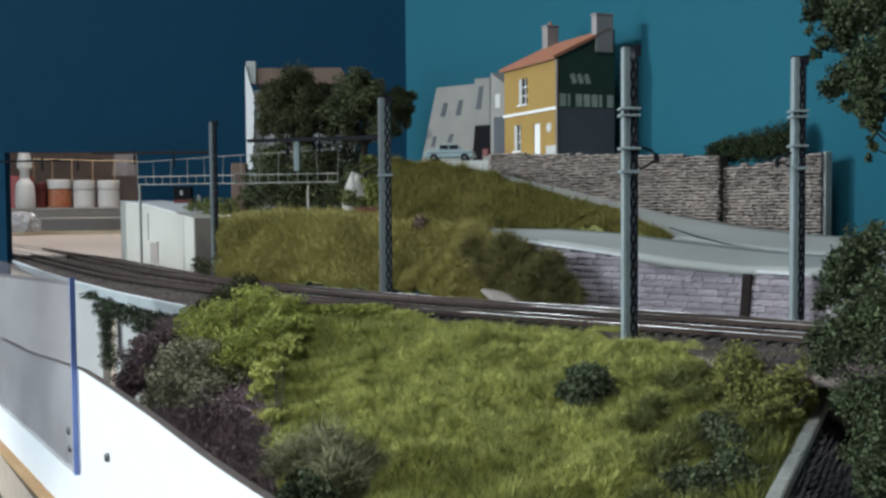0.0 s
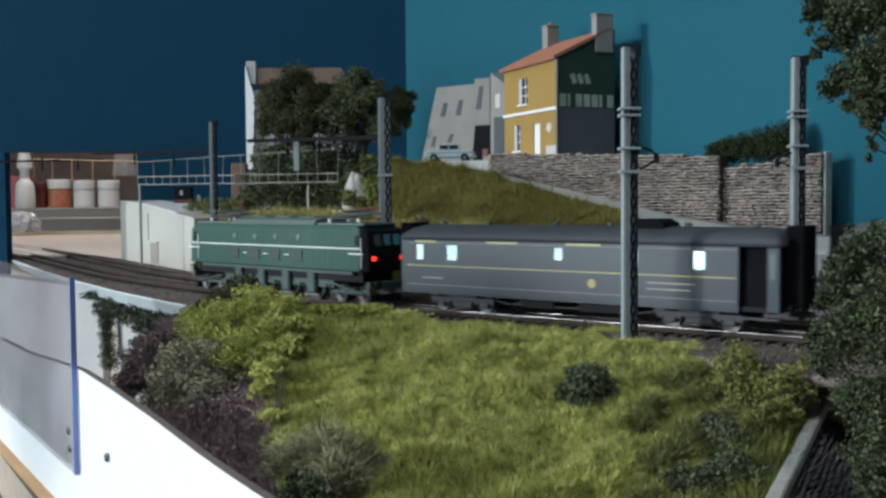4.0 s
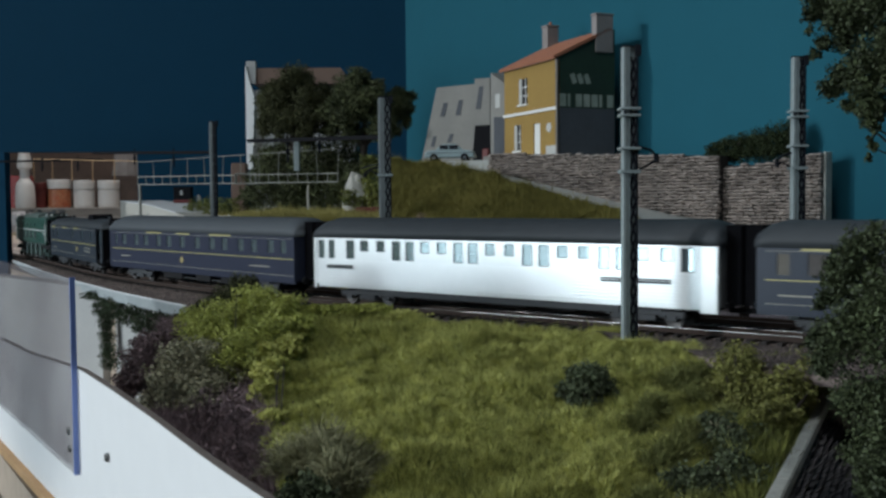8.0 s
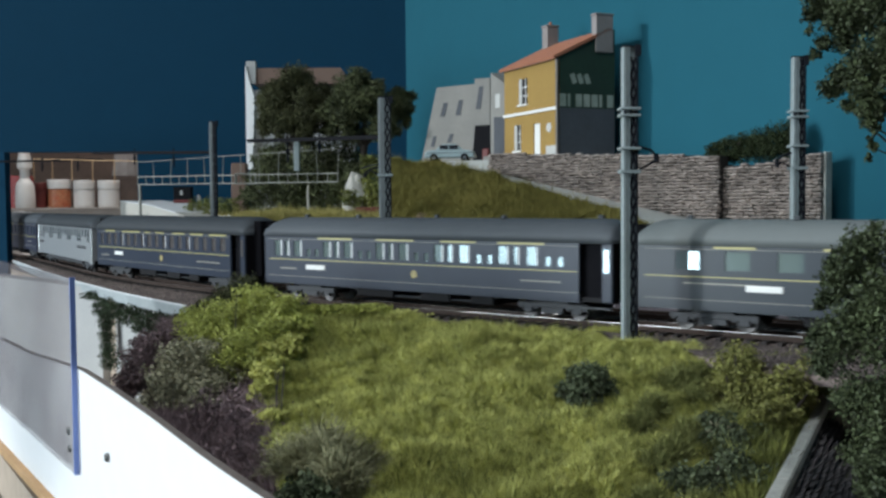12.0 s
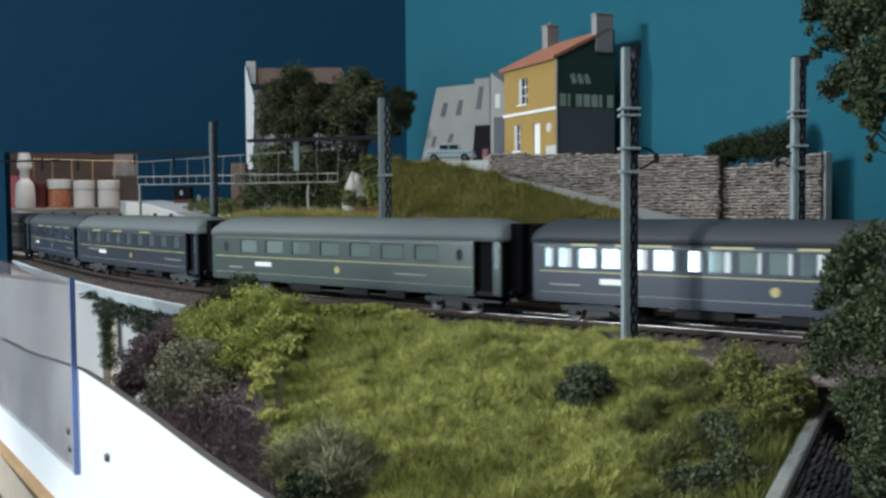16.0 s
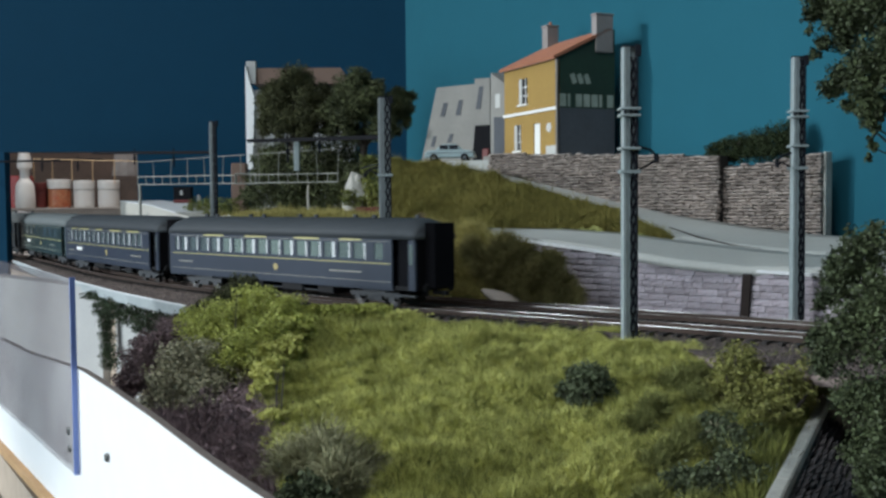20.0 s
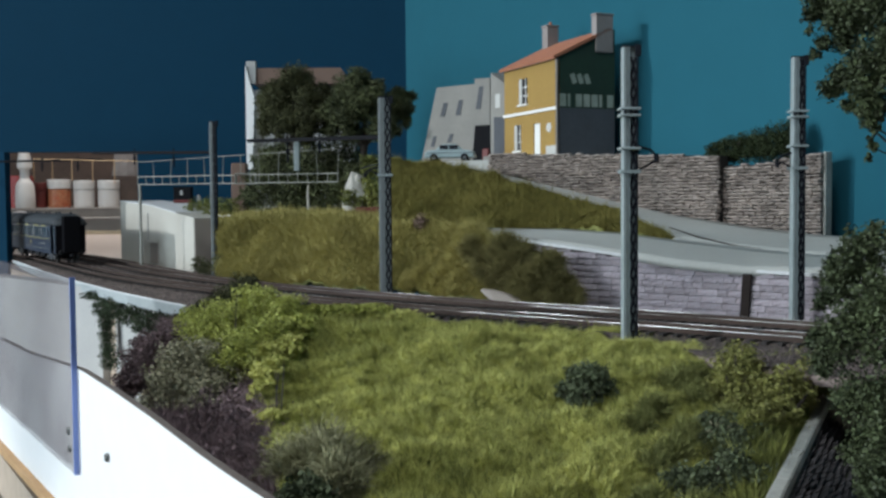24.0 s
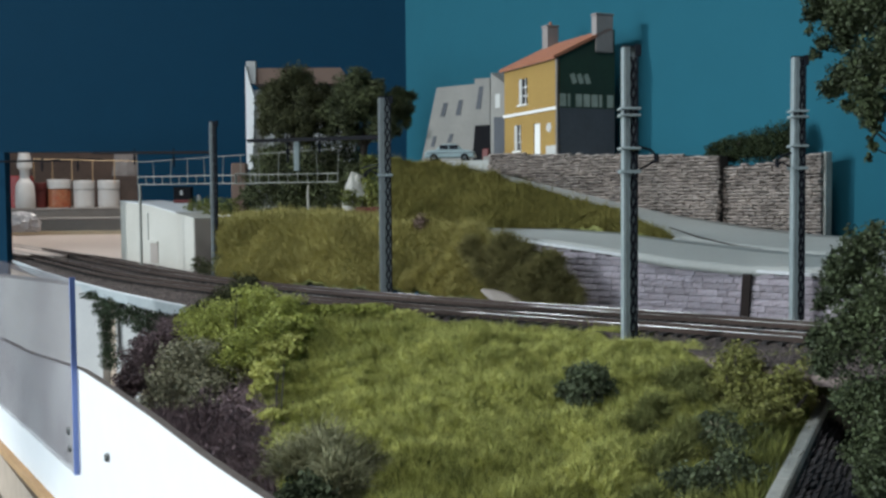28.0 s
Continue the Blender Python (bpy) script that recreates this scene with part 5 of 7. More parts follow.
mast(*(-0.0398, 0.708), 0.1338, 2, "grey catenary mast at the foot of the embankment", arm=(-1, 0.0860, 0.0804, 0.0095), rings=False, width=0.0086, face=MAST_WEB)
mast(*(-0.2052, 0.915), 0.1345, 0, "grey catenary mast at the end of the embankment", rings=False, width=0.0060, face=MAST_WEB)

# ---- overhead beams and the signal gantry with its railing ----
def beam(a, b, th, mat, label, hangers=()):
    t = thing("portal_beam", pose(0, 0, 0), label, "beam", group="portal beams")
    part("girder", tube([a, b], th, 4), mat, t)
    for u, h in hangers:
        p = Vector(a).lerp(Vector(b), u)
        part("hanger", tube([p + Vector((0, 0, 0.004)), p - Vector((0, 0, h))], 0.0008, 5), MAST_DARK, t)
        part("insulator", lathe([(0.0008, -0.002), (0.0019, -0.001), (0.001, 0), (0.0019, 0.001), (0.0008, 0.002)], 8), LINE_WHITE if h < 0.01 else MAST_DARK, t, m=Matrix.Translation(p - Vector((0, 0, h * 0.5))))
    return t


beam((-0.0412, 0.75, 0.1093), (-0.1857, 0.98, 0.1212), 0.0022, BLACK, "thin black portal beam carrying insulators", ((0.42, 0.012), (0.66, 0.020), (0.95, 0.006)))
beam((-0.2039, 0.915, 0.1074), (-0.3761, 1.1, 0.1171), 0.0017, BLACK, "thin black portal beam at the far mast", ((0.3, 0.014), (0.62, 0.012)))
beam((-0.3838, 1.15, 0.112), (-0.5266, 1.17, 0.1114), 0.0016, BLACK, "thin black beam near the opening", ((0.2, 0.012), (0.5, 0.012)))
beam((-0.0414, 0.75, 0.0911), (-0.0617, 0.78, 0.0877), 0.0006, MAST_DARK, "small bracket beam on the mast", ())
solid("portal_post", box(-0.0024, 0.0024, -0.0024, 0.0024, 0.0906, 0.1198, 0.0004), MAST_MAT, "pale post under the portal beam", "post", m=pose(*(-0.1326, 0.93), 0))

gan = thing("signal_gantry", pose(0, 0, 0), "cream lattice gantry with a thin railing over the tracks", "gantry")
GA, GB = Vector((-0.3123, 1.045, 0.0816)), Vector((-0.0949, 0.925, 0.0804))
gd = (GB - GA)
for dz in (0.0, 0.0078):
    part("chord", tube([GA + Vector((0, 0, dz)), GB + Vector((0, 0, dz))], 0.00055, 4), GANTRY_MAT, gan)
N = 22
for k in range(N + 1):
    p = GA.lerp(GB, k / N)
    part("rung", tube([p, p + Vector((0, 0, 0.0078))], 0.00045, 4), GANTRY_MAT, gan)
for k in range(0, N + 1, 2):
    p = GA.lerp(GB, k / N) + Vector((0, 0, 0.0078))
    h = 0.0150 + 0.007 * k / N
    part("railing_post", tube([p, p + Vector((0.0012 * math.sin(k * 2.1), 0, h))], 0.00035, 4), GANTRY_MAT, gan)
part("handrail", tube([GA + Vector((0, 0, 0.0228)), GA.lerp(GB, 0.45) + Vector((0, 0, 0.0262)), GB + Vector((0, 0, 0.0300))], 0.00035, 4), GANTRY_MAT, gan)
part("post", tube([GA + Vector((0.002, 0, 0)), Vector((GA.x + 0.002, GA.y, -0.005))], 0.0016, 6), GANTRY_MAT, gan)
pe = GA.lerp(GB, 0.57)
for za, zb in ((-0.001, 0.0), (0.0085, 0.0095)):
    part("platform_edge", box(-0.010, 0.010, -0.004, 0.004, za, zb), GANTRY_MAT, gan, m=Matrix.Translation(pe))
for xa in (-0.010, 0.0092):
    part("platform_post", box(xa, xa + 0.0008, -0.0036, 0.0036, 0.0, 0.0085), GANTRY_MAT, gan, m=Matrix.Translation(pe))
for k in range(5):
    a = Vector((-0.4806, 1.2, 0.1035)).lerp(GA + Vector((0, 0, 0.012)), k / 5)
    b = Vector((-0.4806, 1.2, 0.1035)).lerp(GA + Vector((0, 0, 0.012)), (k + 1) / 5)
    part("far_railing", tube([a + Vector((0, 0, 0.012)), b + Vector((0, 0, 0.012))], 0.0005, 4), PLY, gan, "thin brown far railing")
    part("far_post", tube([a - Vector((0, 0, 0.012)), a + Vector((0, 0, 0.013))], 0.0005, 4), PLY, gan)

# ---- retaining wall of pale blocks along the tracks ----
def wall_top(s):
    return bend(s, [(-0.45, 0.0185), (-0.12, 0.0195), (-0.061, 0.0215), (0.0, 0.0265), (0.05, 0.0315), (0.10, 0.0365), (0.16, 0.0405)])


OFFW = 0.0822
wall = thing("block_wall", pose(0, 0, 0), "pale stone block retaining wall below the road", "wall", kind="structure")
bm = bmesh.new()
NS = 50
ra = [[bm.verts.new(along(lerp(-0.45, 0.10, k / NS), o, z(lerp(-0.45, 0.10, k / NS)))) for k in range(NS + 1)]
      for o, z in ((OFFW + 0.0008, lambda s: -0.012), (OFFW + 0.0008, wall_top), (OFFW + 0.014, wall_top), (OFFW + 0.014, lambda s: -0.012))]
for a, b in zip(ra, ra[1:]):
    for k in range(NS):
        bm.faces.new((a[k], a[k + 1], b[k + 1], b[k]))
part("core", bm, BLOCK_JOINT, wall, "recessed mortar")
bm = bmesh.new()
for k in range(NS):
    s0, s1 = lerp(-0.45, 0.112, k / NS), lerp(-0.45, 0.112, (k + 1) / NS)
    q = [along(s, o, wall_top(s) + dz) for s in (s0, s1) for o, dz in ((OFFW - 0.0012, 0), (OFFW + 0.006, 0), (OFFW + 0.006, 0.0016), (OFFW - 0.0012, 0.0016))]
    vs = [bm.verts.new(p) for p in q]
    for f in ((0, 1, 5, 4), (1, 2, 6, 5), (2, 3, 7, 6), (3, 0, 4, 7)):
        bm.faces.new([vs[i] for i in f])
bmesh.ops.recalc_face_normals(bm, faces=bm.faces)
part("coping", bm, KERB_MAT, wall, "white coping along the road edge")
COURSE = 0.0038
hash_seed = 40


def rock_block(w, h, seed):
    """A rock-faced block: an uneven front of small facets on a plain back."""
    rr = random.Random(seed)
    bm = bmesh.new()
    nx, nz = 4, 3
    g = [[bm.verts.new((lerp(-w / 2 + 0.00012, w / 2 - 0.00012, i / nx) + (rr.uniform(-0.0002, 0.0002) if 0 < i < nx else 0), -0.0004 - (rr.uniform(0.0002, 0.0006) if 0 < i < nx and 0 < j < nz else rr.uniform(0.0, 0.0002)) + 0.0009 * (j / nz) ** 2, lerp(0.00030, h - 0.00022, j / nz) + rr.uniform(-0.0001, 0.0001))) for i in range(nx + 1)] for j in range(nz + 1)]
    for j in range(nz):
        for i in range(nx):
            bm.faces.new((g[j][i], g[j][i + 1], g[j + 1][i + 1], g[j + 1][i]))
    rim = g[0] + [g[j][nx] for j in range(1, nz + 1)] + g[nz][-2::-1] + [g[j][0] for j in range(nz - 1, 0, -1)]
    back = [bm.verts.new((v.co.x, 0.0014, v.co.z)) for v in rim]
    for k in range(len(rim)):
        bm.faces.new((rim[k], back[k], back[(k + 1) % len(rim)], rim[(k + 1) % len(rim)]))
    bmesh.ops.recalc_face_normals(bm, faces=bm.faces)
    return mesh_of("block", bm, BLOCK)


block_meshes = {}
row = 0
z = -0.0045
brng = random.Random(3)
while z < 0.041:
    s = -0.42 + 0.006 * (row % 2)
    while s < 0.088:
        w = brng.choice((0.006, 0.008, 0.010, 0.0125))
        sm = s + w / 2
        zt = min(z + COURSE, wall_top(sm) - 0.0002)
        if zt - z > 0.0016:
            h = zt - z if zt - z < COURSE - 1e-6 else COURSE
            key = (w, round(h, 3), brng.randrange(4))
            if key not in block_meshes:
                block_meshes[key] = rock_block(w, key[1], hash_seed + len(block_meshes))
            q, turn = track(sm, OFFW + brng.uniform(-0.0002, 0.0004))
            part("block", block_meshes[key], None, wall, m=pose(q.x, q.y, z, 0, 0, -math.degrees(turn)))
        s += w
    z += COURSE
    row += 1
part("drain_recess", prism([(-0.0034, -0.0045), (0.0016, -0.0045), (0.0032, 0.0205), (-0.0016, 0.0205)], -0.001, 0.0024), RUST_DARK, wall, "dark rusty vertical strip", m=pose(*track(-0.0615, OFFW)[0], 0, 0, 0, -math.degrees(TURN_0)) @ pose(0, 0, 0, 90))

# ---- rubble stone wall under the houses ----
def rubble(a, b, base, top, label, seed, batter=0.0, parts=150):
    """Courses of uneven stones before a dark core; base and top are functions of the metres from a."""
    m = wall_frame(a, b)
    ln = math.hypot(b[0] - a[0], b[1] - a[1])
    t = thing("stone_wall", m, label, "wall", kind="structure")
    core = bmesh.new()
    n = 24
    v = [[core.verts.new((ln * k / n, y, z(ln * k / n))) for k in range(n + 1)] for y, z in ((0.0016, lambda u: base(u) - 0.02), (0.0016, lambda u: top(u) - 0.0008), (0.013, lambda u: top(u) - 0.0008), (0.013, lambda u: base(u) - 0.02))]
    for p, q in zip(v, v[1:] + v[:1]):
        for k in range(n):
            core.faces.new((p[k], p[k + 1], q[k + 1], q[k]))
    core.faces.new([r[0] for r in v][::-1]), core.faces.new([r[-1] for r in v])
    bmesh.ops.recalc_face_normals(core, faces=core.faces)
    part("core", core, STONE_JOINT, t, "dark joints")
    rr = random.Random(seed)
    shapes = []
    for k in range(14):
        bm = bmesh.new()
        w, h = rr.uniform(0.0026, 0.0066), rr.uniform(0.0018, 0.0024)
        bmesh.ops.create_cube(bm, size=1.0)
        bmesh.ops.subdivide_edges(bm, edges=bm.edges, cuts=1, use_grid_fill=True)
        for p in bm.verts:
            c = p.co
            r = (abs(c.x) * 2, abs(c.z) * 2)
            pinch = 0.82 if (r[0] > 0.9 and r[1] > 0.9) else 1.0
            bulge = 1.0 if r[1] < 0.1 and r[0] < 0.1 else (0.80 if r[1] < 0.1 else 0.30)
            p.co = Vector((c.x * w * pinch * rr.uniform(0.88, 1.06), c.y * 0.0070 * bulge, c.z * h * pinch * rr.uniform(0.85, 1.1)))
        shapes.append((mesh_of("stone", bm, STONE), w, h))
    rest_v, rest_f = [], []
    made = 0
    z = min(base(0), base(ln), base(ln / 2)) - 0.001
    zmax = max(top(0), top(ln))
    while z < zmax:
        u = -rr.uniform(0, 0.002)
        while u < ln:
            me, w, h = rr.choice(shapes)
            fit = min(1.0, max(0.35, (ln - u) / w))
            um, zm = u + w * fit / 2, z + rr.uniform(-0.00038, 0.00038)
            if um < ln and base(um) - 0.0012 < zm < top(um) - 0.0004:
                mm = pose(um, 0.0012 + rr.uniform(-0.0006, 0.0005), zm, 0, rr.uniform(-4, 4), rr.uniform(-4, 4)) @ Matrix.Diagonal((fit, 1, rr.uniform(0.85, 1.15), 1))
                if made < parts:
                    part("stone", me, None, t, m=mm)
                    made += 1
                else:
                    off = len(rest_v)
                    rest_v += [mm @ q.co for q in me.vertices]
                    rest_f += [tuple(i + off for i in p.vertices) for p in me.polygons]
            u += w + 0.0001
        z += 0.00228
    if rest_v:
        tagged(part("stones", raw_mesh("stones", rest_v, rest_f, STONE), None, t), kind="stuff")
    return t


SA, SB, SC, SD = (0.04, 0.874), (0.1959, 0.722), (0.2, 0.728), (0.2498, 0.6715)
L1 = math.hypot(SB[0] - SA[0], SB[1] - SA[1])
L2 = math.hypot(SD[0] - SC[0], SD[1] - SC[1])
rubble(SA, SB, lambda u: lerp(0.0835, 0.0425, (u / L1) ** 1.0), lambda u: lerp(0.1030, 0.0932, u / L1), "rough rubble stone wall below the yellow house", 5, parts=250)
rubble(SC, SD, lambda u: lerp(0.0425, 0.0365, u / L2), lambda u: bend(u, [(0, 0.0862), (L2 * 0.45, 0.0862), (L2 * 0.75, 0.0905), (L2, 0.0918)]), "rough rubble stone wall, end section", 9, parts=120)
solid("wall_end_pier", box(-0.0006, 0.0016, 0.0024, 0.011, 0.02, 0.0925, 0.0004), COPING, "grey concrete end of the stone wall", "pier", m=wall_frame(SC, SD) @ pose(L2, 0, 0))

# ---- yellow house with painted gable ----
HA, HB = (0.0582, 0.95), (0.0967, 0.86)
mH = wall_frame(HA, HB)
LH, DH, ZB, ZE, ZR = 0.0979, 0.0570, 0.097, 0.1812, 0.2085
house = thing("yellow_house", mH, "ochre two-storey house with a painted dark gable and tiled roof", "house")


def pierced(x0, x1, z0, z1, holes, y0, y1):
    """A wall in the xz plane with rectangular openings (x0, x1, z0, z1)."""
    bm = bmesh.new()
    xs = sorted({x0, x1, *[h[0] for h in holes], *[h[1] for h in holes]})
    zs = sorted({z0, z1, *[h[2] for h in holes], *[h[3] for h in holes]})
    for a, b in zip(xs, xs[1:]):
        for c, d in zip(zs, zs[1:]):
            mx, mz = (a + b) / 2, (c + d) / 2
            if not any(h[0] < mx < h[1] and h[2] < mz < h[3] for h in holes):
                box(a, b, y0, y1, c, d, bm=bm)
    bmesh.ops.remove_doubles(bm, verts=bm.verts, dist=1e-6)
    return bm


holes = [(0.0290, 0.0455, 0.1480, 0.1708), (0.0195, 0.0330, 0.1070, 0.1302), (0.0565, 0.0685, 0.097, 0.1292)]
part("front_wall", pierced(0, LH, ZB, ZE, holes, 0, 0.003), OCHRE, house, "ochre rendered front")
back = bmesh.new()
box(0, 0.003, 0.003, DH, ZB, ZE, bm=back)
box(0.003, LH - 0.003, DH - 0.003, DH, ZB, ZR - 0.002, bm=back)
part("rear_walls", back, OCHRE, house)
gb = bmesh.new()
prism([(0.0, ZB), (DH, ZB), (DH, 0.1400), (0.0, 0.1400)], LH - 0.003, LH, bm=gb)
tm = Matrix(((0, 0, 1, 0), (1, 0, 0, 0), (0, 1, 0, 0), (0, 0, 0, 1)))
bmesh.ops.transform(gb, matrix=tm, verts=gb.verts)
part("gable_lower", gb, GABLE_GREY, house, "slate grey lower gable")
gb = bmesh.new()
prism([(0.0, 0.1400), (DH, 0.1400), (DH, ZR), (0.0, ZE)], LH - 0.003, LH, bm=gb)
bmesh.ops.transform(gb, matrix=tm, verts=gb.verts)
part("gable_upper", gb, GABLE_GREEN, house, "dark green painted gable advertisement")
part("corner_strip", box(LH - 0.001, LH + 0.0005, -0.0006, 0.0008, ZB, ZE), CHIMNEY_MAT, house)
part("band", box(-0.0004, LH, -0.0012, -0.0001, 0.1385, 0.1410), WINDOW_FRAME, house, "white string course")
for hx0, hx1, hz0, hz1 in holes[:2]:
    w = part("window", box(hx0 + 0.0052, hx1, 0.0016, 0.0022, hz0, hz1), DARK_GLASS, house)
    xm = (hx0 + 0.0052 + hx1) / 2
    part("window_bar", box(xm - 0.0004, xm + 0.0004, 0.0008, 0.0015, hz0, hz1), WINDOW_FRAME, w)
    for k in (1, 2):
        zz = lerp(hz0, hz1, k / 3)
        part("window_bar", box(hx0 + 0.0052, xm - 0.0004, 0.0008, 0.0015, zz - 0.0004, zz + 0.0004), WINDOW_FRAME, w)
        part("window_bar", box(xm + 0.0004, hx1, 0.0008, 0.0015, zz - 0.0004, zz + 0.0004), WINDOW_FRAME, w)
    part("shutter", box(hx0, hx0 + 0.0050, 0.0002, 0.0014, hz0, hz1), CONCRETE, house, "pale open shutter")
    part("sill", box(hx0 - 0.001, hx1 + 0.001, -0.0018, 0.0012, hz0 - 0.0014, hz0 - 0.0001), WINDOW_FRAME, house)
part("door", box(0.0567, 0.0683, 0.0010, 0.0022, 0.097, 0.1290), WINDOW_FRAME, house, "white front door")
part("oval_window", lathe([(0.0030, 0), (0.0036, 0.0006), (0.0040, 0.0)], 18), WINDOW_FRAME, house, "round grey window", m=pose(0.0845, -0.0001, 0.1242, 90))
part("plinth_patch", box(0.0800, LH - 0.001, -0.0007, -0.0001, ZB, 0.1085), CONCRETE, house, "bare patch of plaster")
# roof, one slope rising to the ridge, in rows of tiles
roof_len = math.hypot(DH + 0.004, ZR - ZE)
pitch = math.degrees(math.atan2(ZR - ZE, DH))
roof = part("roof", box(-0.003, LH + 0.0018, -0.004, DH - 0.004, -0.0012, 0.0010), ROOF_TILE, house, "terracotta tiled roof slope", m=pose(0, 0, ZE + 0.0022, pitch) @ Matrix.Diagonal((1, 1.108, 1, 1)))
tile_m = mesh_of("tile_row", box(-0.003, LH + 0.0018, 0, 0.0046, 0, 0.0006), ROOF_TILE)
for k in range(12):
    part("tile_course", tile_m, None, house, m=pose(0, 0, ZE + 0.0022, pitch) @ pose(0, -0.0044 + k * 0.0050, 0.0010, -3))
for x0, x1, y0, y1, z0, z1 in ((0.0000, 0.0100, 0.0400, 0.0520, 0.195, 0.2240), (LH - 0.0060, LH + 0.0018, 0.0375, 0.0545, 0.188, 0.2195)):
    c = part("chimney", box(x0, x1, y0, y1, z0, z1, 0.0004), CHIMNEY_MAT, house, "grey chimney stack")
    part("chimney_cap", box(x0 - 0.0008, x1 + 0.0008, y0 - 0.0008, y1 + 0.0008, z1, z1 + 0.0016, 0.0004), CHIMNEY_MAT, c)
part("chimney_pot", lathe([(0.0016, 0), (0.0013, 0.0035)], 10), ROOF_TILE, house, m=pose(0.005, 0.0460, 0.2255))
# faded painted advertisement as plain blocks
for k in range(7):
    y = 0.0026 + k * 0.0078
    part("painted_block", box(LH, LH + 0.0003, y, y + (0.0062 if k not in (1, 5) else 0.0026), 0.1412, 0.1518), LETTER_MAT, house, "faded pale painted shape")
for k in range(3):
    part("painted_block", box(LH, LH + 0.0003, -0.0022, 0.0022, -0.0042, 0.0042), LETTER_MAT, house, "faded pale painted shape", m=pose(0, 0.0160 + k * 0.0068, 0.1648, 22))

# ---- white modern house with a leaning side and a garage ----
WA, WB_ = (-0.0221, 1.03), (0.0462, 0.985)
mW = wall_frame(WA, WB_)
villa = thing("white_house", mW, "white modern model house with slanted side, narrow windows and garage", "house")
LW = math.hypot(WB_[0] - WA[0], WB_[1] - WA[1])
outline = [(0.0, 0.097), (LW, 0.097), (LW, 0.1802), (LW - 0.017, 0.1805), (LW - 0.017, 0.1756), (0.0205, 0.1749)]
fm = Matrix(((1, 0, 0, 0), (0, 0, -1, 0), (0, 1, 0, 0), (0, 0, 0, 1)))


def slab_xz(points, y0, y1):
    bm = prism(points, -y1, -y0)
    bmesh.ops.transform(bm, matrix=fm, verts=bm.verts)
    return bm


# these walls are white; the grey colour holds the shade
part("main_wall", slab_xz(outline, 0.0, 0.030), VILLA_SHADED, villa, "white rendered walls")
for r in ((0.0245, 0.0338, 0.146, 0.1593), (0.0426, 0.0516, 0.1462, 0.161), (0.0661, 0.0749, 0.1509, 0.1727), (0.0127, 0.02, 0.1164, 0.1268), (0.0323, 0.0402, 0.1201, 0.1282)):
    x0, x1, z0, z1 = r
    sh = (z1 - z0) * 0.22
    w = part("window", slab_xz([(x0, z0), (x0 + (x1 - x0) * 0.6, z0), (x1, z1), (x0 + (x1 - x0) * 0.45, z1)], -0.0004, 0.0002), GABLE_GREY, villa, "narrow slanted window")
g0, g1, gz0, gz1 = (0.0613, 0.0822, 0.1109, 0.1352)
# flat black plate paints the unlit garage inside
part("garage", slab_xz([(g0, 0.097), (g1, 0.097), (g1, gz1), (g0 + 0.004, gz1)], -0.0006, 0.0002), BLACK, villa, "dark open garage")
part("garage_car", box(g1 - 0.0085, g1 - 0.001, -0.002, -0.0007, 0.0985, 0.1125, 0.001), DULL_RED, villa, "dull red shape in the garage")
EA, EB = (0.0466, 0.983), (0.0596, 0.955)
mE = mW.inverted() @ wall_frame(EA, EB)
LE = math.hypot(EB[0] - EA[0], EB[1] - EA[1])
side = part("annexe", slab_xz([(0, 0.097), (LE, 0.097), (LE, 0.1705), (0.001, 0.1846)], 0.0, 0.02), VILLA_SHADED, villa, "white side wall", m=mE)
part("window", slab_xz([(LE * 0.35, 0.150), (LE * 0.65, 0.150), (LE * 0.65, 0.163), (LE * 0.35, 0.163)], -0.0004, 0.0002), CONCRETE, villa, m=mE)
# flat grey plate paints the dark behind the doorway
part("opening", slab_xz([(LE * 0.25, 0.097), (LE * 0.95, 0.097), (LE * 0.95, 0.140), (LE * 0.25, 0.142)], -0.0004, 0.0002), GABLE_GREY, villa, "dark side doorway", m=mE)
part("low_wall", box(LW - 0.001, LW + 0.016, -0.012, -0.006, 0.097, 0.1045, 0.0006), VILLA_SHADED, villa, "low white wall")

# ---- pale blue saloon car on the terrace ----
CARP = (0.0074, 0.925)
car = thing("saloon_car", pose(*CARP, TERRACE - 0.001, 0, 0, -8), "pale blue fifties saloon car parked before the white house", "car")
body = bmesh.new()
prof = [(-0.0225, 0.0035), (-0.0225, 0.0075), (-0.0205, 0.0098), (-0.0125, 0.0106), (0.0115, 0.0108), (0.0190, 0.0098), (0.0220, 0.0078), (0.0225, 0.0035)]
prism(prof, -0.0085, 0.0085, bm=body, bevel=0.0009)
bmesh.ops.transform(body, matrix=pose(0, 0, 0, 90), verts=body.verts)
part("body", body, CAR_PAINT, car)
cab = bmesh.new()
prism([(-0.0130, 0.0104), (-0.0070, 0.0156), (0.0055, 0.0160), (0.0120, 0.0106)], -0.0072, 0.0072, bm=cab, bevel=0.0006)
bmesh.ops.transform(cab, matrix=pose(0, 0, 0, 90), verts=cab.verts)
part("cabin", cab, CAR_PAINT, car)
for x0, x1 in ((-0.0088, -0.0012), (0.0000, 0.0078)):
    part("side_window", box(x0, x1, -0.00745, -0.0070, 0.0112, 0.0148), DARK_GLASS, car)
for x in (-0.0140, 0.0138):
    for y in (-0.0078, 0.0078):
        wl_ = part("wheel", lathe([(0.0036, -0.0011), (0.0036, 0.0011)], 14), BLACK, car, m=pose(x, y, 0.0036, 90))
        part("hubcap", lathe([(0.0018, 0.0011), (0.0014, 0.0016)], 10), CHROME, wl_)
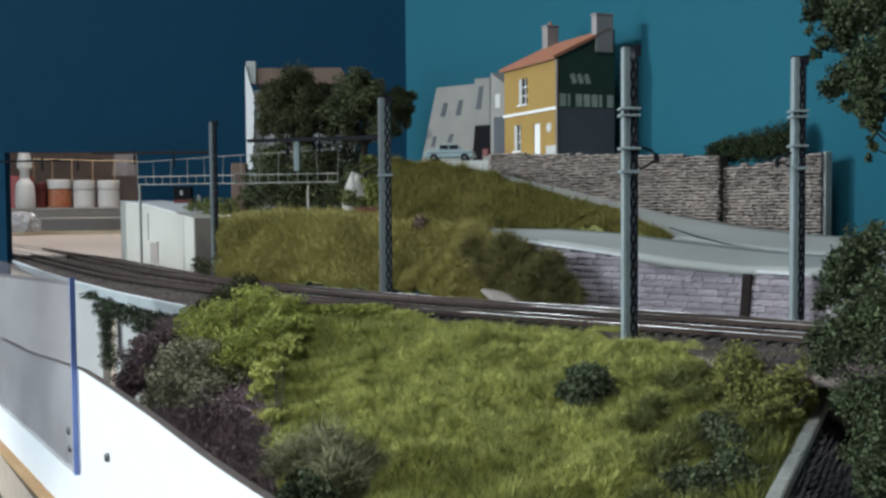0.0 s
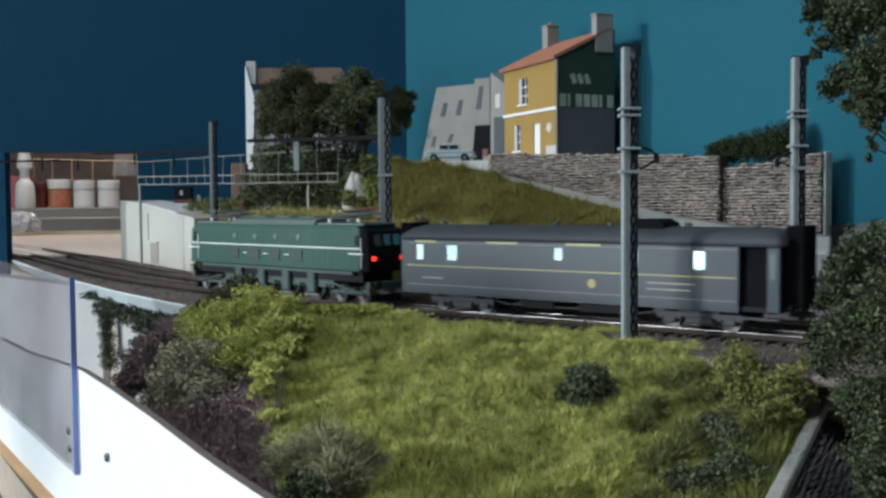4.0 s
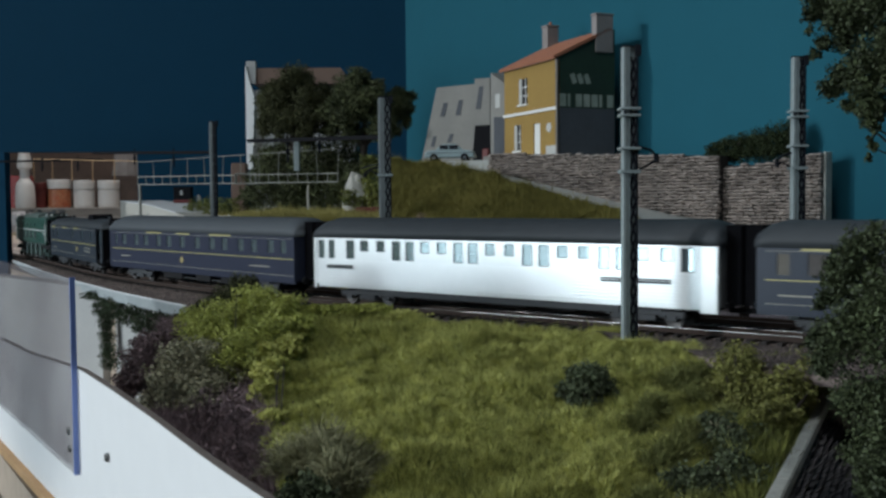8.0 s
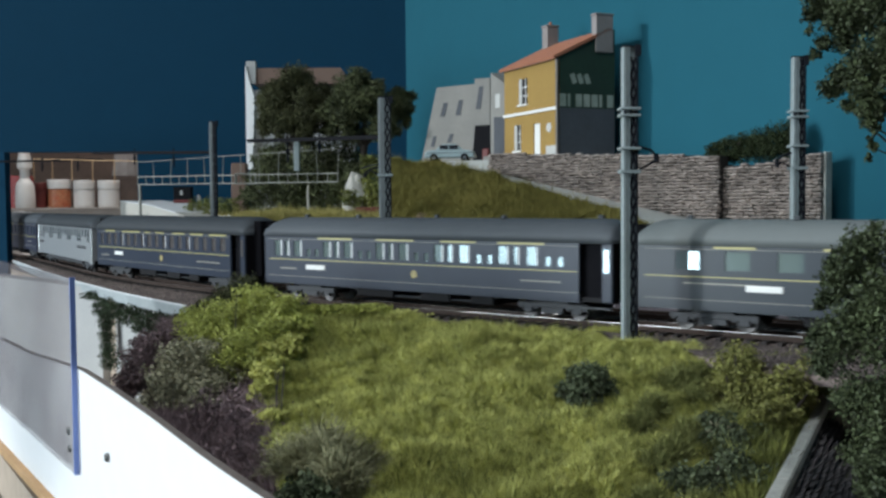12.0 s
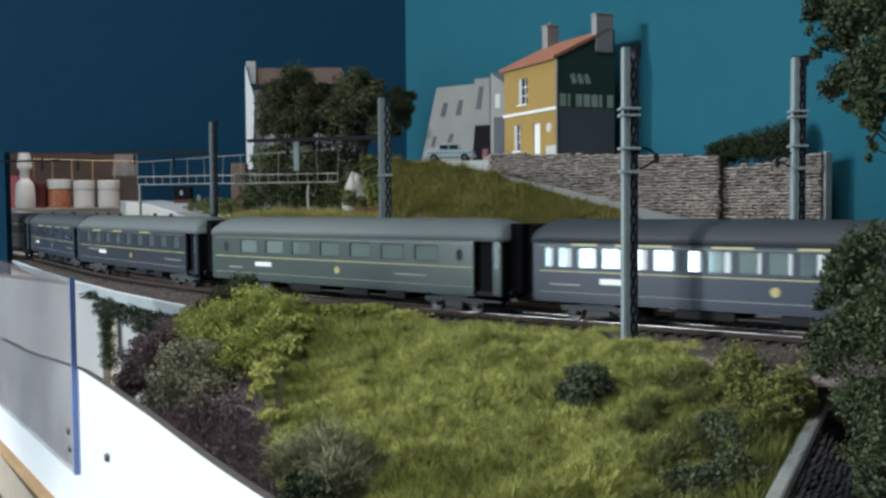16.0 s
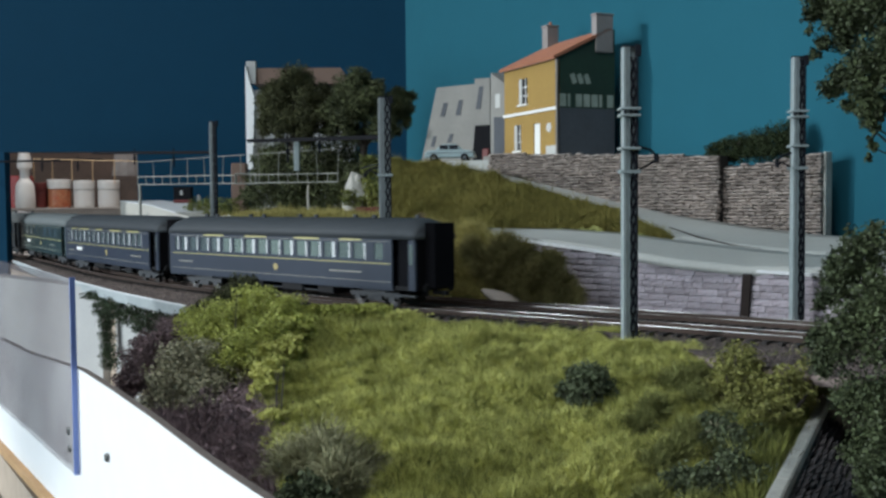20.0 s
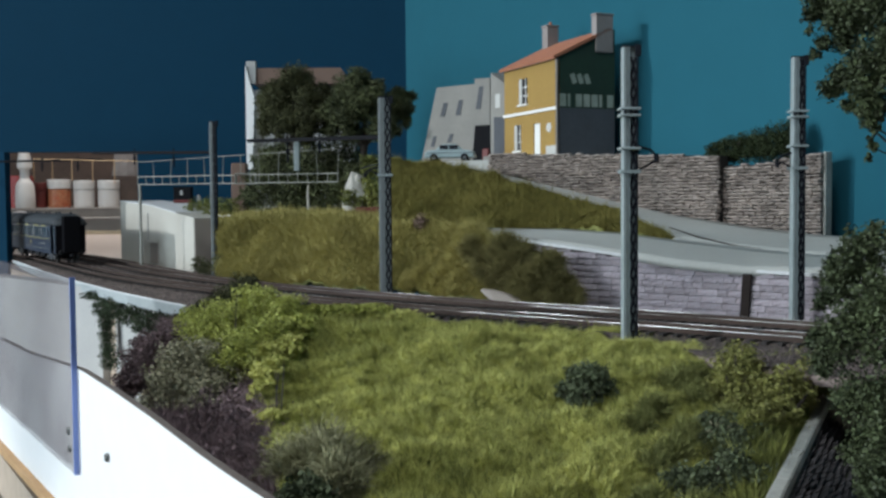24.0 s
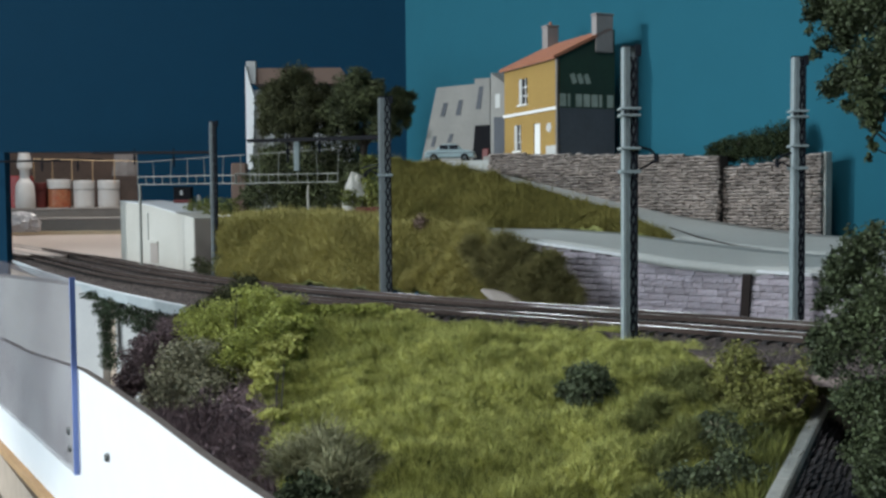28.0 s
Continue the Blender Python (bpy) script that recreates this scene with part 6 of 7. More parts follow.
for x in (-0.0228, 0.0228):
    part("bumper", box(x - 0.0006, x + 0.0006, -0.0080, 0.0080, 0.0038, 0.0050, 0.0003), CHROME, car)
part("side_trim", box(-0.0205, 0.0205, -0.0089, -0.0085, 0.0078, 0.0082), CHROME, car)

# ---- concrete building beside the far track ----
KA, KB = (-0.3924, 1.24), (-0.2521, 1.03)
mK = wall_frame(KA, KB)
LK = math.hypot(KB[0] - KA[0], KB[1] - KA[1])
shed = thing("concrete_building", mK, "plain pale concrete building with a sloping top beside the tracks", "building")
k0, k1 = 0.065, 0.0472
wallbm = slab_xz([(0, -0.012), (LK, -0.012), (LK, k1), (LK * 0.80, 0.0516), (LK * 0.45, 0.06), (0, k0)], 0, 0.05)
part("main_wall", wallbm, PLASTER, shed, "stained pale concrete walls")
part("roof_slab", slab_xz([(0, k0), (LK * 0.45, 0.06), (LK * 0.80, 0.0516), (LK * 0.80, 0.0516 + 0.001), (LK * 0.45, 0.06 + 0.001), (0, k0 + 0.001)], -0.001, 0.052), KERB_MAT, shed)
d0, d1, dz0, dz1 = (0.1139, 0.1399, -0.0063, 0.018)
part("doorway", box(d0, d1, -0.0008, 0.0, -0.005, dz1), CARD, shed, "grey narrow doorway")
part("lintel", box(d0 - 0.004, d1 + 0.003, -0.003, -0.0008, dz1 + 0.0004, dz1 + 0.0022), PLASTER, shed)
part("pilaster", box(d0 - 0.008, d0 - 0.0065, -0.0012, -0.0001, dz1 + 0.003, k1 + 0.004), CONCRETE, shed)
# darker grey than the front, to paint this side's shade
part("side_wall", box(LK, LK + 0.001, 0.001, 0.05, -0.012, k1 - 0.001), CARD, shed, "bare grey end wall")
solid("parapet_wall", box(0, 0.06, 0, 0.006, 0.02, 0.0501, 0.0004), WHITE_PAINT, "white parapet behind the far mast", "wall", m=wall_frame((-0.2275, 1.03), (-0.1909, 1.0)))

# unseen lamp bodies, added to go with the two fill lights
for lx, ly in ((-0.3, -0.2), (-0.75, 2.3)):
    cl = thing("ceiling_lamp", pose(lx, ly, Z1), "round white ceiling lamp", "lamp", group="ceiling lamps")
    part("base", lathe([(0.06, -0.03), (0.06, 0.0)], 20), WHITE_PAINT, cl)
    part("shade", lathe([(0.20, -0.035), (0.22, -0.05), (0.22, -0.031), (0.06, -0.03)], 24), WHITE_PAINT, cl)

# ---- old house behind the trees ----
OA, OB = (-0.2189, 1.16), (-0.0926, 1.16)
old = thing("old_house", wall_frame(OA, OB), "white-gabled house with a brown roof among trees", "house")
part("main_wall", box(0, 0.12, 0, 0.06, 0.02, 0.1895), RENDER_WHITE, old)
part("gable_fin", slab_xz([(-0.002, 0.1001), (0.0045, 0.1001), (0.0080, 0.1793), (-0.002, 0.2162)], -0.008, -0.0005), WHITE_PAINT, old, "white gable edge")
rb = slab_xz([(0.006, 0.1959), (0.115, 0.1959), (0.105, 0.2137), (0.004, 0.2137)], -0.004, 0.05)
part("roof", rb, ROOF_BROWN, old, "brown roof slope")
part("chimney", box(-0.0015, 0.0095, -0.006, 0.004, 0.1959, 0.2213, 0.0004), RENDER_WHITE, old, "white chimney")
part("lintel", box(0.06, 0.11, -0.009, -0.0005, 0.136, 0.1405), CONCRETE, old)
for x in (0.020, 0.045, 0.07, 0.095):
    part("window", box(x - 0.006, x + 0.006, -0.0006, 0.0004, 0.1411, 0.1603), DARK_GLASS, old)
lump = bmesh.new()
bmesh.ops.create_icosphere(lump, subdivisions=3, radius=0.021)
for p in lump.verts:
    k = 1 + 0.30 * noise.noise(p.co * 60 + Vector((3, 1, 7))) + 0.16 * noise.noise(p.co * 260)
    p.co = Vector((p.co.x * (0.62 - 8.0 * p.co.z) * k, p.co.y * 0.5 * k, p.co.z * 1.15 * k))
solid("plaster_lump", lump, PLASTER, "uneven white plaster lump beside the trees", "plaster", m=pose(*(-0.0834, 0.99), 0.0651))
solid("red_tray", box(-0.012, 0.012, -0.012, 0.012, -0.006, 0.003, 0.001), DULL_RED, "dull red tray lying on the hilltop", "tray", m=pose(*(-0.0643, 0.9), 0.0542))
solid("stone_pillar", box(-0.008, 0.008, -0.008, 0.008, -0.03, 0.045, 0.001), ROOF_BROWN, "brown stone pillar beside the gantry", "pillar", m=pose(*(-0.2225, 1.12), 0.0605))

pk = thing("packet", pose(-0.3052, 1.2, 0.0600), "small dark packet with a dull red band behind the building", "packet")
part("box_body", box(-0.0102, 0.0102, -0.006, 0.006, 0.0, 0.0215, 0.0006), BLACK, pk)
part("band", box(-0.0104, 0.0104, -0.0064, -0.006, 0.0030, 0.0062), DULL_RED, pk, "dull red band")
part("sticker", box(-0.0022, 0.0004, -0.0064, -0.006, 0.0120, 0.0170), CONCRETE, pk, "small pale sticker")
solid("marker_post", lathe([(0.0022, 0.0), (0.0018, 0.006), (0.0026, 0.0075), (0.0016, 0.0125)], 10), CONCRETE, "small pale post behind the building", "post", m=pose(-0.2872, 1.2, 0.0590))
solid("bare_trunk", tube([(-0.1321, 1.0, 0.0465), (-0.1318, 1.0, 0.058), (-0.1324, 1.0, 0.069), (-0.1316, 1.0, 0.0790)], [0.0016, 0.0012, 0.0013, 0.0008], 6), PLASTER, "thin whitish bare trunk among the undergrowth", "trunk")

# ---- yard boards, boxes and pots beyond the opening ----
solid("yard_board", prism([along(s, 0.083, 0).xy for s in (0.75, 0.95, 1.2, 1.6, 2.2)] + [(-0.50, 2.45), (-0.30, 2.45), (-0.30, 1.30)], -0.02, -0.006), CREAM, "bare cream yard board beyond the opening", "board", "structure")
solid("yard_board_far", box(-1.6, -0.25, 2.47, 3.1, -0.03, -0.006), CREAM, "bare cream yard board", "board", "structure")
solid("wood_rail", box(-1.4, -0.30, 2.30, 2.32, -0.006, 0.002), EDGE_WOOD, "pale wooden rail along the yard board", "rail")
for x0, x1, y, deep, z0, z1, lab in ((-1.10, -0.60, 2.47, 0.09, -0.006, 0.030, "low grey cardboard box on the yard board"), (-1.25, -0.30, 2.57, 0.22, -0.006, 0.054, "wide grey cardboard box with a pale lid edge")):
    b = thing("cardboard_box", pose(0, 0, 0), lab, "box", group="boxes")
    part("box_body", box(x0, x1, y, y + deep, z0, z1 - 0.004, 0.002), CARD, b)
    part("lid", box(x0 - 0.003, x1 + 0.003, y - 0.003, y + deep + 0.003, z1 - 0.004, z1, 0.001), CARD_PALE, b, "pale lid")
bag = bmesh.new()
bmesh.ops.create_icosphere(bag, subdivisions=4, radius=1.0)
for p in bag.verts:
    k = 1 + 0.16 * noise.noise(p.co * 2.6) + 0.10 * noise.noise(p.co * 6.0)
    p.co = Vector((p.co.x * 0.040 * k, p.co.y * 0.028 * k, max(-0.012, p.co.z * 0.024 * k) + 0.012))
solid("plastic_bag", bag, BAG_MAT, "crumpled pale plastic bag on the yard board", "bag", m=pose(-0.930, 2.25, 0.002) @ Matrix.Diagonal((1.0, 1.0, 1.25, 1)))
strip = [(-0.7545, 1.777), (-0.644, 1.60), (-0.552, 1.405), (-0.459, 1.240), (-0.468, 1.222), (-0.569, 1.352), (-0.640, 1.470), (-0.672, 1.545)]
solid("bare_strip", prism(strip, -0.006, -0.0008), CREAM, "bare pale strip beside the far end of the track", "board", "structure")
DJ = 2.66


def pot(px_x, w, h, mat, lid, label, base=0.054):
    t = thing("paint_pot", pose(px_x, DJ, base), label, "pot", group="pots on the boxes")
    part("jar", lathe([(w * 0.46, 0), (w * 0.5, 0.004), (w * 0.5, h * 0.62), (w * 0.44, h * 0.68)], 20), mat, t, smooth=False)
    part("lid", lathe([(w * 0.5, h * 0.68), (w * 0.52, h * 0.70), (w * 0.52, h * 0.97), (w * 0.48, h)], 20), lid, t)
    return t


pot(-1.0006, 0.057, 0.073, JAR_RED, LID_WHITE, "orange and white paint pot")
pot(-0.9358, 0.052, 0.070, LID_WHITE, LID_WHITE, "white plastic pot with white lid")
pot(-0.8708, 0.055, 0.070, LID_WHITE, LID_WHITE, "white plastic pot with white lid")
pot(-1.0480, 0.034, 0.066, DULL_RED, DULL_RED, "dark red plastic pot")
bt = thing("glue_bottle", pose(-1.0650, 2.60, 0.054), "white glue bottle with a pointed nozzle", "bottle")
part("flask", lathe([(0.022, 0), (0.0245, 0.004), (0.0245, 0.030), (0.0225, 0.056), (0.019, 0.066), (0.012, 0.074)], 20), LID_WHITE, bt, smooth=True)
part("collar", lathe([(0.012, 0.074), (0.0115, 0.096), (0.013, 0.098)], 18), LID_WHITE, bt)
part("nozzle", lathe([(0.013, 0.098), (0.0185, 0.103), (0.0175, 0.116), (0.0135, 0.138), (0.012, 0.141)], 18), LID_WHITE, bt)
solid("red_box", box(-0.03, 0.03, -0.02, 0.02, 0, 0.085, 0.002), RED, "red cardboard packet among the pots", "box", m=pose(-1.1200, 2.70, 0.054))
solid("box_on_shelf", box(-0.045, 0.045, -0.04, 0.04, 0, 0.08209999999999999, 0.002), BROWN_PANEL, "dark packet under a tapered container", "box", m=pose(-0.821, 2.70, 0.054))
solid("brown_panel", box(-2.0, -0.2, 3.0, 3.03, -0.03, 0.30), BROWN_PANEL, "dark brown board behind the pots", "panel", "structure")
solid("grey_cone", lathe([(0.040, 0), (0.040, 0.01), (0.032, 0.075), (0.028, 0.078)], 14), CHIMNEY_MAT, "grey tapered container on a dark packet", "container", m=pose(*(-0.8319, 2.7), 0.1361))

# ---- planting ----
grng = np.random.default_rng(21)


def leaf_cloud(blobs, count, size, shell=0.55, up=0.0):
    """Quads of leaves over and inside rough ellipsoids; blobs are (centre, radius or three radii)."""
    vol = np.array([np.mean(b[1]) ** 2 for b in blobs])
    share = (vol / vol.sum() * count).astype(int) + 1
    pos = []
    for (c, r), n in zip(blobs, share):
        d = grng.normal(size=(n, 3))
        d /= np.linalg.norm(d, axis=1)[:, None]
        rad = 1 - shell * grng.uniform(0, 1, n) ** 1.6
        lump = 1 + 0.22 * np.sin(d[:, 0] * 7 + c[0] * 90) * np.sin(d[:, 1] * 6 + c[1] * 70) + 0.16 * np.sin(d[:, 2] * 9 + c[0] * 50) + grng.normal(0, 0.07, n)
        pos.append(np.array(c) + d * (rad * lump)[:, None] * np.asarray(r))
    p = np.concatenate(pos)
    n = len(p)
    a = grng.normal(size=(n, 3))
    a[:, 2] = a[:, 2] * 0.8 + up
    a /= np.linalg.norm(a, axis=1)[:, None]
    b = np.cross(a, grng.normal(size=(n, 3)))
    b /= np.linalg.norm(b, axis=1)[:, None]
    s = size * grng.uniform(0.55, 1.35, n)[:, None]
    q = np.stack([p - a * s, p + b * s * 0.55, p + a * s, p - b * s * 0.55], 1)
    f = np.arange(n * 4).reshape(n, 4)
    return q.reshape(-1, 3), f


def bush(label, blobs, count, size, mat, twigs=10, name="bush", group="bushes", up=0.0, bark=None):
    low = min(blobs, key=lambda b: b[0][2] - np.mean(b[1]))
    base = Vector(low[0]) - Vector((0, 0, float(np.mean(low[1])) * 0.9))
    t = thing(name, Matrix.Translation(base), label, "bush" if name == "bush" else name, group=group)
    v, f = leaf_cloud(blobs, int(count * 2.4), size * 0.6, up=up)
    part("foliage", bulk_mesh("foliage", v - np.array(base), f, mat), None, t)
    bm = bmesh.new()
    rr = random.Random(int(base.x * 1e4) & 0xffff)
    for k in range(twigs):
        c, r = rr.choice(blobs)
        e = Vector(c) - base + Vector((rr.uniform(-1, 1), rr.uniform(-1, 1), rr.uniform(-0.3, 1))) * float(np.mean(r)) * 0.9
        mid = e * 0.5 + Vector((rr.uniform(-1, 1), rr.uniform(-1, 1), 0)) * float(np.mean(r)) * 0.3
        tube([(0, 0, 0), mid, e], [0.0006, 0.0004, 0.0002], 4, bm=bm)
    if twigs:
        tagged(part("twig_tangle", bm, bark or BARK, t), kind="stuff")
    return t


def B(p, r, d):
    """A clump at p with radius r given for a unit distance, seen at distance d."""
    return (p, r * d)


def meadow(name, v, f, count, length, mat, label, keep=None, width=0.00035, lean=0.5):
    """Blades of static grass planted on a sheet."""
    V = np.array([tuple(p) for p in v])
    F = np.array(f)
    if keep is not None:
        F = F[keep]
    a, b, c, d = (V[F[:, i]] for i in range(4))
    area = np.linalg.norm(np.cross(c - a, d - b), axis=1)
    pick = grng.choice(len(F), count, p=area / area.sum())
    u, w = grng.uniform(0, 1, (2, count, 1))
    tuft = grng.integers(0, count // 18, count)
    grouped = grng.uniform(0, 1, count) < 0.40
    heads = grng.choice(len(F), count // 18, p=area / area.sum())
    hu, hw = grng.uniform(0, 1, (2, count // 18, 1))
    pick = np.where(grouped, heads[tuft], pick)
    u, w = np.where(grouped[:, None], hu[tuft], u), np.where(grouped[:, None], hw[tuft], w)
    p = (a[pick] * (1 - u) + b[pick] * u) * (1 - w) + (d[pick] * (1 - u) + c[pick] * u) * w
    nrm = np.cross(c - a, d - b)[pick]
    nrm /= np.linalg.norm(nrm, axis=1)[:, None]
    nrm[nrm[:, 2] < 0] *= -1
    spread = grng.normal(0, length * 0.20, (count, 3)) * grouped[:, None]
    spread -= nrm * (spread * nrm).sum(1)[:, None]
    p = p + spread
    sway = grng.normal(0, 0.35, (count // 18, 3))[tuft] * grouped[:, None] + spread / length * 1.3
    tall = np.where(grouped, grng.lognormal(0.05, 0.28, count // 18)[tuft], 0.75)
    patch = np.array([noise.noise(Vector(q) * 38) for q in p])
    keepers = grng.uniform(-0.9, 0.5, count) < patch + 0.75
    p, nrm, patch, sway, tall = p[keepers], nrm[keepers], patch[keepers], sway[keepers], tall[keepers]
    n = len(p)
    dirn = nrm * 0.55 + np.array((0, 0, 0.45)) + grng.normal(0, lean * 0.3, (n, 3)) + sway
    dirn /= np.linalg.norm(dirn, axis=1)[:, None]
    side = np.cross(dirn, grng.normal(size=(n, 3)))
    side /= np.linalg.norm(side, axis=1)[:, None]
    ln = (length * grng.uniform(0.45, 1.25, n) * (1 + 0.4 * patch) * tall)[:, None]
    tip = p + dirn * ln
    q = np.stack([p - side * width, p + side * width, tip], 1)
    tri = np.arange(n * 3).reshape(n, 3)
    return solid(name, bulk_mesh(name, q.reshape(-1, 3), tri, mat), None, label, "grass", "stuff")


meadow("meadow_grass", slope_v, slope_f, 900000, 0.0027, GRASS, "bright green static grass on the front slope", width=0.00016, lean=1.7)
meadow("dark_grass", slope_v, slope_f, 70000, 0.0040, LEAF_OLIVE, "darker tufts among the front grass", width=0.00018, lean=1.6)
meadow("embankment_grass", hill_v, hill_f, 300000, 0.0056, GRASS_HILL, "long dull yellow-green grass on the embankment", width=0.00024, lean=1.4)
meadow("bank_grass", bank_v, bank_f, 150000, 0.0054, GRASS_DRY, "long dull yellow-green grass between the roads", width=0.00024, lean=1.4)

meadow("gully_weeds", gully_v, gully_f, 24000, 0.0058, HEATHER, "brown purple weeds over the dark earth", width=0.0002, lean=1.4)
meadow("bank_weeds", near_v, near_f, 20000, 0.0060, LEAF_OLIVE, "dull green weeds by the coping", width=0.00025, lean=0.9)

def wisps(label, spots, count, length, mat, width=0.00022, lean=0.6, name="grass_clump"):
    """A clump of long arching stalks; spots are (centre, radius)."""
    vol = np.array([np.mean(r) ** 2 for _, r in spots])
    pick = grng.choice(len(spots), count, p=vol / vol.sum())
    c = np.array([spots[i][0] for i in range(len(spots))])[pick]
    r = np.array([np.ones(3) * np.asarray(spots[i][1]) for i in range(len(spots))])[pick]
    d = grng.normal(size=(count, 3))
    d /= np.linalg.norm(d, axis=1)[:, None]
    p = c + d * r * grng.uniform(0.1, 0.9, (count, 1))
    way = np.array((0, 0, 0.7)) + d * 0.7 + grng.normal(0, lean, (count, 3))
    way /= np.linalg.norm(way, axis=1)[:, None]
    side = np.cross(way, grng.normal(size=(count, 3)))
    side /= np.linalg.norm(side, axis=1)[:, None]
    ln = length * grng.uniform(0.4, 1.3, (count, 1))
    sag = grng.normal(0, 0.35, (count, 3)) + np.array((0, 0, -0.35))
    mid, tip = p + way * ln * 0.5, p + way * ln + sag * ln * 0.5
    q = np.stack([p - side * width, p + side * width, mid + side * width * 0.8, mid - side * width * 0.8, tip], 1)
    base = np.arange(count) * 5
    tri = np.concatenate([np.stack([base, base + 1, base + 2], 1), np.stack([base, base + 2, base + 3], 1), np.stack([base + 3, base + 2, base + 4], 1)])
    return solid(name, bulk_mesh(name, q.reshape(-1, 3), tri, mat), None, label, "grass", "stuff")


# bushes along the front slope
bush("bright lime green bush over the bridge end", [B((-0.0937, 0.505, 0.0087), .024, .5), B((-0.107, 0.5, -0.0019), .030, .5), B((-0.1199, 0.505, -0.0036), .022, .5), B((-0.0795, 0.5, 0.0057), .023, .5), B((-0.0924, 0.465, -0.0085), .028, .46), B((-0.1331, 0.53, -0.0008), .014, .53), B((-0.0823, 0.475, -0.0021), .025, .47), B((-0.0691, 0.485, 0.0005), .018, .48)], 24000, 0.0011, LEAF_LIME, 14)
bush("low grassy growth along the track edge", [((-0.0703, 0.525, 0.0011), (.014, .008, .0045)), ((-0.0542, 0.525, 0.0018), (.014, .008, .004)), ((-0.0384, 0.53, 0.002), (.014, .008, .004)), ((-0.022, 0.525, 0.0024), (.012, .008, .003))], 4500, 0.0014, GRASS, 5)
bush("dark green ivy clump at the bridge end", [B((-0.1156, 0.585, 0.0095), .018, .58), B((-0.1282, 0.59, 0.0042), .014, .59), B((-0.1422, 0.6, -0.0024), .012, .6), B((-0.1097, 0.58, 0.0148), .008, .58)], 3000, 0.0013, LEAF_DARK, 5)
bush("purple heather bush below the bridge", [B((-0.1463, 0.5, -0.0162), .024, .5), B((-0.1561, 0.5, -0.0268), .016, .5), B((-0.1383, 0.51, -0.0121), .022, .51), B((-0.1541, 0.52, -0.0111), .012, .52)], 6500, 0.0013, HEATHER, 40, bark=HEATHER)
bush("grey olive bush with pale leaves", [B((-0.1186, 0.465, -0.0182), .034, .46), B((-0.1076, 0.465, -0.0136), .026, .46), B((-0.1225, 0.45, -0.0275), .028, .45), B((-0.1069, 0.45, -0.0264), .026, .45), B((-0.0967, 0.46, -0.0186), .018, .46)], 9500, 0.0014, LEAF_GREY, 60)
bush("tangled purple brown undergrowth", [B((-0.0888, 0.41, -0.0284), .040, .41), B((-0.0716, 0.385, -0.0269), .036, .385), B((-0.0606, 0.34, -0.0282), .030, .34), B((-0.1028, 0.42, -0.0335), .028, .42), B((-0.0815, 0.42, -0.0254), .022, .42), B((-0.0783, 0.36, -0.0313), .024, .36)], 1500, 0.0013, HEATHER, 170, bark=HEATHER)
wisps("dry olive stalks at the foot of the slope", [B((-0.0375, 0.315, -0.0196), .036, .315), B((-0.0473, 0.315, -0.0225), .03, .315), B((-0.0265, 0.32, -0.0235), .024, .32), B((-0.0316, 0.3, -0.0229), .03, .3)], 9000, 0.0085, DRY_STALK, 0.00014, lean=1.1)
bush("small fresh green plant at the foot of the slope", [B((-0.0389, 0.285, -0.0215), .022, .285), B((-0.0422, 0.28, -0.0219), .02, .28), B((-0.0335, 0.28, -0.0223), .016, .28)], 1500, 0.0013, LEAF_TEAL, 10)
bush("dark blue-green bush in the grass", [B((0.0557, 0.392, -0.0096), .023, .39), B((0.0487, 0.392, -0.0136), .014, .39), B((0.0616, 0.39, -0.0115), .013, .39), B((0.0526, 0.385, -0.0138), .016, .385)], 4500, 0.0012, LEAF_TEAL, 10)
bush("yellow green bush near the track end", [B((0.1154, 0.395, -0.0051), .023, .39), B((0.1086, 0.385, -0.011), .021, .385), B((0.1155, 0.385, -0.011), .018, .385), B((0.1079, 0.375, -0.0159), .016, .375)], 5000, 0.0012, LEAF_YELLOW, 16)
bush("yellow green bush beside the coping", [B((0.1219, 0.378, -0.013), .022, .378), B((0.1328, 0.385, -0.0112), .022, .385), B((0.1441, 0.395, -0.0087), .019, .395), B((0.1225, 0.365, -0.0166), .016, .365), B((0.1137, 0.36, -0.0165), .014, .36)], 5000, 0.0012, LEAF_YELLOW, 16)
bush("grey green bush with pale flowers", [B((0.0951, 0.345, -0.022), .026, .345), B((0.0919, 0.35, -0.0182), .016, .35), B((0.0965, 0.335, -0.0247), .024, .335)], 4500, 0.0012, LEAF_TEAL, 20)
wisps("sparse pale flower heads over the grey green bush", [B((0.0951, 0.345, -0.020), .022, .345), B((0.0919, 0.35, -0.0182), .012, .35)], 260, 0.0022, LEAF_GREY, 0.0005, name="flower_heads")
bush("dark green shrub at the foot of the slope", [B((0.0908, 0.315, -0.0267), .030, .315), B((0.0806, 0.31, -0.0284), .026, .31), B((0.074, 0.315, -0.0284), .022, .315), B((0.1096, 0.35, -0.0243), .018, .35), B((0.1025, 0.33, -0.0269), .018, .33)], 6000, 0.0012, LEAF_TEAL, 20)
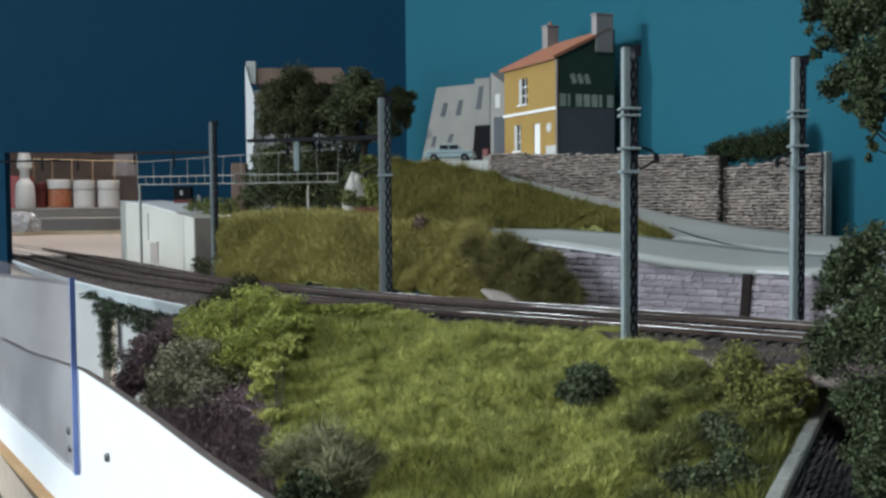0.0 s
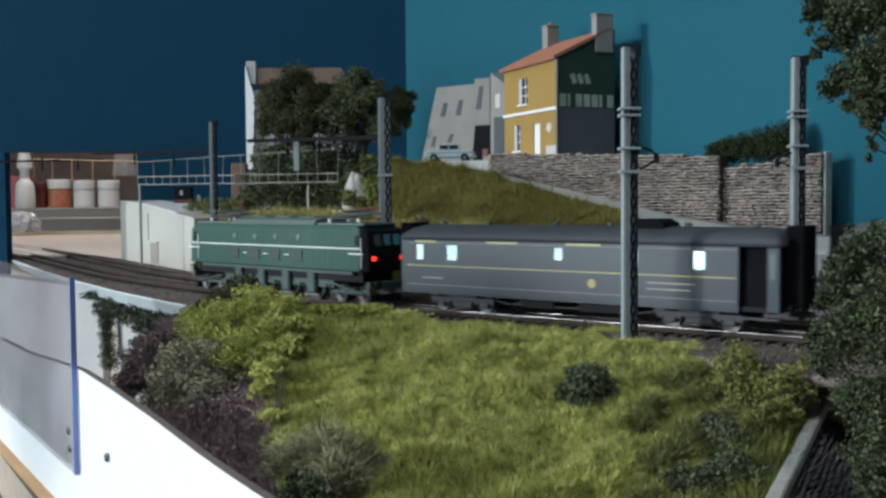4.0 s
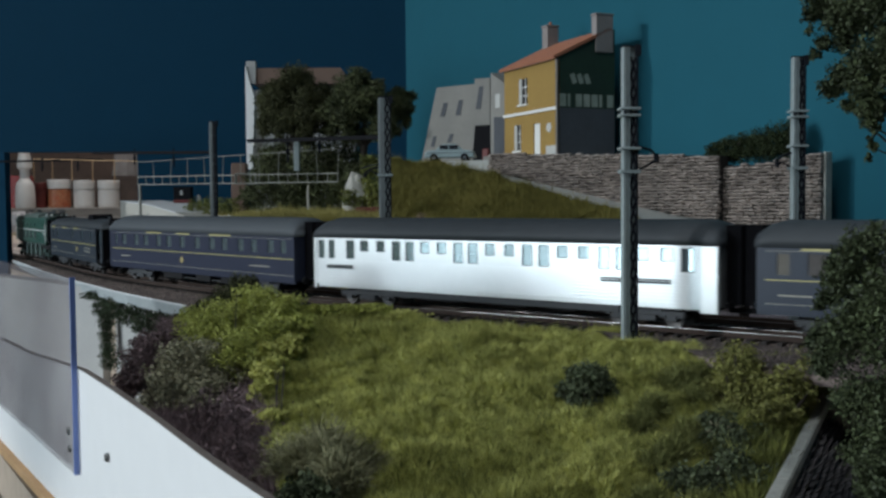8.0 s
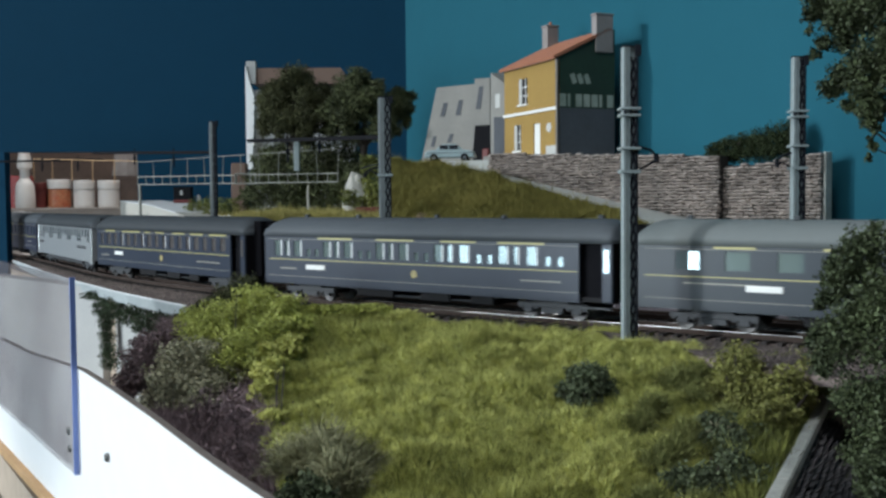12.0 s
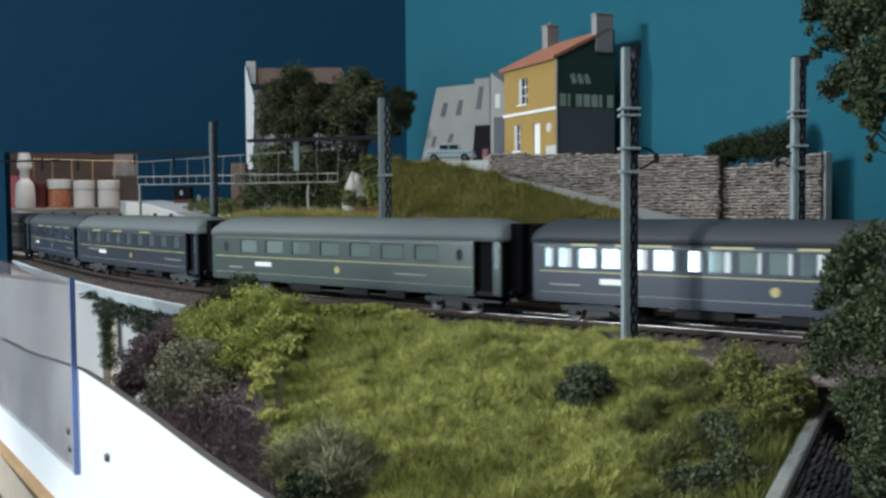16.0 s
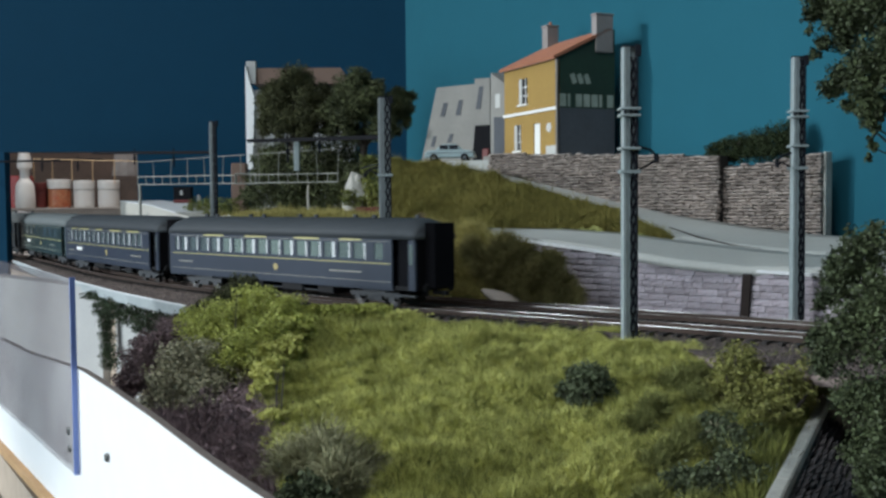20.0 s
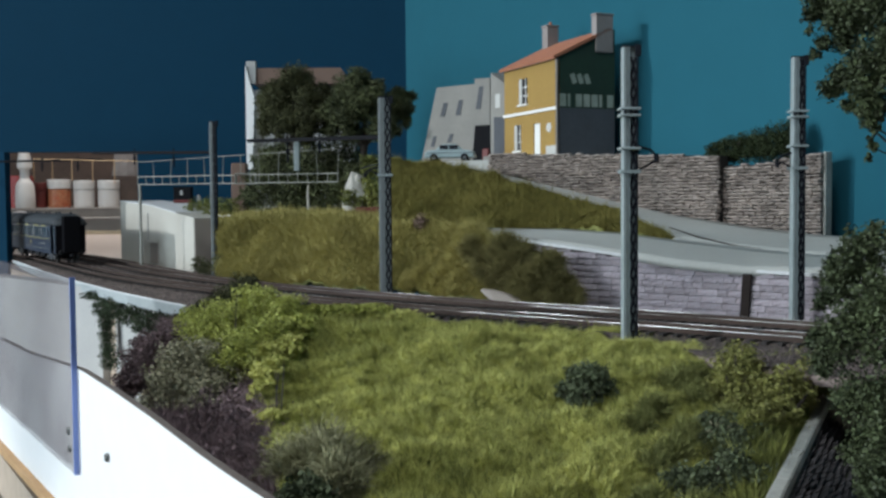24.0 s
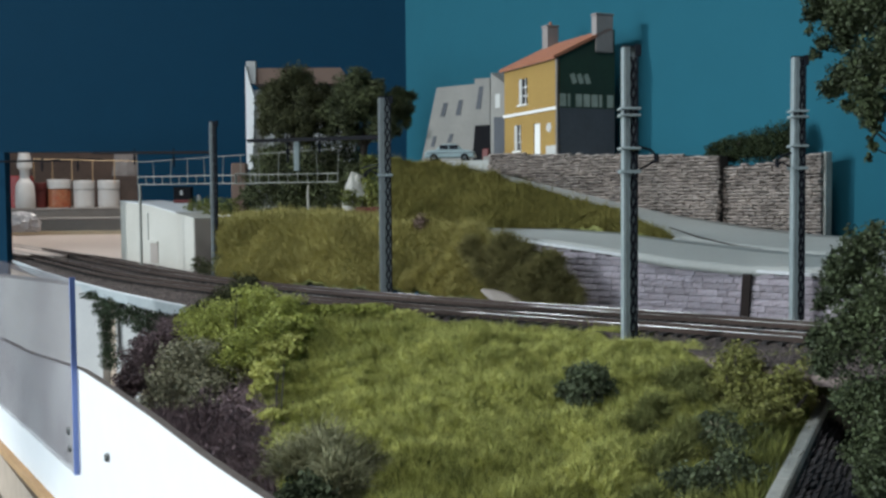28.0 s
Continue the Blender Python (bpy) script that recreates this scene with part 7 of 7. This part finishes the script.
wisps("dull green long grass beside the bushes", [B((0.085, 0.35, -0.0225), .022, .35), B((0.076, 0.335, -0.0245), .022, .34), B((0.068, 0.325, -0.0262), .018, .33), B((0.092, 0.335, -0.0265), .02, .33), B((0.102, 0.365, -0.0215), .02, .36), B((0.06, 0.295, -0.029), .02, .30), B((0.074, 0.29, -0.0295), .022, .29), B((0.070, 0.36, -0.0195), .014, .36), B((0.0915, 0.395, -0.0127), .022, .395), B((0.0785, 0.375, -0.0184), .020, .375), B((0.0945, 0.38, -0.0164), .018, .38), B((0.1005, 0.4, -0.0092), .014, .4)], 24000, 0.0062, DULL_GRASS, 0.00015, lean=0.9)
wisps("pale yellow-green grass tuft on the embankment", [B((0.0174, 0.685, 0.0089), .014, .68), B((0.0106, 0.69, 0.0067), .010, .69), B((0.0246, 0.675, 0.0047), .009, .67)], 3500, 0.0075, GRASS_HILL, 0.00024)
# dark blades paint the shaded end of the embankment
wisps("dull brown olive grass in the corner of the block wall", [B((0.030, 0.672, 0.019), .016, .67), B((0.022, 0.688, 0.029), .014, .69), B((0.0355, 0.662, 0.008), .012, .66), B((0.0715, 0.612, 0.0105), .013, .61), B((0.0655, 0.618, 0.0235), .012, .62), B((0.0785, 0.606, 0.004), .008, .6), B((0.0437, 0.65, 0.0168), .022, .65), B((0.0532, 0.635, 0.0107), .020, .63), B((0.0615, 0.622, 0.0169), .016, .62), B((0.0576, 0.625, 0.0073), .016, .62), B((0.0506, 0.645, 0.0261), .015, .64), B((0.0687, 0.615, 0.0053), .010, .61), B((0.0404, 0.655, 0.0311), .016, .65)], 64000, 0.0080, SHADE_GRASS, 0.00015, lean=1.0)
bush("small rust brown tuft on the bank", [B((-0.0162, 0.755, 0.0459), .008, .75)], 350, 0.0014, ROOF_BROWN, 8)
bush("grass tuft at the far mast", [B((-0.1928, 0.89, 0.0074), .012, .89), B((-0.2122, 0.92, 0.0015), .010, .9), B((-0.2309, 0.96, 0.0033), .008, .95)], 900, 0.0018, LEAF_DARK, 6)
bush("light green tufts behind the concrete building", [B((-0.2677, 1.1, 0.0548), .010, 1.1), B((-0.2448, 1.08, 0.0565), .011, 1.08), B((-0.223, 1.07, 0.057), .010, 1.07), B((-0.282, 1.12, 0.0516), .006, 1.12)], 1500, 0.0020, LEAF_OLIVE, 6)

rk = bmesh.new()
bmesh.ops.create_icosphere(rk, subdivisions=3, radius=0.0125)
for p in rk.verts:
    k = 1 + 0.35 * noise.noise(p.co * 90)
    p.co = Vector((p.co.x * 1.2 * k, p.co.y * 0.7 * k, p.co.z * 0.45 * k))
solid("rock", rk, CARD, "brownish bare rock at the foot of the embankment", "rock", m=pose(0.0450, 0.634, -0.0035, 0, 17, -36) @ Matrix.Diagonal((1.75, 1.1, 0.9, 1)))
bush("yellow green strand along the track edge", [((-0.0652, 0.52, 0.0057), (.012, .006, .004)), ((-0.0512, 0.525, 0.0062), (.012, .006, .003)), ((-0.0369, 0.53, 0.0061), (.010, .006, .0025))], 2600, 0.0013, LEAF_LIME, 5)
# ivy on the abutments
def ivy(label, blobs, count, size=0.0013):
    return bush(label, blobs, count, size, IVY, 4, name="ivy", group="ivy")


bush("grass overhanging the dark earth", [B((-0.0734, 0.415, -0.0151), .011, .41), B((-0.0657, 0.38, -0.0204), .012, .375), B((-0.0548, 0.34, -0.0224), .014, .335), B((-0.0719, 0.435, -0.009), .012, .43), B((-0.0695, 0.46, -0.0033), .012, .46), B((-0.0782, 0.44, -0.0122), .012, .44), B((-0.0762, 0.42, -0.0183), .012, .42), B((-0.0687, 0.39, -0.0226), .013, .39), B((-0.0583, 0.35, -0.0239), .015, .35), B((-0.0785, 0.46, -0.0065), .012, .46)], 9000, 0.0014, GRASS, 10)
ivy("dark ivy hanging over the white abutment", [((-0.2547, 0.765, -0.0228), (.007, .004, .012)), ((-0.2543, 0.765, -0.0399), (.006, .004, .014)), ((-0.2508, 0.76, -0.0542), (.008, .004, .010)), ((-0.2639, 0.78, -0.0178), (.007, .004, .007))], 2200)
ivy("dark ivy under the bridge beam", [((-0.2763, 0.8, -0.0104), (.010, .003, .004)), ((-0.2456, 0.76, -0.0129), (.011, .003, .0045)), ((-0.2168, 0.72, -0.014), (.011, .003, .005)), ((-0.1877, 0.68, -0.0137), (.011, .003, .005)), ((-0.166, 0.64, -0.0115), (.010, .003, .005)), ((-0.2296, 0.735, -0.0204), (.010, .004, .006)), ((-0.2031, 0.7, -0.0206), (.011, .004, .007)), ((-0.1769, 0.66, -0.019), (.012, .006, .008)), ((-0.1872, 0.67, -0.0276), (.010, .006, .008)), ((-0.217, 0.72, -0.0253), (.006, .003, .005)), ((-0.1587, 0.625, -0.012), (.008, .006, .006)), ((-0.2463, 0.755, -0.0183), (.008, .004, .005)), ((-0.193, 0.685, -0.0181), (.012, .004, .005)), ((-0.1711, 0.645, -0.0208), (.011, .005, .008)), ((-0.1498, 0.61, -0.0123), (.008, .005, .006))], 7000)

# hedge on the terrace
hedge = bush("dark clipped hedge rising towards the wall end", [((0.2002, 0.745, 0.0959), (.008, .006, .008)), ((0.2074, 0.738, 0.0971), (.010, .006, .010)), ((0.2155, 0.731, 0.0983), (.010, .006, .010)), ((0.2234, 0.724, 0.0995), (.010, .006, .0105)), ((0.2309, 0.716, 0.1002), (.010, .006, .0115)), ((0.2381, 0.708, 0.1012), (.010, .006, .0125)), ((0.2426, 0.704, 0.1017), (.006, .006, .0125))], 14000, 0.0011, LEAF_HEDGE, 10, name="hedge", group="hedge")


# ---- trees ----
def tree(label, base, trunk, blobs, count, size, mat, r0, group, limbs=12, seed=1, thin=1.0):
    """A tapered trunk with limbs into the clumps of its crown."""
    t = thing("tree", Matrix.Translation(base), label, "tree", group=group)
    o = Vector(base)
    pts = [Vector(p) - o for p in trunk]
    n = len(pts)
    part("trunk", tube(pts, [lerp(r0, r0 * 0.35, i / (n - 1)) for i in range(n)], 8), BARK, t, smooth=True)
    rr = random.Random(seed)
    for k in range(limbs):
        c, r = blobs[k % len(blobs)]
        e = Vector(c) - o
        a = min(pts[1:], key=lambda p: abs(p.z + 0.01 - e.z))
        mid = a.lerp(e, 0.55) + Vector((rr.uniform(-1, 1), rr.uniform(-1, 1), rr.uniform(0, 1))) * (e - a).length * 0.10
        part("limb", tube([a, mid, e], [r0 * 0.4 * thin, r0 * 0.25 * thin, r0 * 0.1 * thin], 5), BARK, t)
    sub = []
    for c, r in blobs:
        r = float(np.mean(r))
        for _ in range(5):
            q = Vector((rr.gauss(0, 1), rr.gauss(0, 1), rr.gauss(0, 1))).normalized() * r * rr.uniform(0.45, 0.85)
            sub.append((tuple(Vector(c) + q), r * rr.uniform(0.32, 0.55)))
        sub.append((c, r * 0.7))
    v, f = leaf_cloud(sub, int(count * 2.2), size * 0.66, shell=0.9)
    part("crown", bulk_mesh("crown", v - np.array(base), f, mat), None, t, "crown of small leaf clumps")
    return t


T1 = (-0.1579, 1.08, 0.054)
tree("dark leafy tree in front of the old house", T1, [T1, (-0.1563, 1.08, 0.0851), (-0.1581, 1.08, 0.121), (-0.1534, 1.08, 0.1566)],
     [B((-0.1130, 1.08, 0.1680), .020, 1.08), B((-0.1500, 1.09, 0.1500), .024, 1.09), B((-0.1797, 1.07, 0.1589), .021, 1.07), B((-0.1575, 1.07, 0.1793), .024, 1.07), B((-0.1311, 1.06, 0.1675), .023, 1.06), B((-0.1639, 1.05, 0.1396), .018, 1.05), B((-0.1853, 1.06, 0.1423), .013, 1.06), B((-0.1376, 1.05, 0.1469), .018, 1.05), B((-0.1756, 1.09, 0.1756), .02, 1.09), B((-0.1453, 1.09, 0.1903), .013, 1.09), B((-0.1408, 1.05, 0.1308), .012, 1.05), B((-0.1213, 1.06, 0.1517), .016, 1.06)], 32000, 0.0017, LEAF_DARK, 0.006, "trees on the hilltop", seed=2)
T2 = (-0.0844, 1.06, 0.0536)
tree("broad dark green tree beside the old house", T2, [T2, (-0.0852, 1.06, 0.0841), (-0.0807, 1.06, 0.1192), (-0.0803, 1.06, 0.1543)],
     [B((-0.0966, 1.05, 0.1766), .022, 1.05), B((-0.0746, 1.04, 0.1628), .024, 1.04), B((-0.1036, 1.03, 0.1518), .018, 1.03), B((-0.0533, 1.05, 0.1618), .019, 1.05), B((-0.0411, 1.06, 0.151), .013, 1.06), B((-0.0668, 1.03, 0.1374), .017, 1.03), B((-0.0828, 1.06, 0.188), .013, 1.06), B((-0.0395, 1.07, 0.1724), .011, 1.07), B((-0.0531, 1.04, 0.1351), .012, 1.04), B((-0.0905, 1.04, 0.1326), .013, 1.04), B((-0.1146, 1.05, 0.1352), .012, 1.05)], 32000, 0.0017, LEAF_TREE, 0.006, "trees on the hilltop", seed=3)
bush("dense dark undergrowth below the trees", [B((-0.1858, 1.07, 0.0763), .022, 1.07), B((-0.1547, 1.06, 0.0759), .024, 1.06), B((-0.1212, 1.05, 0.0738), .022, 1.05), B((-0.1345, 1.09, 0.1032), .022, 1.09), B((-0.1033, 1.08, 0.1056), .02, 1.08), B((-0.1722, 1.1, 0.107), .022, 1.1), B((-0.1056, 1.04, 0.0753), .014, 1.04), B((-0.2027, 1.08, 0.0676), .012, 1.08), B((-0.1414, 1.05, 0.0902), .022, 1.05), B((-0.1779, 1.06, 0.0966), .02, 1.06), B((-0.0949, 1.05, 0.0869), .016, 1.05)], 16000, 0.0024, LEAF_TREE, 16)
bush("olive bush beside the plaster lump", [B((-0.0876, 0.955, 0.0661), .009, .95), B((-0.0756, 0.95, 0.0597), .008, .95), B((-0.0624, 0.93, 0.0838), .013, .93), B((-0.0672, 0.95, 0.0975), .010, .95), B((-0.0597, 0.91, 0.0682), .012, .91), B((-0.0401, 0.93, 0.0914), .009, .93)], 2600, 0.0020, LEAF_OLIVE, 8)

NT = (0.1709, 0.3, -0.0283)
tree("leafy tree close by with hanging sprays of small leaves", NT, [NT, (0.1693, 0.3, 0.0128), (0.1688, 0.305, 0.0563), (0.1657, 0.31, 0.1007), (0.16, 0.31, 0.1312)],
     [B((0.1262, 0.3, 0.1169), .046, .3), B((0.1165, 0.3, 0.1138), .024, .3), B((0.1258, 0.29, 0.1), .042, .29), B((0.1206, 0.3, 0.0998), .022, .3), B((0.1223, 0.295, 0.0894), .024, .295), B((0.1144, 0.305, 0.1085), .012, .3), B((0.1248, 0.295, 0.0821), .008, .295), B((0.119, 0.3, 0.0883), .009, .3), B((0.1245, 0.295, 0.0761), .005, .295), B((0.1159, 0.305, 0.093), .007, .3),
      B((0.1262, 0.3, 0.0417), .040, .3), B((0.1211, 0.31, 0.0359), .028, .31), B((0.1214, 0.3, 0.0208), .044, .3), B((0.1278, 0.29, 0.0277), .050, .29), B((0.1248, 0.31, 0.0028), .024, .31), B((0.1241, 0.29, 0.0017), .050, .29), B((0.126, 0.3, -0.014), .028, .3), B((0.1224, 0.28, -0.0153), .045, .28), B((0.1187, 0.3, 0.1105), .030, .3), B((0.1146, 0.3, 0.0934), .018, .3), B((0.1221, 0.295, 0.0919), .026, .295), B((0.1229, 0.29, 0.1005), .03, .29), B((0.1258, 0.3, 0.0837), .011, .3), B((0.1259, 0.3, 0.0776), .007, .3), B((0.1257, 0.3, 0.0738), .005, .3), B((0.1137, 0.305, 0.1176), .02, .305), B((0.1154, 0.31, 0.0195), .017, .31), B((0.1274, 0.305, 0.049), .019, .3), B((0.1177, 0.315, 0.0294), .013, .31), B((0.117, 0.315, 0.0091), .012, .31), B((0.1202, 0.315, 0.0426), .010, .31), B((0.1094, 0.305, 0.1114), .007, .305), B((0.1116, 0.305, 0.1047), .007, .305), B((0.1107, 0.305, 0.1164), .008, .305), B((0.1157, 0.305, 0.1188), .016, .305)],
     26000, 0.00105, LEAF_NEAR, 0.005, "trees close to the viewer", limbs=20, seed=5, thin=0.35)

# ---- coping and dark stone wall at the near end ----
CP0, CP1 = (0.0898, 0.2797, -0.022), (0.1786, 0.4666, -0.022)
CP9 = tuple(a + (a - b) * 0.6 for a, b in zip(CP0, CP1))
mC = wall_frame(CP9, CP1)
LC = math.hypot(CP1[0] - CP9[0], CP1[1] - CP9[1])
cope = thing("coping", mC, "weathered grey coping stones on a dark low wall", "coping", kind="structure")
nC = 9
for k in range(nC):
    a, b = LC * k / nC, LC * (k + 1) / nC
    part("coping_stone", box(a + 0.0002, b - 0.0002, -0.0036, 0.0008, -0.0262, -0.0215, 0.0006), COPING, cope)
keep_stone, keep_joint = STONE, STONE_JOINT
STONE, STONE_JOINT = DARK_STONE, BLACK
dark = rubble(CP9, CP1, lambda u: -0.122, lambda u: -0.0265, "dark rough sloping stone wall under the coping", 12, parts=120)
dark.matrix_basis = mC @ pose(0, -0.0006, -0.0262) @ pose(0, 0, 0, -48) @ pose(0, 0, 0.0262)
STONE, STONE_JOINT = keep_stone, keep_joint
solid("lower_ground", box(CP1[0] - 0.05, 0.6, 0.0, 0.5, -0.0895, -0.086), DARK_SOIL_AND_SHADE, "dark ground below the low wall", "ground", "structure")



# ---- what moves: the train runs through from the near end to the far end ----
def front(t):
    """Metres that the train's reference has run at t seconds."""
    return bend(t, [(0.0, -0.2920), (1.5, -0.0556), (2.0, 0.0265), (3.0, 0.1807), (28.0, 0.1807 + 25.0 * 0.1533)])


def motions():
    for car, offset, half in TRAIN:
        rows = []
        for i in range(57):
            t = i * 0.5
            s = front(t) - offset
            a, _ = track(s + half)
            b, _ = track(s - half)
            m = (a + b) / 2
            d = a - b
            rows.append((t, pose(m.x, m.y, 0, 0, 0, math.degrees(math.atan2(d.y, d.x)) - 180)))
        walk(car, rows)


motions()
